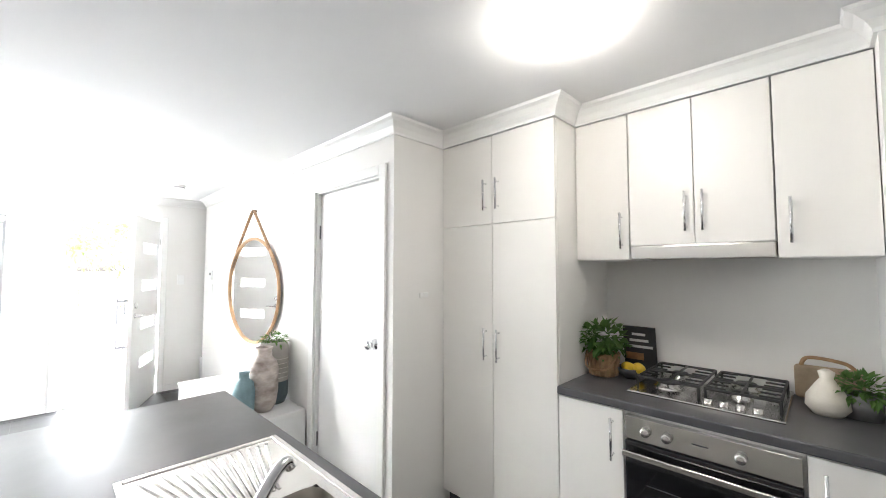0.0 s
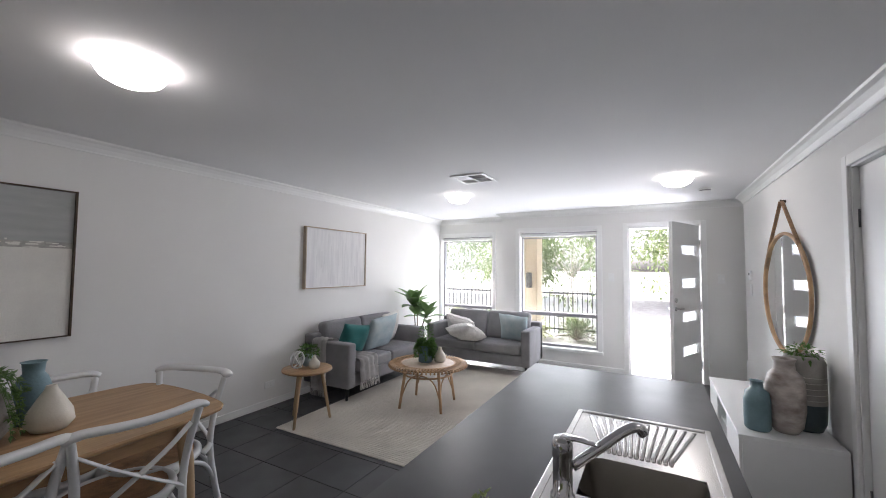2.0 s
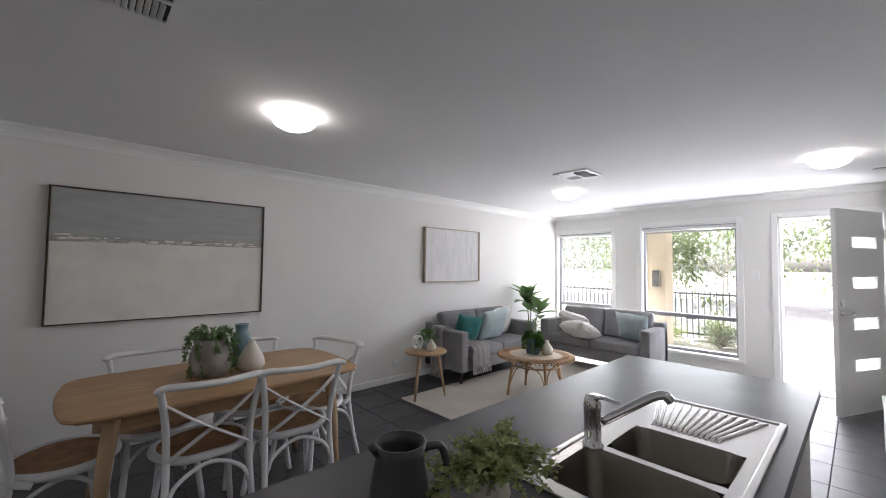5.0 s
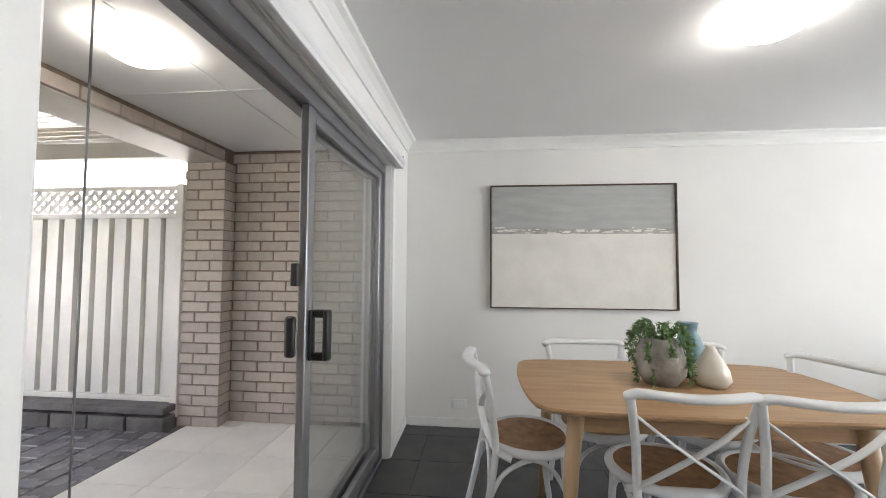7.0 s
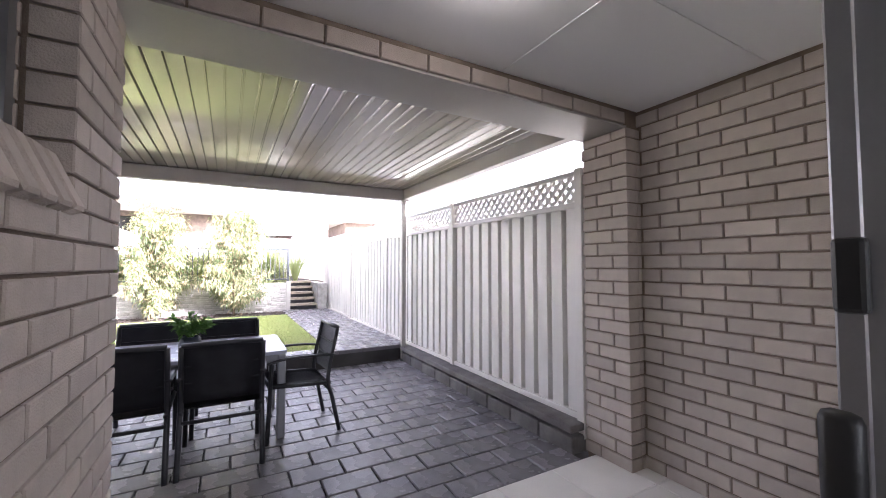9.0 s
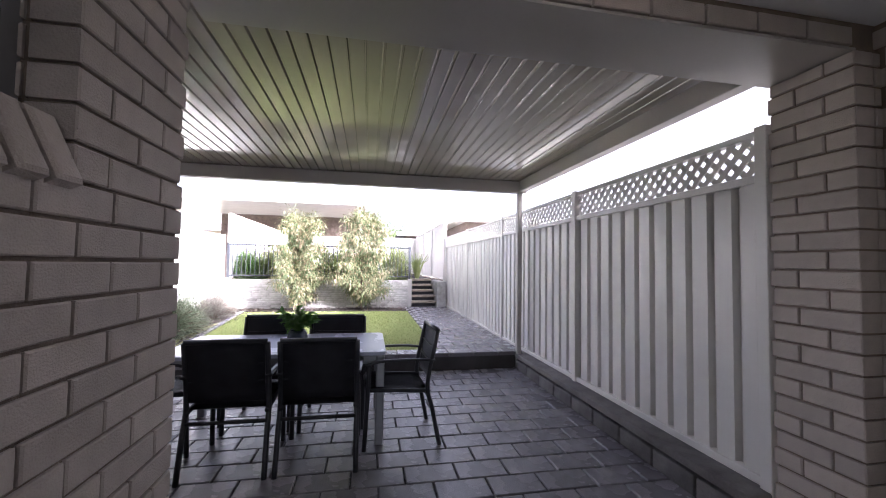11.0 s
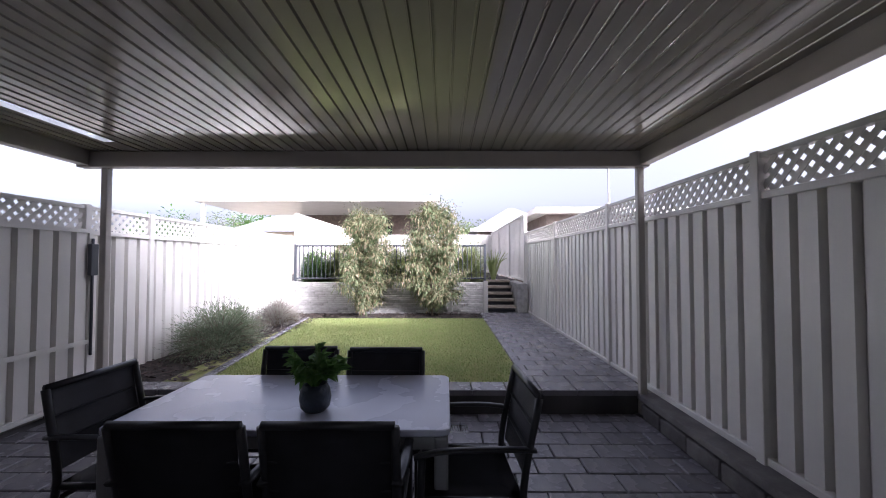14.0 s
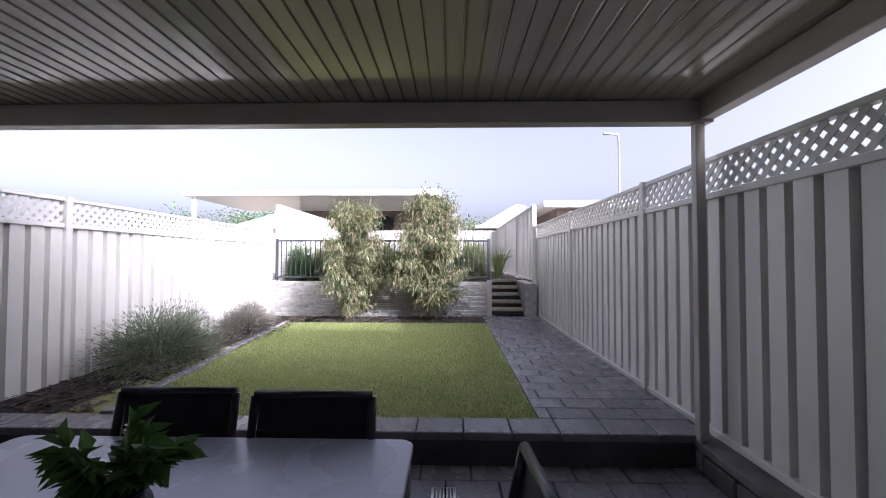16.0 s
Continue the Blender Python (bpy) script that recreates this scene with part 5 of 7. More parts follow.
rug = bmesh.new()
nr = 230
x0_, x1_, y0_, y1_ = -4.98, -2.0, -2.5, -0.62
va, vb = [], []
for k in range(nr + 1):
    x = x0_ + (x1_ - x0_) * k / nr
    z = 0.008 + (0.005 if k % 2 else 0.0)
    va.append(rug.verts.new((x, y0_, z)))
    vb.append(rug.verts.new((x, y1_, z)))
for k in range(nr):
    rug.faces.new((va[k], va[k + 1], vb[k + 1], vb[k]))
box(rug, x0_ - 0.004, x1_ + 0.004, y0_ - 0.004, y1_ + 0.004, 0.0005, 0.0085, bevel=0.003, seg=1)
tagged(part("rug", rug, "rug"), "cream ribbed wool rug on the tiles", "rug")

ct = thing("coffee_table", "round rattan coffee table with pale woven top", "table", pose(-3.19, -1.62, 0))
part("top", lathe([(0, 0.452), (0.27, 0.452), (0.285, 0.446), (0.285, 0.436), (0, 0.436)], 48), "woventop", ct, "pale woven centre", True)
part("rim_inner", tube([(0.285 * math.cos(2 * math.pi * k / 40), 0.285 * math.sin(2 * math.pi * k / 40), 0.445) for k in range(40)], 0.011, 8, closed=True), "cane", ct, "", True)
part("rim_outer", tube([(0.36 * math.cos(2 * math.pi * k / 48), 0.36 * math.sin(2 * math.pi * k / 48), 0.44) for k in range(48)], 0.009, 8, closed=True), "cane", ct, "", True)
for k in range(64):
    a = 2 * math.pi * k / 64
    c, s = math.cos(a), math.sin(a)
    c2, s2 = math.cos(a + 0.1), math.sin(a + 0.1)
    part("rim_loop", tube([(0.285 * c, 0.285 * s, 0.448), (0.36 * c, 0.36 * s, 0.452), (0.41 * c2, 0.41 * s2, 0.446), (0.42 * c2, 0.42 * s2, 0.432), (0.38 * c2, 0.38 * s2, 0.424)], 0.008, 6), "cane", ct)
for k in range(4):
    a = radians(45 + 90 * k + 10)
    c, s = math.cos(a), math.sin(a)
    part("leg", tube([(0.25 * c, 0.25 * s, 0.43), (0.29 * c, 0.29 * s, 0.2), (0.32 * c, 0.32 * s, 0.013)], [0.016, 0.015, 0.013], 10), "cane", ct, "rattan leg", True)
    a2 = a + radians(90)
    c2, s2 = math.cos(a2), math.sin(a2)
    part("arch_brace", tube(bend([(0.3 * c, 0.3 * s, 0.12), (0.24 * c + 0.05 * c2, 0.24 * s + 0.05 * s2, 0.3), (0.17 * (c + c2), 0.17 * (s + s2), 0.37), (0.24 * c2 + 0.05 * c, 0.24 * s2 + 0.05 * s, 0.3), (0.3 * c2, 0.3 * s2, 0.12)], 5), 0.007, 6), "cane", ct, "", True)
part("ring", tube([(0.26 * math.cos(2 * math.pi * k / 32), 0.26 * math.sin(2 * math.pi * k / 32), 0.345) for k in range(32)], 0.009, 8, closed=True), "cane", ct, "", True)


def trailing_plant(name, label, m, pot, potmat, n, r, h, size, seed, mt="leaf"):
    """A pot with strands that spill over its rim."""
    t = thing(name, label, "plant", m)
    part("pot", lathe(pot, 32), potmat, t, "", True)
    top = max(z for _, z in pot)
    rng = random.Random(seed)
    sp, bm = [], bmesh.new()
    for k in range(n):
        a = rng.uniform(0, 6.283)
        out = r * rng.uniform(0.75, 1.15)
        dn = rng.uniform(-0.1, 1.0) * h
        pts = bend([(0.02 * math.cos(a), 0.02 * math.sin(a), top), (out * 0.7 * math.cos(a), out * 0.7 * math.sin(a), top + rng.uniform(0.03, 0.08)),
                    (out * math.cos(a + 0.2), out * math.sin(a + 0.2), top - dn * 0.5), (out * 1.05 * math.cos(a + 0.25), out * 1.05 * math.sin(a + 0.25), max(0.01, top - dn))], 5)
        tube(pts, 0.0014, 4, bm)
        for q in pts[1:]:
            for j in range(3):
                v = Vector((math.cos(a), math.sin(a), 0.2)) + Vector((rng.uniform(-1, 1), rng.uniform(-1, 1), rng.uniform(-1, 1)))
                sp.append((q, v))
    part("stems", bm, mt, t)
    leaves("foliage", sp, size, mt, t, 0.5, 0.5, seed=seed)
    return t


trailing_plant("potted_fern", "trailing green plant in a dark glass pot", pose(-3.2, -1.66, 0.452), [(0, 0), (0.07, 0), (0.075, 0.02), (0.065, 0.12), (0.05, 0.17), (0.045, 0.17), (0.05, 0.1), (0, 0.03)], "bluevase", 34, 0.1, 0.15, 0.035, 21)
leaves("upright_foliage", blob_spots(200, (-3.2, -1.66, 0.72), (0.07, 0.07, 0.13), 22, 0.1), 0.035, "leaf", None, 0.2, 0.4, seed=22)
bpy.data.objects["upright_foliage"].parent = bpy.data.objects["potted_fern"]
bpy.data.objects["upright_foliage"].matrix_parent_inverse = bpy.data.objects["potted_fern"].matrix_basis.inverted()
wv = tagged(part("white_bud_vase", lathe([(0, 0), (0.045, 0), (0.06, 0.03), (0.06, 0.07), (0.03, 0.115), (0.018, 0.13), (0.02, 0.155), (0.014, 0.155), (0.012, 0.13), (0, 0.1)], 28), "creamvase", None, "", True), "small white ceramic bud vase on the coffee table", "vase")
wv.matrix_basis = pose(-3.27, -1.52, 0.452)

st = thing("side_table", "small round oak side table with three splayed legs", "table", pose(-2.24, -2.39, 0))
part("top", lathe([(0, 0.5), (0.225, 0.5), (0.23, 0.494), (0.228, 0.482), (0.21, 0.474), (0, 0.474)], 48), "oak", st, "", True)
for k in range(3):
    a = radians(20 + 120 * k)
    part("leg", tube([(0.13 * math.cos(a), 0.13 * math.sin(a), 0.475), (0.22 * math.cos(a), 0.22 * math.sin(a), 0.0)], [0.019, 0.012], 12), "oakside", st, "tapered oak leg", True)
orb = thing("ring_ornament", "white openwork ball ornament made of rings", "ornament", pose(-2.17, -2.45, 0.582))
for k, rot in enumerate(((90, 0, 0), (60, 40, 0), (20, 70, 30), (120, 20, 60))):
    bm = tube([(0.075 * math.cos(2 * math.pi * j / 32), 0.075 * math.sin(2 * math.pi * j / 32), 0) for j in range(32)], 0.007, 6, closed=True)
    bmesh.ops.transform(bm, matrix=pose(0, 0, 0, *rot), verts=bm.verts)
    part("ring", bm, "white", orb, "", True)
pp = thing("small_potted_plant", "small green plant in a pale blue pot", "plant", pose(-2.31, -2.46, 0.5))
part("pot", lathe([(0, 0), (0.045, 0), (0.058, 0.1), (0.052, 0.1), (0.045, 0.02), (0, 0.02)], 24), "blueprint", pp, "pale blue pot", True)
leaves("foliage", blob_spots(180, (0, 0, 0.13), (0.09, 0.09, 0.06), 31, 0.1, -0.4), 0.045, "leaf", pp, 0.3, 0.35, seed=31)
wv2 = tagged(part("white_bud_vase", lathe([(0, 0), (0.04, 0), (0.052, 0.025), (0.05, 0.055), (0.022, 0.09), (0.014, 0.1), (0.017, 0.115), (0.012, 0.115), (0, 0.09)], 28), "creamvase", None, "", True), "small white ceramic bud vase on the side table", "vase")
wv2.matrix_basis = pose(-2.27, -2.33, 0.5)

fp = thing("fiddle_leaf_plant", "tall potted plant with broad glossy leaves behind the sofas", "plant", pose(-4.72, -2.72, 0))
part("pot", lathe([(0, 0), (0.12, 0), (0.15, 0.28), (0.14, 0.28), (0.11, 0.03), (0, 0.03)], 28), "creamvase", fp, "white pot", True)


def broad_leaf(bm, base, way, length, width, curl):
    """A broad pointed leaf with a midrib fold that arches over towards its tip."""
    way = Vector(way).normalized()
    side = way.cross(Vector((0, 0, 1)))
    side = side.normalized() if side.length > 1e-3 else Vector((1, 0, 0))
    up = side.cross(way)
    rows, n = [], 7
    for k in range(n + 1):
        f = k / n
        c = Vector(base) + way * length * f - up * curl * length * f * f
        w = width * 0.5 * math.sin(math.pi * min(1.0, 0.06 + 0.94 * f ** 0.8)) ** 0.8
        rows.append([bm.verts.new(c + side * w * q + up * abs(q) * w * 0.28) for q in (-1, -0.5, 0, 0.5, 1)])
    for p, q in zip(rows, rows[1:]):
        for j in range(4):
            bm.faces.new((p[j], p[j + 1], q[j + 1], q[j]))


rng = random.Random(15)
stems, crown = bmesh.new(), bmesh.new()
for hx, hy, hz, count, size in ((0.05, -0.05, 0.95, 17, 0.33), (0.06, 0.2, 0.78, 9, 0.29), (-0.03, -0.03, 0.8, 6, 0.26)):
    ln = bend([(0.0, 0.0, 0.2), (hx * 0.5, hy * 0.4, 0.5), (hx, hy, hz)], 6)
    tube(ln, 0.008, 6, stems)
    for j in range(count):
        a = j * 2.4 + rng.uniform(-0.3, 0.3)
        lift = 1.5 - 1.6 * j / count
        way = Vector((math.cos(a), math.sin(a), lift))
        if hy + 0.2 * way.normalized().y < -0.2:
            way.y = abs(way.y) * 0.4
        broad_leaf(crown, Vector((hx, hy, hz - 0.12 * j / count)), way, size * rng.uniform(0.8, 1.1), size * 0.52, rng.uniform(0.1, 0.3))
part("stem", stems, "bark", fp, "", True)
part("foliage", crown, "leafglossy", fp, "broad glossy leaves", True)

# ---- dining ----
dt = thing("dining_table", "oak dining table with rounded ends and tapered legs", "table", pose(-0.12, -1.805, 0))


def boat(a, b, bulge, n=40, inset=0.0):
    """A softly rounded oblong outline."""
    out = []
    for k in range(n * 2):
        t = 2 * math.pi * k / (n * 2)
        c, s = math.cos(t), math.sin(t)
        p = 14.0
        r = (abs(c) ** p + abs(s) ** p) ** (-1 / p)
        x, y = r * c, r * s
        out.append(((a - inset) * x * (1 - bulge * (y * y)), (b - inset) * y * (1 - 0.06 * x * x)))
    return out


part("tabletop", loft([(boat(0.745, 0.44, 0.055, inset=0.02), 0.722), (boat(0.745, 0.44, 0.055, inset=0.004), 0.732), (boat(0.745, 0.44, 0.055), 0.742), (boat(0.745, 0.44, 0.055, inset=0.004), 0.75)], True, True), "oak", dt, "oak veneer top")
part("apron", boxes((-0.54, 0.54, 0.29, 0.31, 0.63, 0.721), (-0.54, 0.54, -0.31, -0.29, 0.63, 0.721), (-0.54, -0.52, -0.29, 0.29, 0.63, 0.721), (0.52, 0.54, -0.29, 0.29, 0.63, 0.721)), "oak", dt)
for sx in (-1, 1):
    for sy in (-1, 1):
        part("leg", tube([(sx * 0.535, sy * 0.3, 0.722), (sx * 0.56, sy * 0.31, 0.5), (sx * 0.59, sy * 0.335, 0.0)], [0.034, 0.031, 0.019], 14), "oakside", dt, "tapered round oak leg", True)

dc = thing("dining_chair", "white cross-back dining chair with woven rattan seat", "chair", pose(0.035, -1.575, 0, 0, 0, 180), "chairs round the dining table")
ring = [(0.215 * math.cos(2 * math.pi * k / 40) * (1 + 0.06 * math.sin(2 * math.pi * k / 40)), 0.02 + 0.205 * math.sin(2 * math.pi * k / 40)) for k in range(40)]
ring = [(x, max(y, -0.16)) for x, y in ring]
part("seat_frame", tube([(x, y, 0.45) for x, y in ring], 0.021, 10, closed=True), "whitewood", dc, "", True)
part("seat", loft([([(x * 0.93, y * 0.93) for x, y in ring], 0.445), ([(x * 0.93, y * 0.93) for x, y in ring], 0.464), ([(x * 0.5, y * 0.5) for x, y in ring], 0.46)], True, True), "rattan", dc, "brown woven rattan seat")
for s in (-1, 1):
    part("back_post", tube(bend([(s * 0.205, -0.26, 0.0), (s * 0.19, -0.205, 0.24), (s * 0.185, -0.17, 0.46), (s * 0.195, -0.19, 0.65), (s * 0.225, -0.225, 0.835)], 5), 0.0165, 10), "whitewood", dc, "", True)
    part("front_leg", tube(bend([(s * 0.2, 0.2, 0.0), (s * 0.175, 0.165, 0.22), (s * 0.165, 0.15, 0.44)], 5), 0.0165, 10), "whitewood", dc, "", True)
    part("cross_brace", tube(bend([(s * 0.2, -0.2, 0.75), (s * 0.09, -0.215, 0.665), (-s * 0.06, -0.205 + s * 0.004, 0.56), (-s * 0.185, -0.17, 0.47), (-s * 0.2, -0.1, 0.43)], 5), 0.017, 8, flat=0.35), "whitewood", dc, "", True)
    part("side_arch", tube(bend([(s * 0.192, -0.2, 0.25), (s * 0.185, -0.13, 0.36), (s * 0.18, 0, 0.415), (s * 0.178, 0.1, 0.36), (s * 0.177, 0.165, 0.25)], 5), 0.011, 8), "whitewood", dc, "", True)
part("top_rail", tube(bend([(-0.245, -0.225, 0.822), (-0.2, -0.24, 0.84), (-0.1, -0.265, 0.838), (0, -0.275, 0.836), (0.1, -0.265, 0.838), (0.2, -0.24, 0.84), (0.245, -0.225, 0.822)], 4), [0.024] + [0.03] * 23 + [0.024], 10, flat=0.55), "whitewood", dc, "", True)
part("back_arch", tube(bend([(-0.19, -0.2, 0.25), (-0.14, -0.19, 0.36), (0, -0.18, 0.42), (0.14, -0.19, 0.36), (0.19, -0.2, 0.25)], 6), 0.011, 8), "whitewood", dc, "", True)
part("front_arch", tube(bend([(-0.18, 0.165, 0.25), (-0.12, 0.17, 0.36), (0, 0.18, 0.415), (0.12, 0.17, 0.36), (0.18, 0.165, 0.25)], 6), 0.011, 8), "whitewood", dc, "", True)
for cx, cy, cr in ((-0.42, -1.55, 177), (0.17, -2.08, 3), (-0.37, -2.08, -2), (0.6, -1.86, 98), (-0.7, -1.83, -72)):
    copy_thing(dc, pose(cx, cy, 0, 0, 0, cr))
trailing_plant("trailing_plant", "trailing green plant in a speckled round pot", pose(-0.045, -1.8, 0.75), [(0, 0), (0.07, 0), (0.105, 0.05), (0.115, 0.11), (0.1, 0.18), (0.07, 0.215), (0.06, 0.215), (0.09, 0.15), (0, 0.03)], "stoneware", 30, 0.122, 0.22, 0.026, 41, "leafglossy")
bv = tagged(part("blue_grey_vase", lathe([(0, 0), (0.055, 0), (0.066, 0.02), (0.066, 0.15), (0.05, 0.2), (0.036, 0.22), (0.04, 0.265), (0.046, 0.27), (0.038, 0.27), (0.03, 0.225), (0, 0.2)], 32), "bluevase", None, "", True), "blue-grey ceramic bottle vase on the dining table", "vase")
bv.matrix_basis = pose(-0.25, -1.95, 0.75)
tvs = tagged(part("cream_teardrop_vase", lathe([(0, 0), (0.06, 0), (0.082, 0.03), (0.075, 0.075), (0.045, 0.13), (0.022, 0.17), (0.018, 0.185), (0.012, 0.185), (0, 0.15)], 32), "creamvase", None, "", True), "cream teardrop ceramic vase on the dining table", "vase")
tvs.matrix_basis = pose(-0.265, -1.79, 0.75)
# ---- rear yard: patio cover, fences, planting ----
M.update(
    rail=mat("dark_grey_powdercoat", (0.045, 0.05, 0.06), 0.4, var=0.08),
    chairframe=mat("charcoal_aluminium", (0.03, 0.031, 0.036), 0.35, var=0.08, metal=0.2),
    sling=mat("black_mesh_sling", (0.035, 0.035, 0.042), 0.7, var=0.15, scale=8, fine=500, bump=0.4),
    # blue sky sheen on the grey table top is put into its base colour
    tabletop=mat("sheen_tinted_table", (0.62, 0.65, 0.8), 0.27, var=0.03, scale=3, fine=150, bump=0.02),
    tableleg=mat("silver_grey_leg", (0.3, 0.31, 0.33), 0.35, var=0.04, metal=0.3),
    bluepot=mat("dark_blue_ceramic", (0.03, 0.045, 0.07), 0.35, var=0.15, scale=20, fine=80, bump=0.5),
    tilesheet=mat("grey_roof_tiles", (0.22, 0.225, 0.24), 0.7, var=0.12, scale=4, fine=30, bump=0.2),
    brownbrick=mat("brown_brick", (0.15, 0.115, 0.095), 0.9, var=0.15, scale=6, fine=40, bump=0.3),
    render=mat("cream_render", (0.62, 0.52, 0.4), 0.85, var=0.04, scale=2, fine=90, bump=0.1),
    concrete=mat("pale_concrete", (0.34, 0.33, 0.31), 0.8, var=0.06, scale=2, fine=60, bump=0.15),
    asphalt=mat("asphalt", (0.06, 0.06, 0.06), 0.85, var=0.15, scale=4, fine=120, bump=0.4),
)
ROOF_Z = 2.335
cover = thing("patio_cover", "flat steel patio cover with glossy ribbed ceiling and two posts", "patio cover", pose(0, 0, 0))
bm = bmesh.new()
prof = []
y = -2.8985
while y < 2.26:
    prof += [(y, ROOF_Z), (y + 0.074, ROOF_Z), (y + 0.076, ROOF_Z + 0.014), (y + 0.081, ROOF_Z + 0.014), (y + 0.085, ROOF_Z - 0.006), (y + 0.0905, ROOF_Z - 0.006)]
    y += 0.0925
prof = [(max(-2.84, min(a, 2.26)), b) for a, b in prof]
va = [bm.verts.new((3.34, a, b + 0.02)) for a, b in prof]
vb = [bm.verts.new((6.5, a, b)) for a, b in prof]
for k in range(len(prof) - 1):
    if prof[k + 1][0] - prof[k][0] > 1e-5 and not 1.735 < (prof[k + 1][0] + prof[k][0]) / 2 < 1.835:
        bm.faces.new((va[k], vb[k], vb[k + 1], va[k + 1]))
bmesh.ops.recalc_face_normals(bm, faces=bm.faces)
part("ceiling_sheet", bm, "roofsheet", cover, "glossy cream ribbed ceiling sheet")
part("top_sheet", boxes((3.34, 6.52, -2.86, 1.6, ROOF_Z + 0.06, ROOF_Z + 0.075), (3.34, 6.52, 1.95, 2.3, ROOF_Z + 0.06, ROOF_Z + 0.075), (6.1, 6.52, 1.6, 1.95, ROOF_Z + 0.06, ROOF_Z + 0.075)), "beam", cover)
part("strip_end", boxes((6.102, 6.5, 1.728, 1.817, ROOF_Z - 0.004, ROOF_Z - 0.001)), "roofsheet", cover)
part("clear_strip", boxes((3.36, 6.1, 1.728, 1.817, ROOF_Z - 0.004, ROOF_Z - 0.001)), "slitglass", cover, "slim translucent roof strip")
part("front_beam", boxes((6.36, 6.46, -2.86, 2.3, 2.185, 2.327), bevel=0.006), "beam", cover, "stone coloured steel beam")
for yb in (-2.815, 2.225):
    part("side_beam", boxes((3.34, 6.358, yb - 0.045, yb + 0.045, 2.2, 2.334), bevel=0.006), "beam", cover)
part("gutter", boxes((6.462, 6.54, -2.88, 2.32, 2.24, 2.4), bevel=0.01), "beam", cover)
for py in (-2.785, 2.06):
    p = part("post", boxes((6.38, 6.44, py - 0.03, py + 0.03, PZ, 2.184), bevel=0.008), "beam", cover, "square steel post")
    part("base_plate", boxes((6.35, 6.47, py - 0.06, py + 0.06, PZ - 0.002, PZ + 0.008)), "zinc", p)


def steel_sheet(L, z0, z1, pitch=0.1635):
    """A sheet with narrow pressed grooves along x, from 0 to L, proud towards +y."""
    pr, x = [], 0.0
    while x < L:
        for dx, dy in ((0, 0), (0.11, 0), (0.117, -0.045), (0.157, -0.045)):
            if x + dx <= L:
                pr.append((x + dx, dy))
        x += pitch
    pr.append((L, 0.0))
    loop_ = pr + [(px, py - 0.004) for px, py in reversed(pr)]
    bm = bmesh.new()
    a = [bm.verts.new((px, py, z0)) for px, py in loop_]
    b = [bm.verts.new((px, py, z1)) for px, py in loop_]
    n = len(loop_)
    for k in range(n):
        j = (k + 1) % n
        if (a[k].co - a[j].co).length > 1e-6:
            bm.faces.new((a[k], a[j], b[j], b[k]))
    bmesh.ops.recalc_face_normals(bm, faces=bm.faces)
    return bm


def lattice(L, z0, z1, pitch=0.092, w=0.034):
    """Two layers of crossing diagonal strips that fill a band."""
    bm = bmesh.new()
    h = z1 - z0
    for s, yy in ((1, -0.003), (-1, 0.003)):
        c = -h
        while c < L + h:
            xa, xb = max(0, c if s > 0 else c - h), min(L, c + h if s > 0 else c)
            if xb - xa > 0.02:
                za = z0 + ((xa - c) if s > 0 else (c - xa))
                zb = z0 + ((xb - c) if s > 0 else (c - xb))
                d = Vector((xb - xa, 0, zb - za))
                ln = d.length
                m = Matrix.Translation(((xa + xb) / 2, yy, (za + zb) / 2)) @ Matrix.Rotation(-math.atan2(d.z, d.x), 4, "Y")
                box(bm, -ln / 2, ln / 2, -0.003, 0.003, -w / 2, w / 2, m=m)
            c += pitch
    return bm


def fence(name, label, xs, y, z0, zs, z1, face, panel_skip=()):
    """Posts at xs; sheets to zs and lattice to z1; face: 1 if it looks to +y."""
    t = thing(name, label, "fence", pose(xs[0], y, 0, 0, 0, 0 if face > 0 else 180), kind="")
    sg = 1 if face > 0 else -1
    o = xs[0]
    for k, x in enumerate(xs):
        lx = sg * (x - o)
        part("post", boxes((lx - 0.032, lx + 0.032, -0.045, 0.035, z0 - 0.12, z1 + 0.012), bevel=0.004, seg=1), "colorbond", t)
    for k, (xa, xb) in enumerate(zip(xs, xs[1:])):
        a, b = sorted((sg * (xa - o), sg * (xb - o)))
        a, b = a + 0.032, b - 0.032
        sh = steel_sheet(b - a, z0 + 0.03, zs)
        bmesh.ops.translate(sh, vec=(a, 0, 0), verts=sh.verts)
        part("sheet", sh, "colorbond", t, "grooved cream steel sheet")
        part("bottom_rail", boxes((a, b, -0.04, 0.02, z0, z0 + 0.045), bevel=0.004, seg=1), "colorbond", t)
        part("top_rail", boxes((a, b, -0.04, 0.02, zs - 0.01, zs + 0.035), bevel=0.004, seg=1), "colorbond", t)
        if z1 > zs + 0.1:
            lt = lattice(b - a, zs + 0.035, z1 - 0.03)
            bmesh.ops.translate(lt, vec=(a, -0.005, 0), verts=lt.verts)
            part("lattice", lt, "colorbond", t, "cream steel diagonal lattice")
            part("cap_rail", boxes((a, b, -0.04, 0.02, z1 - 0.035, z1), bevel=0.004, seg=1), "colorbond", t)
    return t


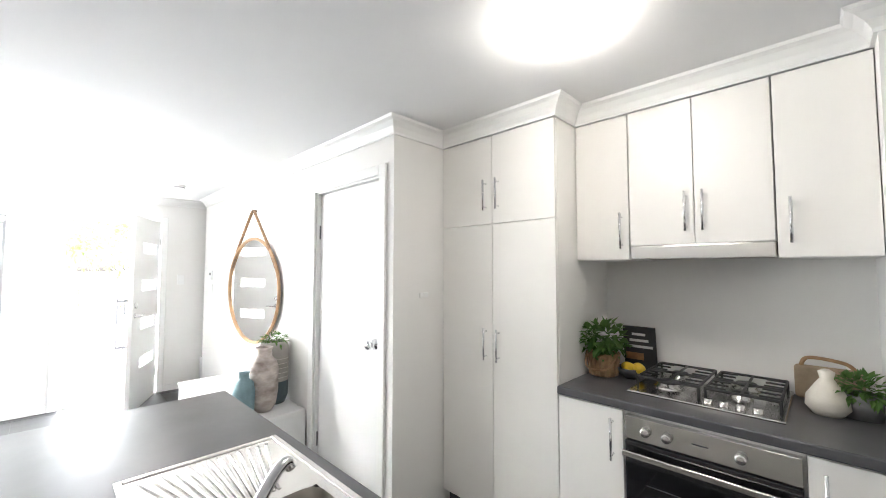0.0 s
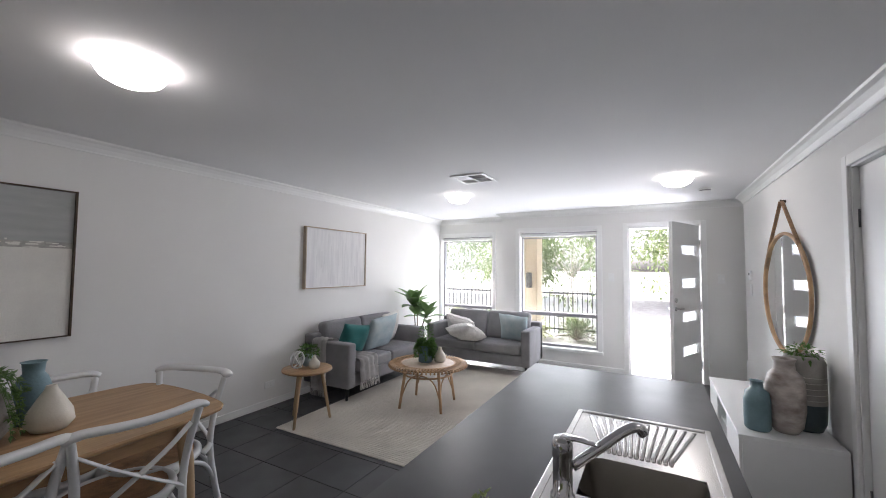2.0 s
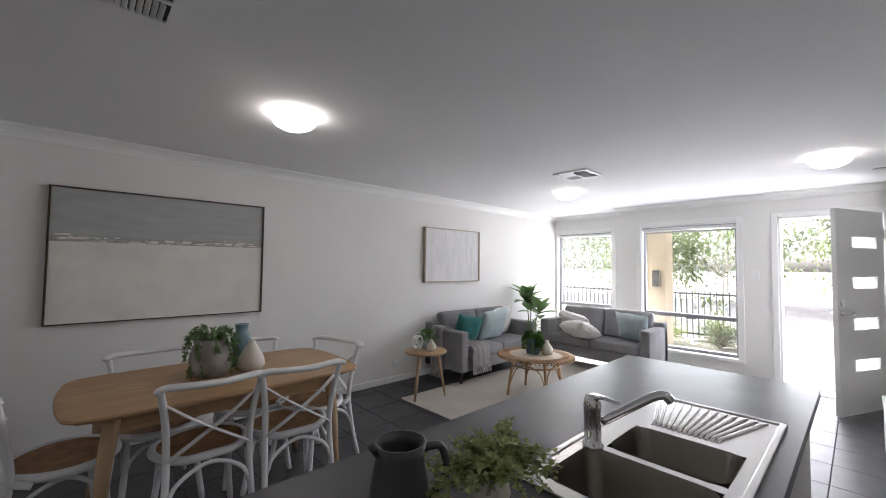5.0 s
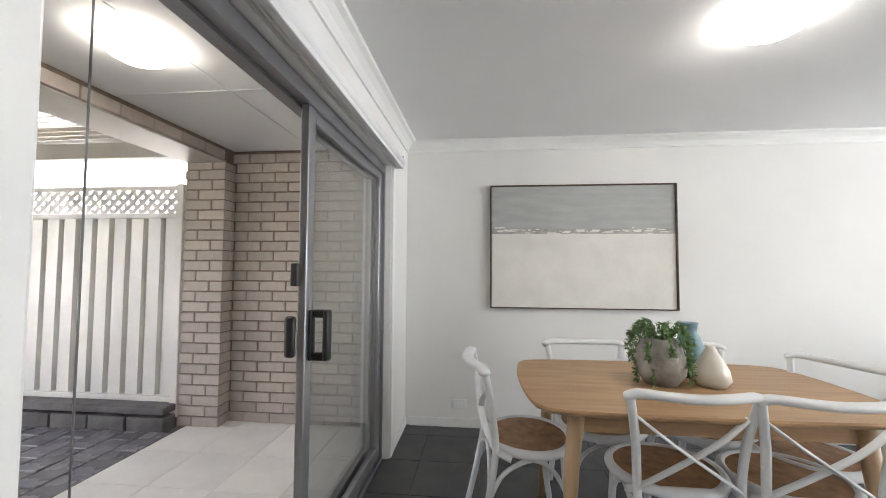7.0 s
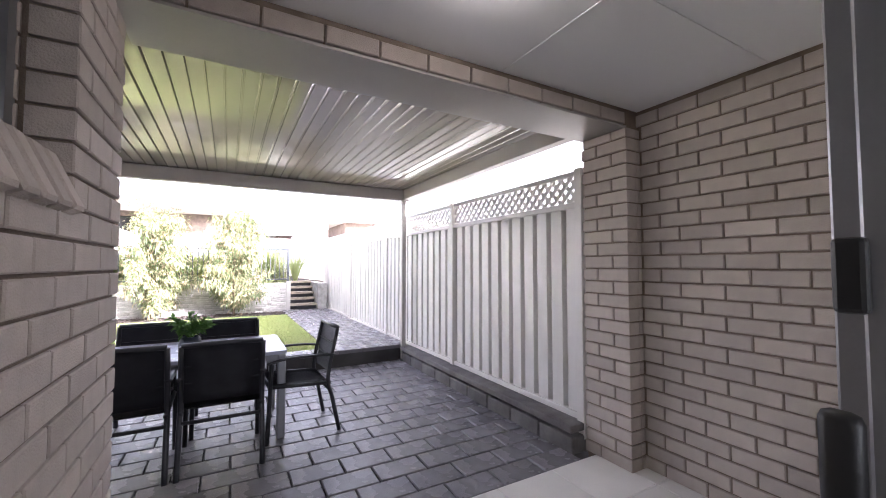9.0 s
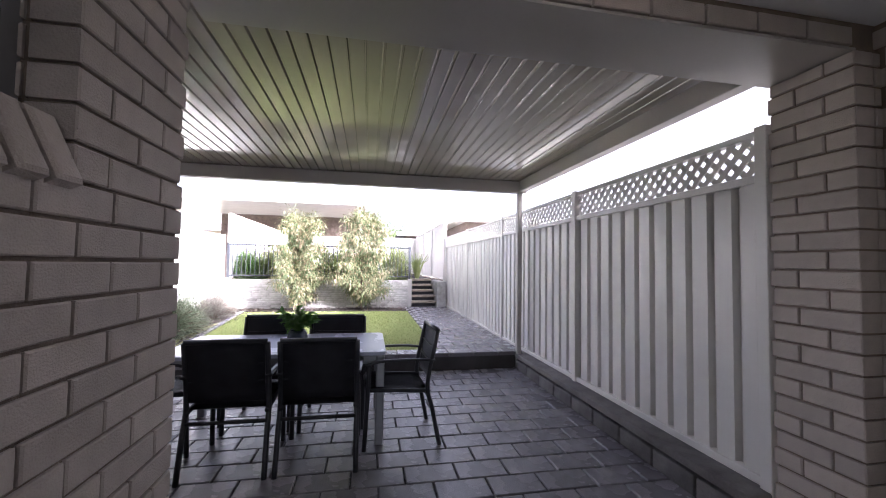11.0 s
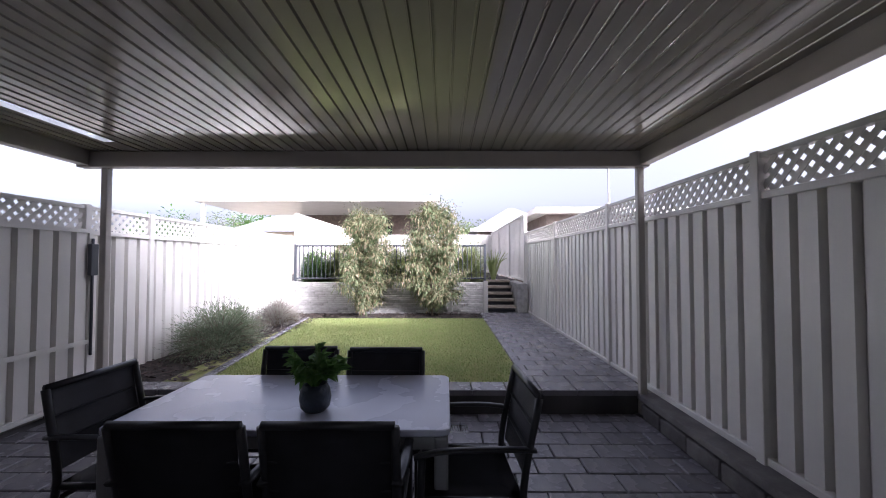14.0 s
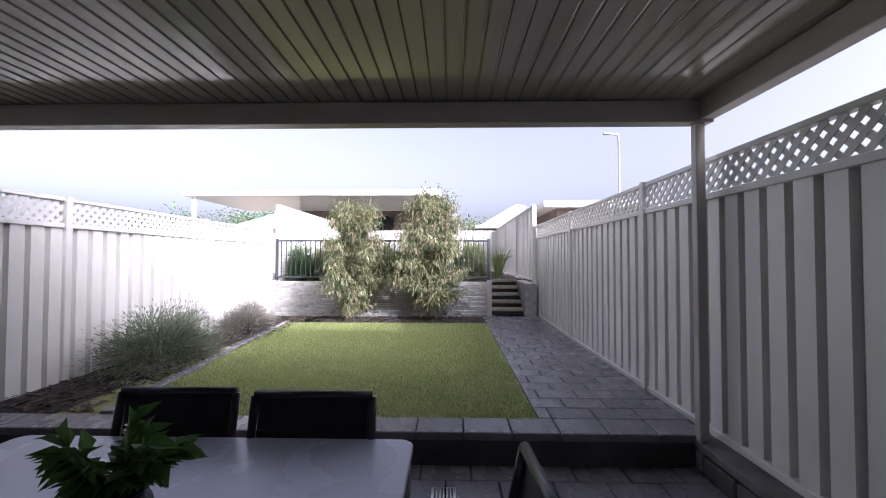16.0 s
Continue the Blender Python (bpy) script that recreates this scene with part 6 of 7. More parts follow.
fence("boundary_fence", "cream steel fence with lattice top on concrete sleepers", [3.37, 5.23, 7.36, 9.49, 11.75], -2.91, 0.155, 1.715, 1.985, 1)
fence("boundary_fence", "cream steel fence with lattice top beside the garden", [3.3, 5.2, 6.62, 7.44, 9.49, 11.56], 2.44, 0.06, 1.6, 1.872, -1)
fence("upper_fence", "plain cream steel fence above the retaining wall", [11.83, 13.9, 16.0, 18.1], -2.87, 0.86, 2.38, 2.4, 1)
fence("upper_fence", "plain cream steel fence above the retaining wall", [11.75, 13.8, 15.9, 18.1], 2.36, 0.86, 2.38, 2.4, -1)
bf = fence("rear_fence", "plain cream steel fence behind the raised garden", [0.0, 2.6, 5.2], 0, 0.86, 2.3, 2.32, 1)
bf.matrix_basis = pose(18.1, 2.35, 0, 0, 0, -90)

gate = thing("side_gate", "cream steel side gate with dark drop bolt", "gate", pose(6.56, 2.36, 0))
gs = steel_sheet(1.25, 0.08, 1.6)
bmesh.ops.transform(gs, matrix=pose(0, 0, 0, 0, 0, 180), verts=gs.verts)
part("sheet", gs, "colorbond", gate)
part("gate_frame", boxes((-1.29, -1.25, -0.02, 0.02, 0.04, 1.64), (0.0, 0.04, -0.02, 0.02, 0.04, 1.64), (-1.25, 0, -0.02, 0.02, 1.6, 1.64), (-1.25, 0, -0.02, 0.02, 0.04, 0.08)), "colorbond", gate)
part("latch_bolt", tube([(0.02, -0.035, 1.55), (0.02, -0.035, 1.0), (0.02, -0.035, 0.45)], 0.012, 8), "rail", gate, "dark drop bolt", True)
part("latch_box", boxes((-0.02, 0.06, -0.06, -0.02, 1.2, 1.5), bevel=0.008), "rail", gate)
part("brace", boxes((-1.25, 0.0, -0.032, -0.02, 0.56, 0.6)), "colorbond", gate)

# concrete sleepers under the fence, one by one
for k in range(9):
    xa = 3.34 + k * 0.345
    s = tagged(part("sleeper_block", boxes((0, 0.335, 0, 0.14, 0, 0.12), bevel=0.008, seg=1), "sleeper"), "rough dark concrete block at the fence foot", "block", "blocks under the fence")
    s.matrix_basis = pose(xa, -2.9 + random.uniform(-0.004, 0.004), PZ - 0.02)
tagged(part("sleeper_capping", boxes((3.34, 6.44, -2.93, -2.745, 0.1, 0.153), bevel=0.008), "sleeper"), "dark concrete capping along the fence foot", "capping")

# retaining wall
rw = thing("retaining_wall", "low stacked stone retaining wall with grey posts", "wall", pose(11.6, 0, 0), kind="structure")
part("core", boxes((0.0, 0.25, -1.9, 2.38, 0.0, 0.84)), "ledge", rw)
for py in (-1.93, -1.15, 2.36):
    part("post", boxes((-0.07, 0.0, py - 0.05, py + 0.05, 0.0, 0.88), bevel=0.004), "concrete", rw, "grey post")
tagged(part("raised_garden", boxes((11.85, 18.2, -2.0, 2.36, 0, 0.83), (12.9, 18.2, -2.9, -2.0, 0, 0.83)), "mulch"), "mulched raised garden bed", "garden bed", "", "structure")
M["timber"] = mat("weathered_timber", (0.3, 0.25, 0.2), 0.85, var=0.2, scale=6, fine=60, bump=0.4, stretch=(6, 1, 6))
steps = thing("garden_steps", "timber sleeper steps up to the raised garden, risers shade-dark", "steps", pose(11.62, -2.3, GZ))
for k in range(5):
    # near-black riser colour stands for the shade under each tread's overhang
    part("riser", boxes((0.11 + 0.2 * k, 0.38 + 0.2 * k, -0.32, 0.31, 0.0 if k == 0 else 0.135 * k - 0.04, 0.135 * (k + 1) - 0.056)), "chairframe", steps, "recessed riser, dark colour for the shade under the tread")
    part("tread", boxes((0.05 + 0.2 * k, 0.36 + 0.2 * k, -0.33, 0.32, 0.135 * (k + 1) - 0.055, 0.135 * (k + 1)), bevel=0.008), "timber", steps, "timber sleeper tread")
tagged(part("step_side_wall", boxes((11.55, 12.9, -2.86, -2.64, 0.0, 0.82), bevel=0.008), "ledge"), "grey block wall beside the garden steps", "wall", "", "structure")

bal = thing("balustrade", "dark grey steel balustrade above the retaining wall", "railing", pose(11.68, 0, 0.85))
part("top_rail", boxes((-0.02, 0.02, -1.93, 2.36, 0.8, 0.835), bevel=0.004), "rail", bal)
part("bottom_rail", boxes((-0.015, 0.015, -1.93, 2.36, 0.07, 0.1), bevel=0.004), "rail", bal)
for py in (-1.93, -1.15, 0.3, 2.36):
    part("post", boxes((-0.025, 0.025, py - 0.025, py + 0.025, -0.02, 0.86), bevel=0.004), "rail", bal)
bar = boxes((-0.008, 0.008, -0.008, 0.008, 0.1, 0.8))
b0 = part("baluster", bar, "rail", bal)
b0.location = (0, -1.83, 0)
for k in range(1, 42):
    b = b0.copy()
    scene.collection.objects.link(b)
    b.location = (0, -1.83 + k * 0.1, 0)


def slim_tree(name, label, m, h, rx, n, size, mt, mt2, seed):
    """A narrow young tree: trunk with limbs and loose hanging leaves."""
    t = thing(name, label, "tree", m, "young trees")
    rng = random.Random(seed)
    bm = bmesh.new()
    tube(bend([(0, 0, 0), (0.03, 0.02, h * 0.4), (-0.02, 0.0, h * 0.9)], 6), [0.028 - 0.0016 * k for k in range(13)], 8, bm)
    a_, b_ = [], []
    for k in range(46):
        f = 0.1 + 0.88 * (k / 46)
        z = h * f
        wid = rx * (0.55 + 0.6 * math.sin(math.pi * min(1, f * 0.95 + 0.05)) ** 0.8) * rng.uniform(0.5, 1.15)
        a = rng.uniform(0, 6.28)
        e = Vector((math.cos(a) * wid * 0.75, math.sin(a) * wid, z + rng.uniform(0.05, 0.3)))
        ln = bend([(0, 0, z - 0.15), e * 0.5 + Vector((0, 0, z * 0.5)), e], 4)
        tube(ln, 0.006, 5, bm)
        for q in ln[2:]:
            for j in range(n // 46 // 6 + 1):
                v = Vector((rng.gauss(0, 1), rng.gauss(0, 1), rng.gauss(0, 1)))
                (a_ if rng.random() < 0.6 else b_).append((q + v * 0.07, v + Vector((0, 0, -0.6))))
    part("trunk", bm, "bark", t, "", True)
    leaves("crown", a_, size, mt, t, 0.8, 0.3, "pale green drooping leaves", seed)
    leaves("new_growth", b_, size, mt2, t, 0.8, 0.3, "pinkish pale new leaves", seed + 1)
    return t


slim_tree("young_tree", "slim young tree with pinkish pale new leaves", pose(11.22, 0.72, GZ - 0.02), 2.15, 0.57, 15000, 0.08, "leafgrey", "leafpale", 51)
slim_tree("young_tree", "slim young tree with pale green leaves", pose(11.1, -0.76, GZ - 0.02), 2.25, 0.57, 15000, 0.08, "leafgrey", "leafpale", 61)


def shrub(name, label, m, r, n, size, mt, seed, cat="shrub"):
    t = thing(name, label, cat, m)
    rng = random.Random(seed)
    bm, sp = bmesh.new(), []
    limbs = 150 if n > 5000 else 70
    for k in range(limbs):
        v = Vector((rng.gauss(0, 1), rng.gauss(0, 1), abs(rng.gauss(0, 0.9)) + 0.05)).normalized() * rng.uniform(0.78, 1.0)
        e = Vector((v.x * r[0], v.y * r[1], v.z * r[2]))
        ln = bend([(0, 0, 0), e * 0.55 + Vector((0, 0, 0.06)), e], 5)
        tube(ln, 0.004, 4, bm)
        for q in ln[3:]:
            for j in range(n // limbs // 8 + 1):
                w = Vector((rng.gauss(0, 1), rng.gauss(0, 1), rng.gauss(0, 1)))
                sp.append((q + Vector((w.x * r[0], w.y * r[1], w.z * r[2])) * 0.12, v + w * 0.4))
    part("stems", bm, "bark", t)
    leaves("foliage", sp, size, mt, t, 0.0, 0.25, seed=seed, jitter=0.6)
    return t


M["leafhedge"] = leafy("hedge_leaf", (0.12, 0.17, 0.045), (0.26, 0.3, 0.1), 0.45, 0.4)
M["leafshrub"] = leafy("grey_shrub_leaf", (0.11, 0.145, 0.09), (0.25, 0.29, 0.19), 0.6, 0.35)
M["leafsilver"] = leafy("silver_shrub_leaf", (0.2, 0.19, 0.17), (0.36, 0.34, 0.3), 0.6, 0.3)
shrub("round_shrub", "dense grey-green shrub in the garden bed", pose(8.0, 1.92, GZ - 0.02), (0.76, 0.48, 0.62), 15000, 0.045, "leafshrub", 71)
shrub("silver_shrub", "low silvery shrub in the garden bed", pose(9.85, 1.98, GZ - 0.02), (0.66, 0.4, 0.46), 9000, 0.045, "leafsilver", 72)
for k in range(9):
    shrub("hedge_shrub", "bright green hedge shrub behind the balustrade", pose(12.2 + 0.18 * (k % 2), 2.05 - 0.46 * k, 0.82), (0.36, 0.42, 0.8 + 0.07 * (k % 3)), 9000, 0.055, "leafhedge" if k % 3 else "leaf", 80 + k)
ft = thing("strappy_grass", "tall strappy green grass beside the garden steps", "plant", pose(12.75, -2.25, 0.8))
rng = random.Random(90)
for k in range(60):
    a, l = rng.uniform(0, 6.28), rng.uniform(0.1, 0.4)
    part("blade", tube(bend([(0.03 * math.cos(a), 0.03 * math.sin(a), 0), (l * 0.45 * math.cos(a), l * 0.45 * math.sin(a), 0.45), (l * math.cos(a), l * math.sin(a), rng.uniform(0.5, 0.85))], 4), [0.008] * 6 + [0.005, 0.004, 0.002], 4, flat=0.3), "leafeuc", ft)

# lawn blades, mulch chips
nb = 90000
rs = np.random.RandomState(5)
gx, gy = rs.uniform(6.66, 10.73, nb), rs.uniform(-1.79, 1.7, nb)
keep = gy < 1.3 + 0.1 * (gx - 6.66)
gx, gy = gx[keep], gy[keep]
nb = len(gx)
ang, hh, ln = rs.uniform(0, 6.283, nb), rs.uniform(0.01, 0.03, nb), rs.uniform(0.0, 0.022, nb)
w = 0.0035
p0 = np.stack([gx - w * np.cos(ang), gy - w * np.sin(ang), np.full(nb, GZ - 0.013)], 1)
p1 = np.stack([gx + w * np.cos(ang), gy + w * np.sin(ang), np.full(nb, GZ - 0.013)], 1)
p2 = np.stack([gx - ln * np.sin(ang), gy + ln * np.cos(ang), GZ - 0.013 + hh], 1)
me = bpy.data.meshes.new("lawn_grass")
me.from_pydata(np.stack([p0, p1, p2], 1).reshape(-1, 3).tolist(), [], np.arange(nb * 3).reshape(-1, 3).tolist())
M["blade"] = leafy("grass_blade", (0.23, 0.33, 0.1), (0.42, 0.44, 0.2), 0.6, 0.45, 1.5)
me.materials.append(M["blade"])
tagged(new("lawn_grass", me), "short green lawn grass, dry in patches", "grass", "", "stuff")
rng = random.Random(33)
vs, fs = [], []
for k in range(2600):
    if k < 1700:
        x, yv = rng.uniform(6.7, 11.4), rng.uniform(1.5, 2.38)
    else:
        x, yv = rng.uniform(10.75, 11.5), rng.uniform(-1.75, 2.3)
    a, l, wd, z = rng.uniform(0, 6.28), rng.uniform(0.015, 0.05), rng.uniform(0.006, 0.016), GZ - 0.018 + rng.uniform(0, 0.018)
    c, s = math.cos(a), math.sin(a)
    i = len(vs)
    vs += [(x + l * c - wd * s, yv + l * s + wd * c, z), (x - l * c - wd * s, yv - l * s + wd * c, z + rng.uniform(0, 0.02)), (x - l * c + wd * s, yv - l * s - wd * c, z + 0.006), (x + l * c + wd * s, yv + l * s - wd * c, z + rng.uniform(0, 0.015))]
    fs.append((i, i + 1, i + 2, i + 3))
me = bpy.data.meshes.new("mulch_chips")
me.from_pydata(vs, [], fs)
M["chip"] = mat("bark_chip", (0.07, 0.05, 0.042), 0.9, var=0.4, scale=9, fine=60, bump=0.3)
me.materials.append(M["chip"])
tagged(new("mulch_chips", me), "loose dark bark chips", "mulch", "", "stuff")

# ---- outdoor setting ----
ot = thing("outdoor_table", "grey rectangular outdoor table with square legs", "table", pose(4.95, -0.29, PZ))
part("tabletop", loft([(round_rect(-0.39, 0.39, -0.75, 0.75, 0.045), 0.632), (round_rect(-0.395, 0.395, -0.755, 0.755, 0.05), 0.638), (round_rect(-0.395, 0.395, -0.755, 0.755, 0.05), 0.656), (round_rect(-0.39, 0.39, -0.75, 0.75, 0.045), 0.66)], True, True), "tabletop", ot, "grey table top with pale blue sky sheen in its colour")
part("apron", boxes((-0.37, -0.345, -0.72, 0.72, 0.57, 0.631), (0.345, 0.37, -0.72, 0.72, 0.57, 0.631), (-0.345, 0.345, -0.72, -0.695, 0.57, 0.631), (-0.345, 0.345, 0.695, 0.72, 0.57, 0.631)), "tableleg", ot)
for sx in (-1, 1):
    for sy in (-1, 1):
        part("leg", boxes((sx * 0.36 - 0.03, sx * 0.36 + 0.03, sy * 0.715 - 0.03, sy * 0.715 + 0.03, 0, 0.631), bevel=0.012), "tableleg", ot, "square grey leg")
oc = thing("outdoor_chair", "black sling outdoor armchair with charcoal frame", "chair", pose(4.52, -0.09, PZ, 0, 0, -90), "chairs round the outdoor table")
for s in (-1, 1):
    part("rear_upright", tube(bend([(s * 0.225, -0.29, 0), (s * 0.222, -0.235, 0.25), (s * 0.22, -0.2, 0.42), (s * 0.218, -0.27, 0.78)], 5), 0.016, 8), "chairframe", oc, "", True)
    part("front_leg", tube(bend([(s * 0.225, 0.24, 0), (s * 0.222, 0.225, 0.3), (s * 0.222, 0.215, 0.56)], 4), 0.016, 8), "chairframe", oc, "", True)
    part("armrest", tube(bend([(s * 0.222, -0.25, 0.58), (s * 0.235, -0.1, 0.592), (s * 0.235, 0.12, 0.59), (s * 0.228, 0.245, 0.565)], 5), 0.02, 8, flat=0.5), "chairframe", oc, "", True)
    part("side_rail", tube([(s * 0.215, -0.22, 0.37), (s * 0.215, 0.22, 0.395)], 0.014, 8), "chairframe", oc, "", True)
bm = bmesh.new()
rows = []
for k in range(9):
    f = k / 8
    yb, zb = -0.215 - 0.06 * f, 0.43 + 0.35 * f
    rows.append([bm.verts.new((x * 0.205, yb - 0.012 * (1 - x * x), zb)) for x in (-1, -0.5, 0, 0.5, 1)])
for a, b in zip(rows, rows[1:]):
    for k in range(4):
        bm.faces.new((a[k], a[k + 1], b[k + 1], b[k]))
bmesh.ops.solidify(bm, geom=bm.faces[:], thickness=0.014)
part("back_sling", bm, "sling", oc, "black padded sling back", True)
for k in (0.35, 0.65):
    part("quilt_seam", boxes((-0.2, 0.2, -0.218 - 0.06 * k, -0.206 - 0.06 * k, 0.43 + 0.35 * k - 0.003, 0.43 + 0.35 * k + 0.003)), "chairframe", oc)
part("head_bar", tube([(-0.218, -0.272, 0.785), (0.218, -0.272, 0.785)], 0.016, 8), "chairframe", oc, "", True)
bm = bmesh.new()
rows = []
for k in range(7):
    f = k / 6
    rows.append([bm.verts.new((x * 0.208, -0.2 + 0.43 * f, 0.385 + 0.022 * f - 0.015 * (1 - x * x) * (1 - (2 * f - 1) ** 2))) for x in (-1, -0.5, 0, 0.5, 1)])
for a, b in zip(rows, rows[1:]):
    for k in range(4):
        bm.faces.new((a[k], a[k + 1], b[k + 1], b[k]))
bmesh.ops.solidify(bm, geom=bm.faces[:], thickness=0.014)
part("seat_sling", bm, "sling", oc, "black sling seat", True)
part("front_bar", tube([(-0.215, 0.225, 0.395), (0.215, 0.225, 0.395)], 0.014, 8), "chairframe", oc, "", True)
part("rear_bar", tube([(-0.215, -0.22, 0.31), (0.215, -0.22, 0.31)], 0.012, 8), "chairframe", oc, "", True)
oc.scale = (1.05, 1.0, 1.03)
for cx, cy, cr in ((4.52, -0.62, -90), (5.14, -0.1, 90), (5.11, -0.65, 90), (4.74, -1.13, 3), (4.84, 0.46, 176)):
    copy_thing(oc, pose(cx, cy, PZ, 0, 0, cr))
op = thing("table_plant", "leafy green plant in a dark blue ribbed pot", "plant", pose(4.78, -0.4, PZ + 0.66))
bm = lathe([(0, 0), (0.05, 0), (0.068, 0.02), (0.075, 0.06), (0.068, 0.1), (0.055, 0.125), (0.05, 0.125), (0.06, 0.09), (0, 0.05)], 40)
part("pot", bm, "bluepot", op, "", True)
sp = []
rng = random.Random(44)
bm = bmesh.new()
for k in range(22):
    a, l = rng.uniform(0, 6.28), rng.uniform(0.03, 0.12)
    ln = bend([(0, 0, 0.1), (l * 0.5 * math.cos(a), l * 0.5 * math.sin(a), 0.17), (l * math.cos(a), l * math.sin(a), rng.uniform(0.15, 0.27))], 4)
    tube(ln, 0.003, 5, bm)
    for q in ln[3:]:
        for j in range(3):
            sp.append((q, Vector((math.cos(a) + rng.uniform(-1, 1), math.sin(a) + rng.uniform(-1, 1), rng.uniform(0, 0.8)))))
part("stems", bm, "leaf", op)
leaves("foliage", sp, 0.062, "leaf", op, 0.3, 0.6, "fleshy green leaves", 44)
dr = thing("floor_drain", "square steel drain grate in the paving", "drain", pose(6.1, -1.14, PZ + 0.002))
part("frame", boxes((-0.07, 0.07, -0.07, -0.055, 0, 0.004), (-0.07, 0.07, 0.055, 0.07, 0, 0.004), (-0.07, -0.055, -0.055, 0.055, 0, 0.004), (0.055, 0.07, -0.055, 0.055, 0, 0.004)), "steel", dr)
for k in range(5):
    part("bar", boxes((-0.055, 0.055, -0.045 + 0.02 * k, -0.037 + 0.02 * k, 0, 0.003)), "steel", dr)

# ---- houses and distance behind the garden ----
nh = thing("neighbour_patio", "neighbouring house with a white flat patio roof", "house", pose(21, 5.5, 0.2))
part("patio_roof", boxes((-1.5, 3.5, -6.2, 4.3, 3.66, 3.84), bevel=0.03), "colorbond", nh, "white flat patio roof")
part("fascia", boxes((-1.56, -1.51, -6.25, 4.35, 3.68, 3.9)), "trim", nh)
for py in (-6.0, 4.0):
    part("post", boxes((-1.35, -1.23, py - 0.06, py + 0.06, 0, 3.66)), "colorbond", nh)
part("wall", boxes((3.5, 3.8, -6.2, 1.5, 0, 3.66)), "brownbrick", nh, "brown brick rear wall")
part("window", boxes((3.44, 3.5, -3.6, -1.6, 1.9, 3.4)), "ovenglass", nh)
part("roof", loft([([(3.55, -6.2), (3.55, 1.6), (12, 1.6), (12, -6.2)], 3.66), ([(6.5, -3.2), (6.5, -1.4), (9, -1.4), (9, -3.2)], 4.3)], False, True), "tilesheet", nh)
nr_ = thing("neighbour_house", "neighbouring brick house with grey hipped roof", "house", pose(30, -5.6, 0.2))
part("wall", boxes((-3.5, 5, -2.4, 2.4, 0, 2.9)), "brownbrick", nr_)
part("roof", loft([([(-4.1, -3.0), (-4.1, 3.0), (6, 3.0), (6, -3.0)], 2.9), ([(-0.5, -0.2), (-0.5, 0.2), (2, 0.2), (2, -0.2)], 4.7)], True, True), "tilesheet", nr_)
part("fascia", boxes((-4.15, -4.1, -3.05, 3.05, 2.85, 3.02)), "trim", nr_)
nr2 = thing("neighbour_patio", "neighbouring brick house with white patio roof edge", "house", pose(16.5, -6.2, 0.2))
part("wall", boxes((0, 6, -3, 1.6, 0, 2.75)), "brownbrick", nr2)
part("patio_roof", boxes((-0.4, 6, -3.4, 2.1, 2.75, 2.95), bevel=0.02), "colorbond", nr2)
nh3 = thing("distant_house", "distant house with grey tiled roof", "house", pose(34, 10, 0.2))
part("wall", boxes((0, 8, -5, 6, 0, 3.4)), "render", nh3)
part("roof", loft([([(-0.6, -5.6), (-0.6, 6.6), (9, 6.6), (9, -5.6)], 3.4), ([(3, -1), (3, 2), (6, 2), (6, -1)], 5.6)], True, True), "tilesheet", nh3)
lp = thing("street_lamp", "tall slim grey street lamp beyond the houses", "street lamp", pose(42, -17.6, 0.2))
part("pole", tube(bend([(0, 0, 0), (0, 0, 7), (0, 0.05, 12.8), (0, 0.4, 13.3), (0, 0.9, 13.4)], 5), 0.09, 8), "concrete", lp, "", True)
part("head", boxes((-0.15, 0.15, 0.85, 1.5, 13.3, 13.5), bevel=0.04), "zinc", lp)


def far_tree(m, h, r, n, size, mt, seed, label, stout=0.016, bark="bark"):
    t = thing("tree", label, "tree", m)
    rng = random.Random(seed)
    bm, sp = bmesh.new(), []
    tube(bend([(0, 0, 0), (0.05 * h, 0.02 * h, h * 0.4), (0, 0, h * 0.8)], 4), [stout * h * (1 - 0.09 * k) for k in range(9)], 7, bm)
    for k in range(26):
        v = Vector((rng.gauss(0, 1), rng.gauss(0, 1), rng.gauss(0.1, 0.75))).normalized() * rng.uniform(0.45, 1.0)
        c = Vector((v.x * r, v.y * r, h * 0.6 + v.z * h * 0.42))
        tube([(0, 0, h * 0.35), c * 0.6 + Vector((0, 0, h * 0.2)), c], [stout * 0.45 * h, stout * 0.3 * h, stout * 0.12 * h], 5, bm)
        q = r * rng.uniform(0.25, 0.42)
        for j in range(n // 26):
            w = Vector((rng.gauss(0, 1), rng.gauss(0, 1), rng.gauss(0, 0.8)))
            sp.append((c + w * q * 0.6, w))
    part("trunk", bm, bark, t)
    leaves("crown", sp, size, mt, t, 0.5, 0.55, seed=seed)
    return t


for k, (x, yv, h) in enumerate(((48, 20, 7.5), (56, 28, 8.5), (52, 12, 6.5), (60, 36, 8), (45, 30, 6.5), (50, -4, 6), (70, 20, 9))):
    far_tree(pose(x, yv, 0), h, h * 0.45, 1300, 0.42, "leafgrey" if k % 2 else "leaf", 100 + k, "distant tree on the ridge behind the houses")

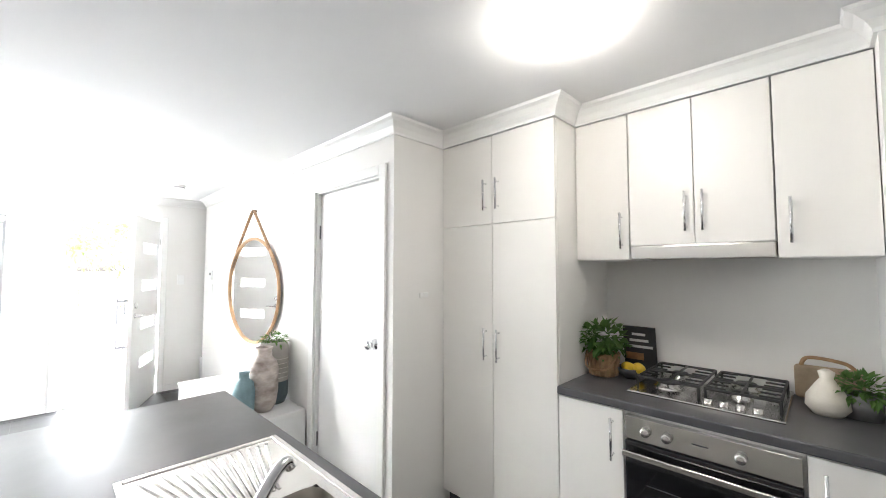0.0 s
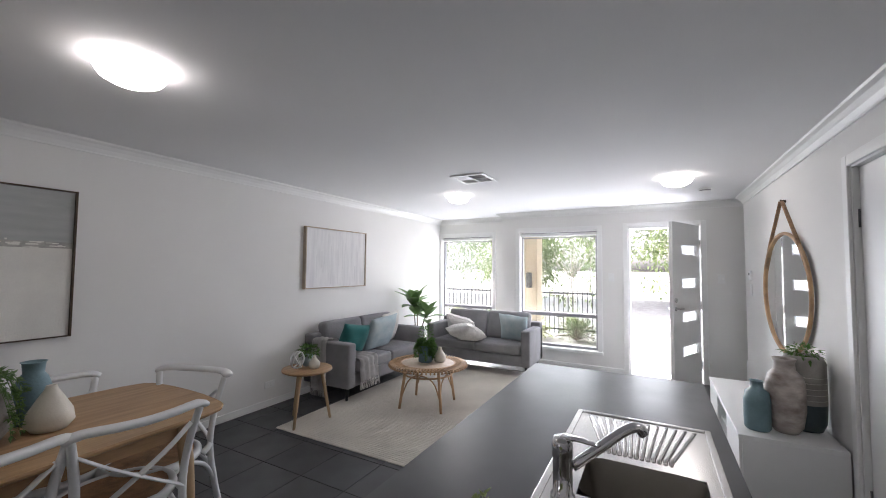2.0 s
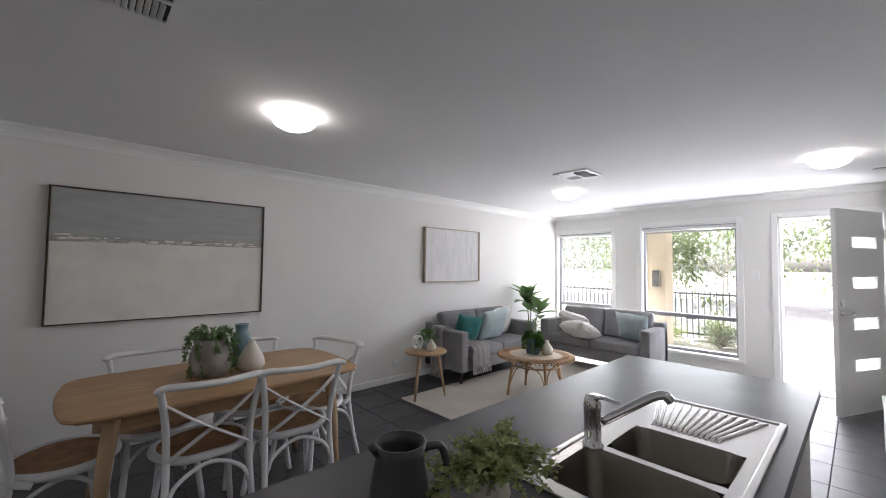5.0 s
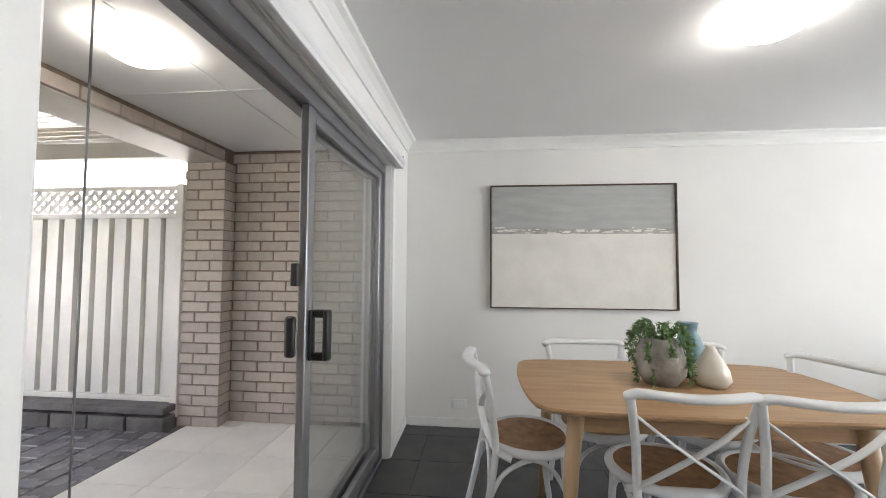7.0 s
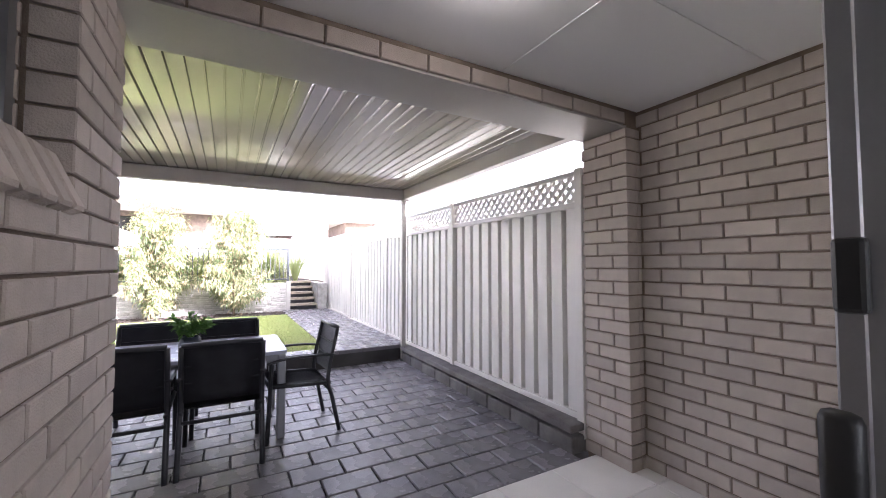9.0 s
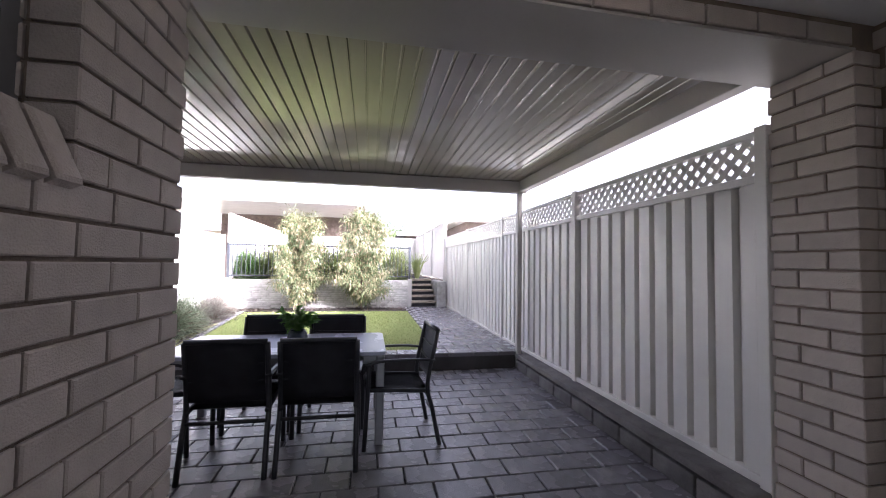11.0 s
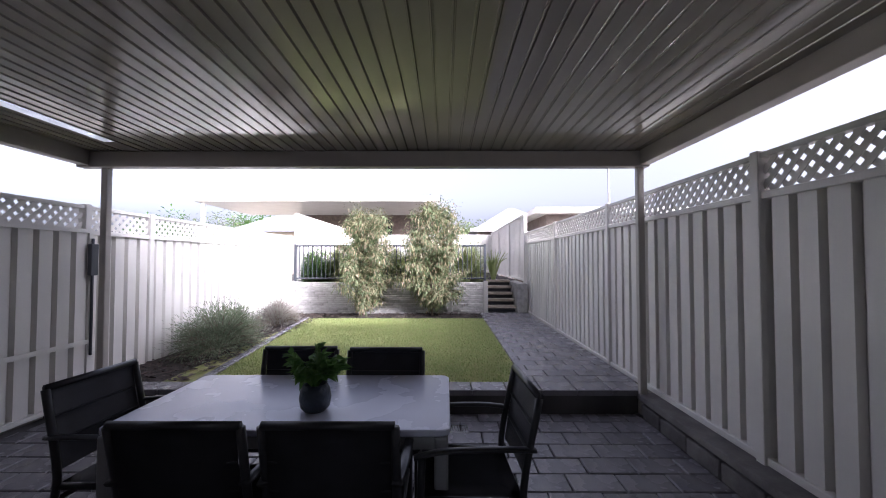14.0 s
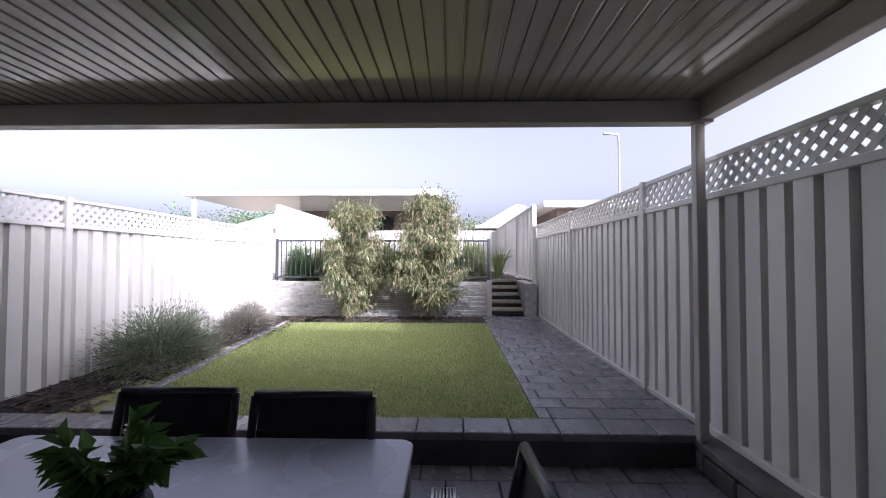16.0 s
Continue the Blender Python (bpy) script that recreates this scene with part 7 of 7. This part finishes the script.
# ---- front yard, seen through the front openings ----
structure("front_path", boxes((-9.2, -5.85, -0.2, 1.6, -0.3, -0.1), (-13.5, -9.2, -6, 8, -0.3, -0.105)), "concrete", "pale concrete porch and footpath", "path")
structure("road", boxes((-22, -14.5, -60, 60, -0.2, -0.115)), "asphalt", "grey suburban road", "road")
structure("front_lawn", boxes((-9.2, -6.3, -6, -0.2, -0.3, -0.1), (-9.2, -6.3, 1.6, 8, -0.3, -0.1)), "earth", "pale dry front garden ground", "ground")
structure("porch_column", boxes((-7.0, -6.62, -1.75, -1.36, -0.2, 2.5)), "render", "cream rendered porch column", "column")
mb = thing("wall_lamp", "slim grey wall lamp on the porch column", "lamp", pose(-6.62, -1.5, 1.25))
part("body", boxes((0.0, 0.06, -0.05, 0.05, -0.14, 0.14), bevel=0.01), "zinc", mb)
ff = thing("front_fence", "low black steel bar fence before the street", "fence", pose(-9.2, 0, -0.1))
part("top_rail", boxes((-0.02, 0.02, -6, -0.4, 0.96, 1.0)), "rail", ff)
part("bottom_rail", boxes((-0.02, 0.02, -6, -0.4, 0.1, 0.14)), "rail", ff)
part("top_rail", boxes((-0.02, 0.02, 1.0, 6, 0.96, 1.0)), "rail", ff)
part("bottom_rail", boxes((-0.02, 0.02, 1.0, 6, 0.1, 0.14)), "rail", ff)
b0 = part("baluster", boxes((-0.009, 0.009, -0.009, 0.009, 0.02, 1.05)), "rail", ff)
b0.location = (0, -0.42, 0)
for k in range(1, 96):
    yv = -0.42 - 0.11 * k if k < 51 else 1.02 + 0.11 * (k - 51)
    b = b0.copy()
    scene.collection.objects.link(b)
    b.location = (0, yv, 0)
for k in range(5):
    shrub("front_shrub", "leafy green shrub along the front fence", pose(-8.5, -1.0 - 0.95 * k, -0.1), (0.4, 0.45, 0.62), 900, 0.09, "leafeuc" if k % 2 else "leafgrey", 130 + k)
# all the far trees take the leaf colour with haze mixed in
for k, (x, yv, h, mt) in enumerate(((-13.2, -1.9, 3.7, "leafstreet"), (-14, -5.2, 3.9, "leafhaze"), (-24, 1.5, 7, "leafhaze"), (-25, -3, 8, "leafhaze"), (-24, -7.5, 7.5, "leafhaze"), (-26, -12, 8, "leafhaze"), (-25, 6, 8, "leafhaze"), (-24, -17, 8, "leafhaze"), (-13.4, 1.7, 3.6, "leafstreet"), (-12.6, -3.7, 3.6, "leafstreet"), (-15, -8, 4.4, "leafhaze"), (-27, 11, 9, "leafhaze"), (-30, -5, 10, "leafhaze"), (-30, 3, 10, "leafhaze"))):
    far_tree(pose(x, yv, -0.12), h, h * 0.45, 3000, 0.13 if x > -20 else 0.26, mt, 150 + k, "leafy pale street tree before the house, far ones hazed in colour", 0.007, "palebark")
# ---- pieces of floors, walls and paving ----


def piece_mesh(name, sx, sy, sz, material, bevel=0.003):
    """A small block with softened top edges, origin at its centre bottom."""
    bm = bmesh.new()
    b = bevel
    lo = [bm.verts.new((x, y, 0)) for x, y in ((-sx / 2, -sy / 2), (sx / 2, -sy / 2), (sx / 2, sy / 2), (-sx / 2, sy / 2))]
    mi_ = [bm.verts.new((x, y, sz - b)) for x, y in ((-sx / 2, -sy / 2), (sx / 2, -sy / 2), (sx / 2, sy / 2), (-sx / 2, sy / 2))]
    hi = [bm.verts.new((x, y, sz)) for x, y in ((-sx / 2 + b, -sy / 2 + b), (sx / 2 - b, -sy / 2 + b), (sx / 2 - b, sy / 2 - b), (-sx / 2 + b, sy / 2 - b))]
    for k in range(4):
        j = (k + 1) % 4
        bm.faces.new((lo[k], lo[j], mi_[j], mi_[k]))
        bm.faces.new((mi_[k], mi_[j], hi[j], hi[k]))
    bm.faces.new(hi)
    bm.faces.new(lo[::-1])
    me = bpy.data.meshes.new(name)
    bm.to_mesh(me)
    bm.free()
    me.materials.append(M[material])
    return me


def lay(name, me, parent, m):
    ob = new(name, me)
    ob.parent = parent
    ob.matrix_basis = m
    return ob


CACHE = {}


def piece(name, sx, sy, sz, material, bevel=0.003):
    k = (name, round(sx, 3), round(sy, 3), round(sz, 3), material)
    if k not in CACHE:
        CACHE[k] = piece_mesh(name, sx, sy, sz, material, bevel)
    return CACHE[k]


def tile_field(parent, name, x0, x1, y0, y1, px, py, ox, oy, ztop, th, material, gap=0.005, skip=None, stagger=0.0, lift=0.0, bevel=0.0015):
    """Tiles on a grid with origin (ox, oy), cut at the field's edges."""
    rng = random.Random(len(name) + int(100 * abs(x0)))
    i0, i1 = math.floor((x0 - ox) / px) - 1, math.ceil((x1 - ox) / px) + 1
    for i in range(i0, i1):
        sh = stagger * (i % 2)
        j0, j1 = math.floor((y0 - oy) / py) - 2, math.ceil((y1 - oy) / py) + 1
        for j in range(j0, j1):
            a, b = max(x0, ox + i * px), min(x1, ox + (i + 1) * px)
            c, d = max(y0, oy + j * py + sh), min(y1, oy + (j + 1) * py + sh)
            if b - a < 0.03 or d - c < 0.03 or (skip and skip((a + b) / 2, (c + d) / 2)):
                continue
            dz = rng.uniform(-lift, lift)
            lay(name, piece(name, b - a - gap, d - c - gap, th, material, bevel), parent, pose((a + b) / 2, (c + d) / 2, ztop - th + dz, rng.uniform(-1, 1) * lift * 60, rng.uniform(-1, 1) * lift * 60))


floor_ob = bpy.data.objects["floor"]
tile_field(floor_ob, "tile", XF - 0.2, XE + 0.04, YS, YN, 0.395, 0.395, 1.215, -2.86, 0.0, 0.0075, "tile", 0.005)
tile_field(floor_ob, "tile", -1.6, XE, YN, YK, 0.395, 0.395, 1.215, -2.86, 0.0, 0.0075, "tile", 0.005)
tile_field(floor_ob, "tile", XW, XF - 0.2, YS, -1.66, 0.395, 0.395, 1.215, -2.86, 0.0, 0.0075, "tile", 0.005)
tile_field(floor_ob, "tile", XF, -5.42, YN, 3.2, 0.395, 0.395, 1.215, -2.86, 0.0, 0.0075, "tile", 0.005)
tile_field(bpy.data.objects["porch_slab"], "porch_tile", 1.61, 3.25, -3.03, -0.27, 0.43, 0.43, 3.25, -2.9, -0.03, 0.0115, "patiotile", 0.004)
tile_field(PATIO, "paver", 3.25, 6.43, -2.75, 2.4, 0.2, 0.32, 3.25, -2.75, PZ, 0.045, "paver", 0.008, stagger=0.16, lift=0.002, bevel=0.006)
tile_field(PATH_BED, "paver", 6.66, 11.62, -2.86, -1.8, 0.2, 0.32, 6.66, -2.86, GZ, 0.045, "paver", 0.008, stagger=0.16, lift=0.002, bevel=0.006)
for k in range(17):
    ya = -2.84 + k * 0.315
    lay("step_paver", piece("step_paver", 0.235, 0.308, 0.05, "paver", 0.006), STEP, pose(6.54, ya + 0.157, GZ - 0.05, random.uniform(-0.3, 0.3)))
for k in range(16):
    f = (k + 0.5) / 16
    e = tagged(new("edging_stone", piece("edging_stone", 0.25, 0.09, 0.07, "paver", 0.008)), "grey paver edging the lawn", "edging", "lawn edging")
    e.matrix_basis = pose(6.68 + f * 4.1, 1.34 + 0.42 * f, GZ - 0.055, 0, 0, 5.8)


def brick_field(parent, u0, u1, z0, z1, place, depth=0.1, keep=None, row0=0, name="brick"):
    """Running bond between u0 and u1; place(u, z) gives the pose of a brick whose outer face looks along local +z."""
    rng = random.Random(int(1000 * abs(u0)) + 7)
    r, z = row0, z0
    while z + 0.05 < z1:
        h = min(0.076, z1 - z - 0.004)
        u = u0 - (0.12 if r % 2 else 0.0)
        while u < u1 - 0.02:
            a, b = max(u0, u), min(u1, u + 0.23)
            if b - a > 0.035 and (not keep or keep((a + b) / 2, z + h / 2)):
                lay(name, piece("brick", b - a, h, depth, "brick", 0.004), parent, place((a + b) / 2, z + h / 2, depth + rng.uniform(-0.0015, 0.0015)))
            u += 0.24
        z += 0.086
        r += 1


# faces that look to +y, -y, -x and +x
brick_field(PORCH_S, 1.645, 3.32, -0.03, 2.31, lambda u, z, d: pose(u, -3.02 - d, z, -90), keep=lambda u, z: u < 3.0)
WX = 2.7
brick_field(PORCH_N, 1.645, 3.19, -0.03, 1.43, lambda u, z, d: pose(u, -0.28 + d, z, 90))
brick_field(PORCH_N, WX, 3.19, 1.431, 2.31, lambda u, z, d: pose(u, -0.28 + d, z, 90), row0=1)
brick_field(PORCH_N, -0.165, -0.07, 1.431, 2.2, lambda u, z, d: pose(WX + d, u, z, 90, 0, -90), depth=0.012)
brick_field(PORCH_N, -0.165, 0.1, -0.03, 2.31, lambda u, z, d: pose(3.192 - 0.1 + (0.1 - d), u, z, 90, 0, 90), row0=1)
for k in range(12):
    lay("sill_brick", piece("sill_brick", 0.07, 0.16, 0.09, "brick", 0.008), PORCH_N, pose(WX - 0.045 - 0.089 * k, -0.195, 1.455, 66, 0, random.uniform(-1, 1)))
brick_field(PIER, 2.968, 3.33, -0.03, 2.18, lambda u, z, d: pose(u, -2.88 - d, z, -90))
brick_field(PIER, -3.02, -2.985, -0.03, 2.18, lambda u, z, d: pose(2.965 + d, u, z, 90, 0, -90), depth=0.05)
brick_field(LINTEL, -2.88, -0.28, 2.2, 2.29, lambda u, z, d: pose(2.97 + d, u, z, 90, 0, -90))
# dark window in the porch wall
pw = thing("window_3", "dark framed high window over a sloping brick sill", "window", pose(2.18, -0.13, 1.5), kind="structure")
part("window_frame", boxes((-0.53, -0.48, -0.03, 0.03, 0.02, 0.7), (0.48, 0.53, -0.03, 0.03, 0.02, 0.7), (-0.48, 0.48, -0.03, 0.03, 0.02, 0.07), (-0.48, 0.48, -0.03, 0.03, 0.65, 0.7), (-0.02, 0.02, -0.025, 0.025, 0.07, 0.65)), "alu", pw)
part("pane", boxes((-0.48, -0.02, -0.004, 0.004, 0.07, 0.65), (0.02, 0.48, -0.004, 0.004, 0.07, 0.65)), "ovenglass", pw)
# thin stacked stones of the retaining wall
rng = random.Random(77)
rwo = bpy.data.objects["retaining_wall"]
z = 0.14
while z < 0.84:
    h = rng.uniform(0.034, 0.052)
    yv = -1.88 + rng.uniform(-0.2, 0)
    while yv < 2.32:
        L = rng.choice((0.18, 0.24, 0.3, 0.38))
        a, b = max(-1.88, yv), min(2.31, yv + L)
        if b - a > 0.04 and not -1.21 < (a + b) / 2 < -1.09:
            lay("ledge_stone", piece("ledge_stone", b - a - 0.003, round(h - 0.003, 2), 0.05, "ledge", 0.006), rwo, pose(0.0 - rng.uniform(0.0, 0.02), (a + b) / 2, z + h / 2, 90, 0, -90))
        yv += L
    z += h
